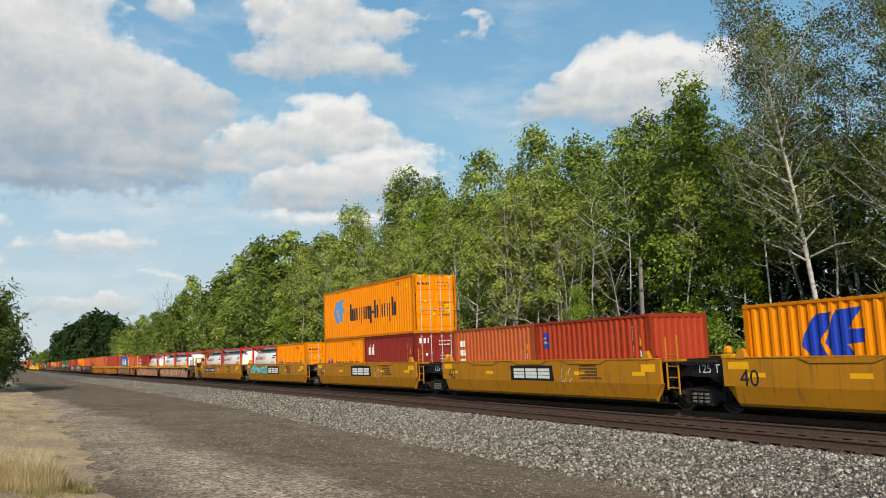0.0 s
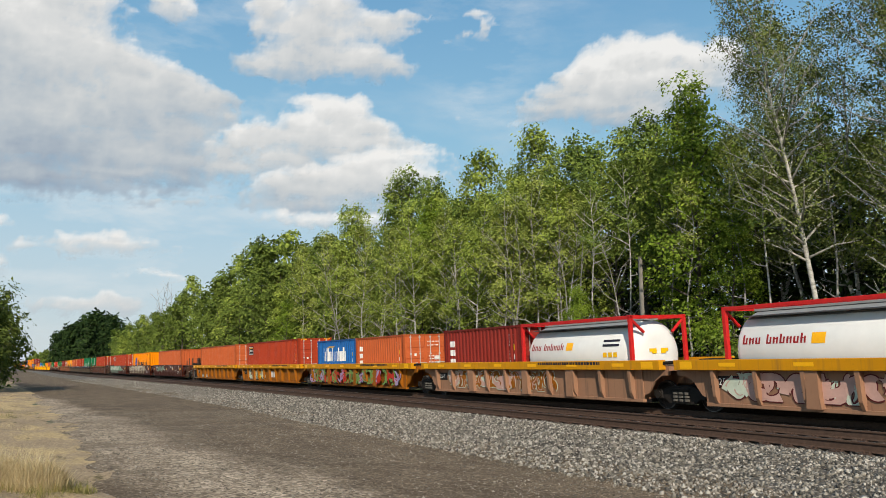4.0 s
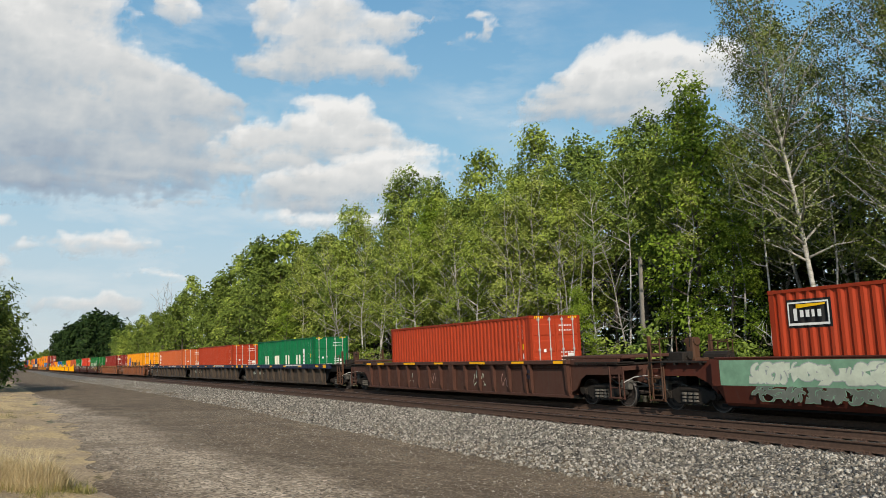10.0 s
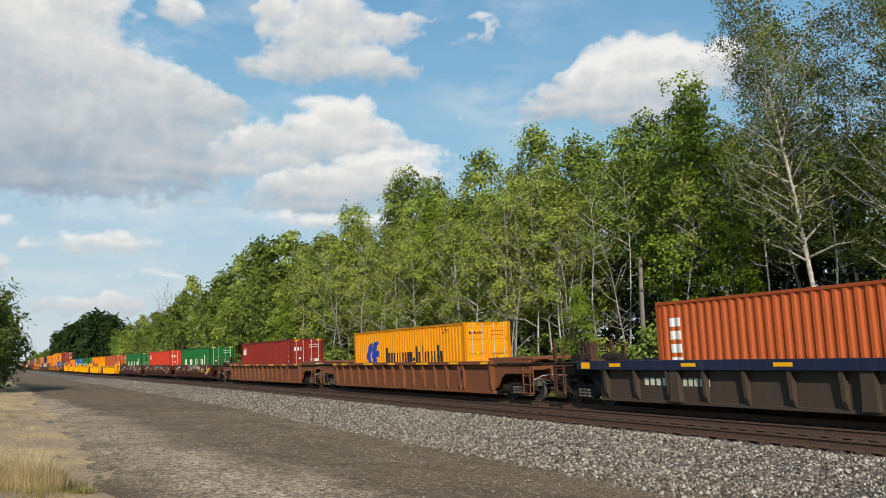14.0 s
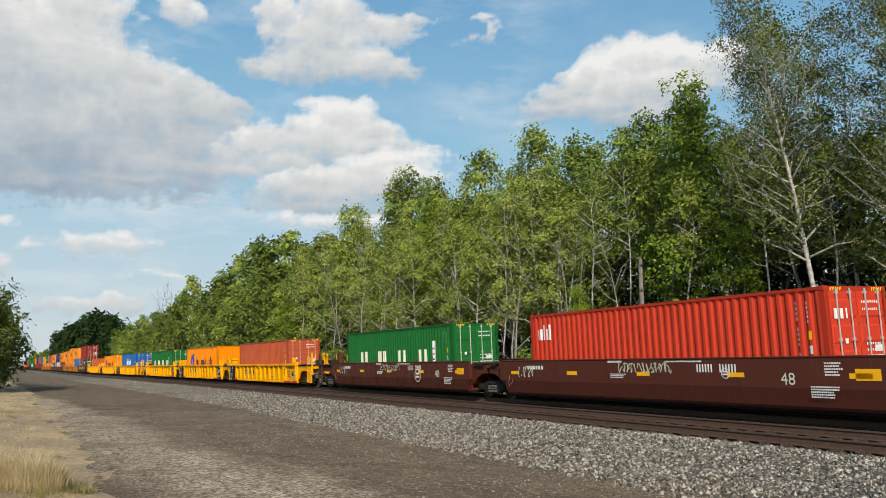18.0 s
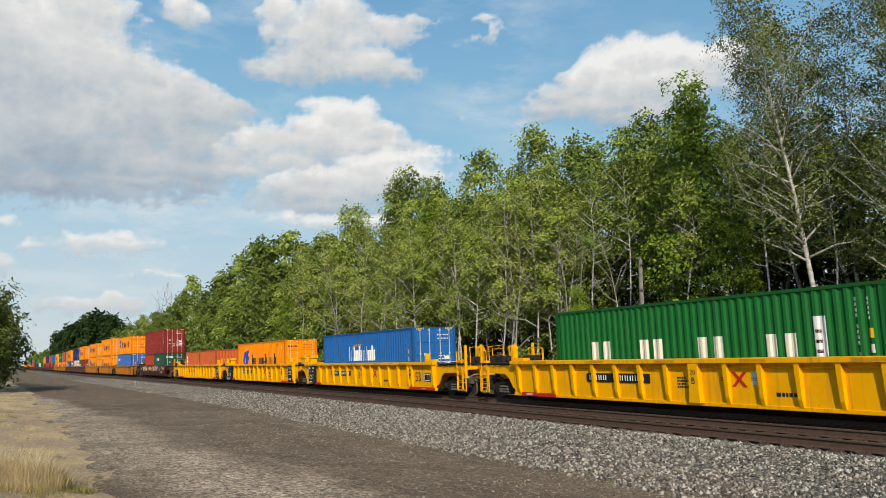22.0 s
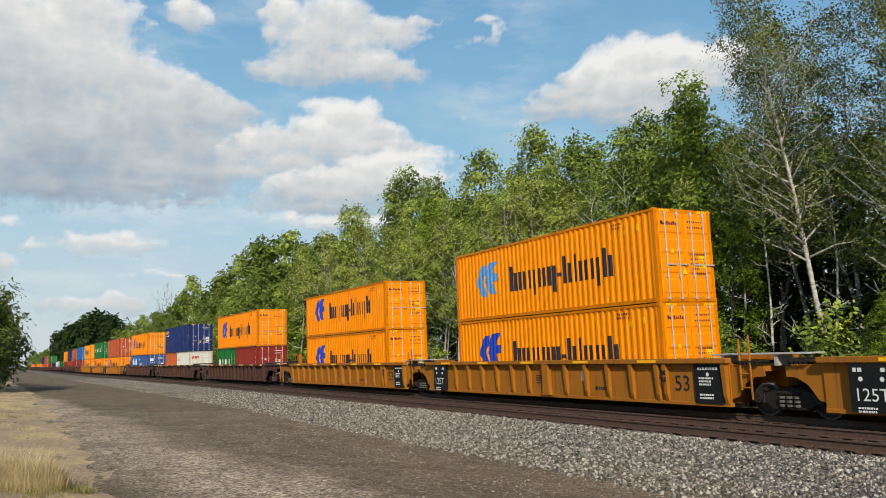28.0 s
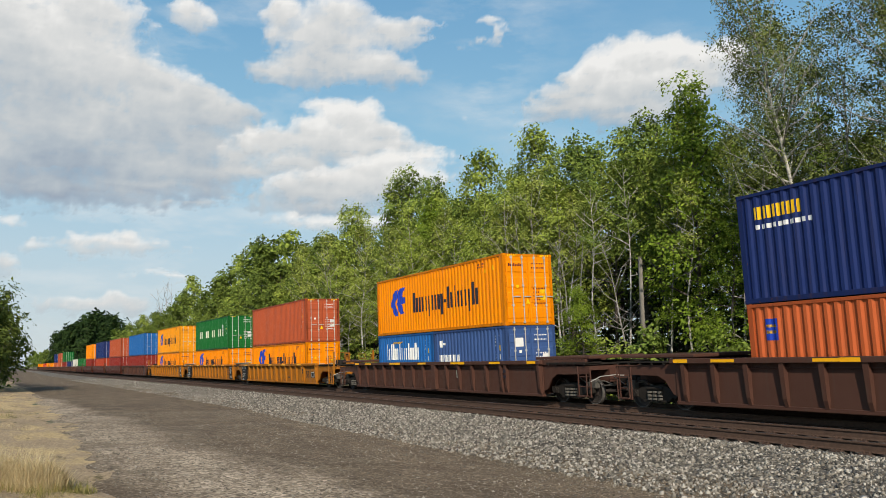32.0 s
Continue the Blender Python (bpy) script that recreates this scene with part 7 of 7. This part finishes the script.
def lattice(x, y, seed):
    """Smooth value noise in the plane."""
    rng = np.random.default_rng(seed)
    tab = rng.random((256, 256))
    i, j = np.floor(x).astype(int), np.floor(y).astype(int)
    u, v = x - i, y - j
    u, v = u * u * (3 - 2 * u), v * v * (3 - 2 * v)
    g = lambda a, b: tab[(i + a) % 256, (j + b) % 256]
    return (g(0, 0) * (1 - u) + g(1, 0) * u) * (1 - v) + (g(0, 1) * (1 - u) + g(1, 1) * u) * v


def billow(x, y, seed, octaves=5, rough=0.55):
    """Rounded heaps, from 0 to about 1."""
    total, amp, norm = np.zeros(x.shape), 1.0, 0.0
    for o in range(octaves):
        total += amp * (1 - abs(2 * lattice(x * 2 ** o + 17 * o, y * 2 ** o, seed + o) - 1))
        norm += amp
        amp *= rough
    return total / norm


def cloud(name, puffs, label, soft=0.0, thin=1.0, dist=FAR, res=0.17, bright=0.12, grey=0.5):
    """A distant cloud heaped up from puffs: bearing, height, half width, half height, in degrees. grey: how dark its base is."""
    a0 = min(p[0] - p[2] for p in puffs) - 1.5
    a1 = max(p[0] + p[2] for p in puffs) + 1.5
    e0 = min(p[1] - p[3] for p in puffs) - 1.2
    e1 = max(p[1] + p[3] for p in puffs) + 1.0
    na, ne = int((a1 - a0) / res) + 2, int((e1 - e0) / res) + 2
    A, E = np.meshgrid(np.linspace(a0, a1, na), np.linspace(e0, e1, ne))
    seed = 100 + 7 * len(puffs)
    heap = billow(A * .55, E * .8, seed)
    fine = billow(A * 1.6, E * 2.1, seed + 40, 4)
    A2, E2 = A + (lattice(A * .8, E * .8, seed + 5) - .5) * .7, E + (lattice(A * .8 + 9, E * .8, seed + 6) - .5) * .5
    body, glow, heft = np.full(A.shape, -9.0), np.zeros(A.shape), np.zeros(A.shape) + 1e-9
    for a, e, ra, re in puffs:
        de = (E2 - e) / re
        q = 1 - np.sqrt(((A2 - a) / ra) ** 2 + de ** 2)
        d = q * min(re, 1.3) * np.where(de < 0, .55, 1.0)
        body = np.maximum(body, d) + .12 * np.exp(-12 * (body - d) ** 2)
        w = np.exp(np.clip(6 * q, -30, 6))
        glow += w * np.clip(.5 + .5 * de, 0, 1)
        heft += w
    glow /= heft
    eb, et = min(p[1] - p[3] for p in puffs), max(p[1] + p[3] for p in puffs)
    up = np.clip((E - eb) / (et - eb), 0, 1)
    body = np.clip(body + (heap - .55) * .55 + (fine - .55) * .3, -.8, 1.2) * thin - soft
    edge = np.clip(.5 - body, 0, .5)
    lit = np.clip(.86 - grey + grey * up ** .9 + (glow - .5) * .5 + (heap - .55) * .32 + (fine - .55) * .1 + edge * .5 * up + bright - .1, 0, 1)
    ar, er = np.radians(A), np.radians(E)
    v = np.stack([np.sin(ar) * np.cos(er), np.cos(ar) * np.cos(er), np.sin(er)], -1).reshape(-1, 3) * dist
    i = np.arange(na * ne).reshape(ne, na)
    f = np.stack([i[:-1, :-1], i[:-1, 1:], i[1:, 1:], i[1:, :-1]], -1).reshape(-1, 4)
    me = raw(name, v, f, CLOUD, thing=False)
    for nm, val in (("body", body), ("lit", lit)):
        at = me.attributes.new(nm, "FLOAT", "POINT")
        at.data.foreach_set("value", val.ravel().astype(np.float32))
    ob = new(name, me)
    ob.visible_shadow = False
    tagged(ob, label, "cloud", kind="structure")
    return ob


def cirrus_mat():
    k = Mat("cirrus_glow", 1.0)
    v = k.coords()
    n = k.noise(v, 0.0026, 8, 0.62, (1.0, 1.0, 3.2))
    n2 = k.noise(v, 0.0011, 3, 0.5)
    a1 = k.ramp(n, [(0.46, (0, 0, 0, 1)), (0.74, (.75, .75, .75, 1))])
    a2 = k.ramp(n2, [(0.4, (0, 0, 0, 1)), (0.62, (1, 1, 1, 1))])
    at = k.node("ShaderNodeAttribute")
    at.attribute_name = "body"
    al = k.mix(1.0, k.mix(1.0, a1, a2, "MULTIPLY"), at.outputs["Color"], "MULTIPLY")
    em = k.node("ShaderNodeEmission", Strength=1.0)
    em.inputs[0].default_value = (.74, .79, .82, 1)
    tr = k.node("ShaderNodeBsdfTransparent")
    mx = k.t.nodes.new("ShaderNodeMixShader")
    k.link(al, mx.inputs[0])
    k.link(tr.outputs[0], mx.inputs[1])
    k.link(em.outputs[0], mx.inputs[2])
    k.link(mx.outputs[0], k.t.nodes["Material Output"].inputs[0])
    return k.m


def haze_mat():
    k = Mat("sky_haze_glow", 1.0)
    at = k.node("ShaderNodeAttribute")
    at.attribute_name = "body"
    lit = k.node("ShaderNodeAttribute")
    lit.attribute_name = "lit"
    col = k.ramp(lit.outputs["Fac"], [(0.0, (.54, .62, .67, 1)), (0.25, (.45, .6, .7, 1)), (0.55, (.27, .52, .7, 1)), (1.0, (.13, .38, .66, 1))])
    em = k.node("ShaderNodeEmission", Strength=1.06)
    k.link(col, em.inputs[0])
    tr = k.node("ShaderNodeBsdfTransparent")
    mx = k.t.nodes.new("ShaderNodeMixShader")
    k.link(at.outputs["Fac"], mx.inputs[0])
    k.link(tr.outputs[0], mx.inputs[1])
    k.link(em.outputs[0], mx.inputs[2])
    k.link(mx.outputs[0], k.t.nodes["Material Output"].inputs[0])
    return k.m


def haze():
    """Hazy summer air painted on a glowing shell all round, thickest near the horizon."""
    A, E = np.meshgrid(np.linspace(-180, 180, 121), np.linspace(-2, 55, 58))
    body = np.interp(E, [-2, 6, 18, 34, 55], [.92, .9, .8, .6, 0.0])
    ar, er = np.radians(A), np.radians(E)
    v = np.stack([np.sin(ar) * np.cos(er), np.cos(ar) * np.cos(er), np.sin(er)], -1).reshape(-1, 3) * 2900.0
    i = np.arange(A.size).reshape(A.shape)
    f = np.stack([i[:-1, :-1], i[:-1, 1:], i[1:, 1:], i[1:, :-1]], -1).reshape(-1, 4)
    me = raw("backdrop", v, f, haze_mat(), thing=False)
    for nm, val in (("body", body), ("lit", np.clip(E / 30, 0, 1))):
        at = me.attributes.new(nm, "FLOAT", "POINT")
        at.data.foreach_set("value", val.ravel().astype(np.float32))
    ob = new("backdrop", me)
    ob.visible_shadow = False
    tagged(ob, "pale blue hazy summer sky", "sky", kind="structure")


def cirrus():
    """Thin torn high cloud over the whole view."""
    A, E = np.meshgrid(np.linspace(-45, 45, 61), np.linspace(1, 40, 27))
    body = np.interp(E, [1, 8, 30, 40], [.5, .9, .8, 0]) * np.interp(abs(A), [0, 38, 45], [1, 1, 0])
    ar, er = np.radians(A), np.radians(E)
    v = np.stack([np.sin(ar) * np.cos(er), np.cos(ar) * np.cos(er), np.sin(er)], -1).reshape(-1, 3) * 2750.0
    i = np.arange(A.size).reshape(A.shape)
    f = np.stack([i[:-1, :-1], i[:-1, 1:], i[1:, 1:], i[1:, :-1]], -1).reshape(-1, 4)
    me = raw("cirrus", v, f, cirrus_mat(), thing=False)
    at = me.attributes.new("body", "FLOAT", "POINT")
    at.data.foreach_set("value", body.ravel().astype(np.float32))
    ob = new("cirrus", me)
    ob.visible_shadow = False
    return tagged(ob, "thin torn veil of white cirrus cloud", "cloud", kind="structure")


haze()
CLOUDS = [
    (cirrus(), .6, 0),
    (cloud("cloud_bank", [(-32.6, 21.8, 8.3, 4.3), (-29.4, 20.3, 5.9, 4.3), (-26.9, 24.3, 3.5, 1.8), (-24.4, 20.7, 2.3, 1.5), (-22.3, 20.4, 1.9, 1.1), (-19.8, 19.6, 1.7, 1.4), (-18.7, 18.2, 2.5, 1.8), (-16.7, 18.6, 1.7, 1.2), (-15.5, 18.8, 0.9, 0.4), (-21.6, 17.7, 4.3, 3.4), (-19.4, 16.1, 2.4, 2.0), (-27.7, 16.1, 7.3, 3.9), (-31.6, 13.9, 6.8, 2.6), (-23.3, 14.2, 6.2, 1.5), (-19.5, 14.2, 2.8, 1.1), (-16.0, 17.6, 1.1, 0.6), (-28.8, 12.3, 7.1, 0.9), (-22.5, 13.1, 5.4, 0.6)],
           "large grey-white cumulus cloud bank", dist=2500, bright=.06, grey=.72), 1.7, -0.9),
    (cloud("cloud_wisp", [(-20.4, 25.1, 1.8, 1.3), (-19.2, 24.8, 0.7, 0.6), (-21.5, 25.1, 0.9, 0.6)],
           "small torn white cloud", soft=.2, bright=.1, grey=.3), 1.6, -0.6),
    (cloud("cloud_high", [(-9.9, 24.0, 3.7, 2.3), (-8.7, 26.0, 2.6, 1.3), (-13.2, 25.6, 1.6, 1.3), (-14.0, 24.0, 0.7, 0.8), (-13.7, 21.7, 2.4, 0.8), (-9.9, 22.2, 3.9, 1.2), (-4.7, 24.7, 3.1, 1.1), (-2.2, 25.5, 1.7, 0.6), (-6.4, 22.4, 3.2, 1.2), (-3.6, 22.1, 1.6, 0.8)],
           "ragged white cloud high in the blue sky", soft=.02, bright=.02, grey=.3), 1.2, -0.5),
    (cloud("cloud_shred", [(3.0, 25.8, 1.3, 0.7), (3.9, 24.8, 0.6, 0.8), (2.3, 24.1, 1.3, 0.6), (0.5, 23.6, 1.2, 0.5)],
           "torn shred of white cloud", soft=.26, bright=.05, grey=.3), 1.2, -0.5),
    (cloud("cloud_middle", [(-16.3, 15.1, 1.6, 1.3), (-14.8, 16.3, 2.1, 1.3), (-15.5, 14.2, 2.4, 0.9), (-13.1, 16.8, 2.1, 1.1), (-10.6, 17.6, 2.1, 1.2), (-8.5, 18.9, 2.2, 1.2), (-9.7, 16.6, 4.3, 2.0), (-6.8, 18.6, 2.0, 1.3), (-5.4, 17.4, 2.6, 1.2), (-6.3, 16.3, 3.1, 0.9), (-12.2, 14.9, 3.8, 0.9), (-4.1, 16.7, 1.9, 0.6), (-10.2, 19.6, 0.9, 0.5)],
           "heaped white cumulus cloud over the tree tops", dist=2450, bright=.16, grey=.5), 1.0, -0.3),
    (cloud("cloud_lower", [(-12.2, 13.3, 2.0, 1.1), (-9.7, 13.7, 2.6, 0.9), (-7.5, 13.9, 2.6, 1.3), (-5.8, 14.9, 2.4, 1.0), (-4.1, 15.5, 2.0, 0.9), (-1.9, 15.8, 1.9, 0.6), (-0.4, 16.1, 0.7, 0.3), (-4.1, 13.9, 4.8, 1.7), (-9.6, 12.7, 4.7, 1.0), (-9.2, 11.8, 3.8, 0.6)],
           "pale cumulus cloud with a flat grey base", dist=2430, bright=.26, grey=.8), 0.8, -0.2),
    (cloud("cloud_pad", [(-11.9, 10.9, 1.3, 0.6), (-9.2, 10.8, 3.0, 0.5), (-6.2, 10.8, 2.6, 0.6)],
           "low white cloud behind the tree tops", soft=.05, bright=.2, grey=.3), 0.8, -0.2),
    (cloud("cloud_bright", [(14.0, 22.3, 2.4, 1.8), (12.1, 21.6, 2.2, 1.5), (10.3, 20.8, 1.8, 1.1), (15.9, 22.3, 2.1, 1.3), (17.4, 22.3, 1.7, 1.3), (19.2, 21.7, 1.6, 1.3), (20.9, 21.6, 1.6, 1.2), (8.6, 20.0, 1.7, 0.8), (13.7, 20.2, 4.6, 1.7), (17.9, 19.8, 3.7, 2.2), (11.6, 19.1, 4.4, 1.1), (14.7, 18.1, 3.5, 1.0), (7.5, 19.1, 1.3, 0.4)],
           "bright white cumulus cloud behind the tall trees", bright=.34, grey=.9), 0.5, -0.05),
    (cloud("cloud_small", [(-24.9, 8.5, 2.2, 0.7), (-23.5, 9.1, 0.9, 0.6), (-22.2, 8.6, 1.9, 0.4), (-27.4, 7.9, 1.4, 0.2), (-26.1, 8.7, 0.9, 0.4)],
           "small white flat cloud", soft=.02, bright=.25, grey=.4), 0.8, 0),
    (cloud("cloud_low", [(-24.5, 4.4, 3.4, 0.5), (-26.2, 4.1, 1.8, 0.4), (-22.9, 4.7, 1.6, 0.4), (-21.0, 6.5, 1.3, 0.3), (-19.8, 6.5, 0.8, 0.2)],
           "low white cloud near the horizon", soft=.08, bright=.15, grey=.4), 0.5, 0),
    (cloud("cloud_scrap", [(-30.2, 6.6, 0.6, 0.6), (-30.6, 6.8, 0.6, 0.5), (-30.5, 9.6, 0.5, 0.3)],
           "scrap of white cloud low in the sky", bright=.2, grey=.4), 0.8, 0),
    (cloud("cloud_grey", [(-19.3, 11.6, 2.5, 0.4), (-21.3, 11.5, 1.0, 0.4), (-16.9, 12.1, 0.9, 0.3)],
           "thin grey cloud streak", soft=.2, bright=-.25, grey=.5), 0.9, 0),
    (cloud("cloud_streak", [(2.9, 18.4, 2.2, 0.4), (5.3, 17.9, 1.7, 0.3)],
           "thin veil of high cloud", soft=.25, thin=.8, bright=.2, grey=.2), 0.6, 0),
]


# ---- what moves ----
def ride(S, z, t):
    """Pose of a thing S metres along the train, at t seconds."""
    s = S + 20.496 * (t - 28) - 0.0008 * ((t - 16) ** 2 - 144)
    x, y, th = line_at(s)
    return Matrix.Translation((float(x), float(y), 0)) @ Matrix.Rotation(float(th), 4, "Z") @ Matrix.Rotation(BANK, 4, "X") @ Matrix.Translation((0, 0, z))


def motions():
    for ob, S, z in MOVERS:
        walk(ob, [(t, ride(S, z, t)) for t in range(0, 33, 2)])
    # the wheels turn while they roll past
    for ob, S, dx in WHEELS:
        t0 = 28 - (S + 48) / 20.5
        if -4 < t0 < 32:
            rows = [(t0 + .5 * i, pose(dx, 0, .42, 0, 80 * i, 0)) for i in range(9) if 0 < t0 + .5 * i < 32]
            if rows:
                walk(ob, [(0, rows[0][1])] + rows + [(32, rows[-1][1])])
    for ob, right, down in CLOUDS:
        walk(ob, [(t, pose(0, 0, 0, down * (t - 13) / 32, 0, -right * (t - 13) / 32)) for t in (0, 16, 32)])


motions()
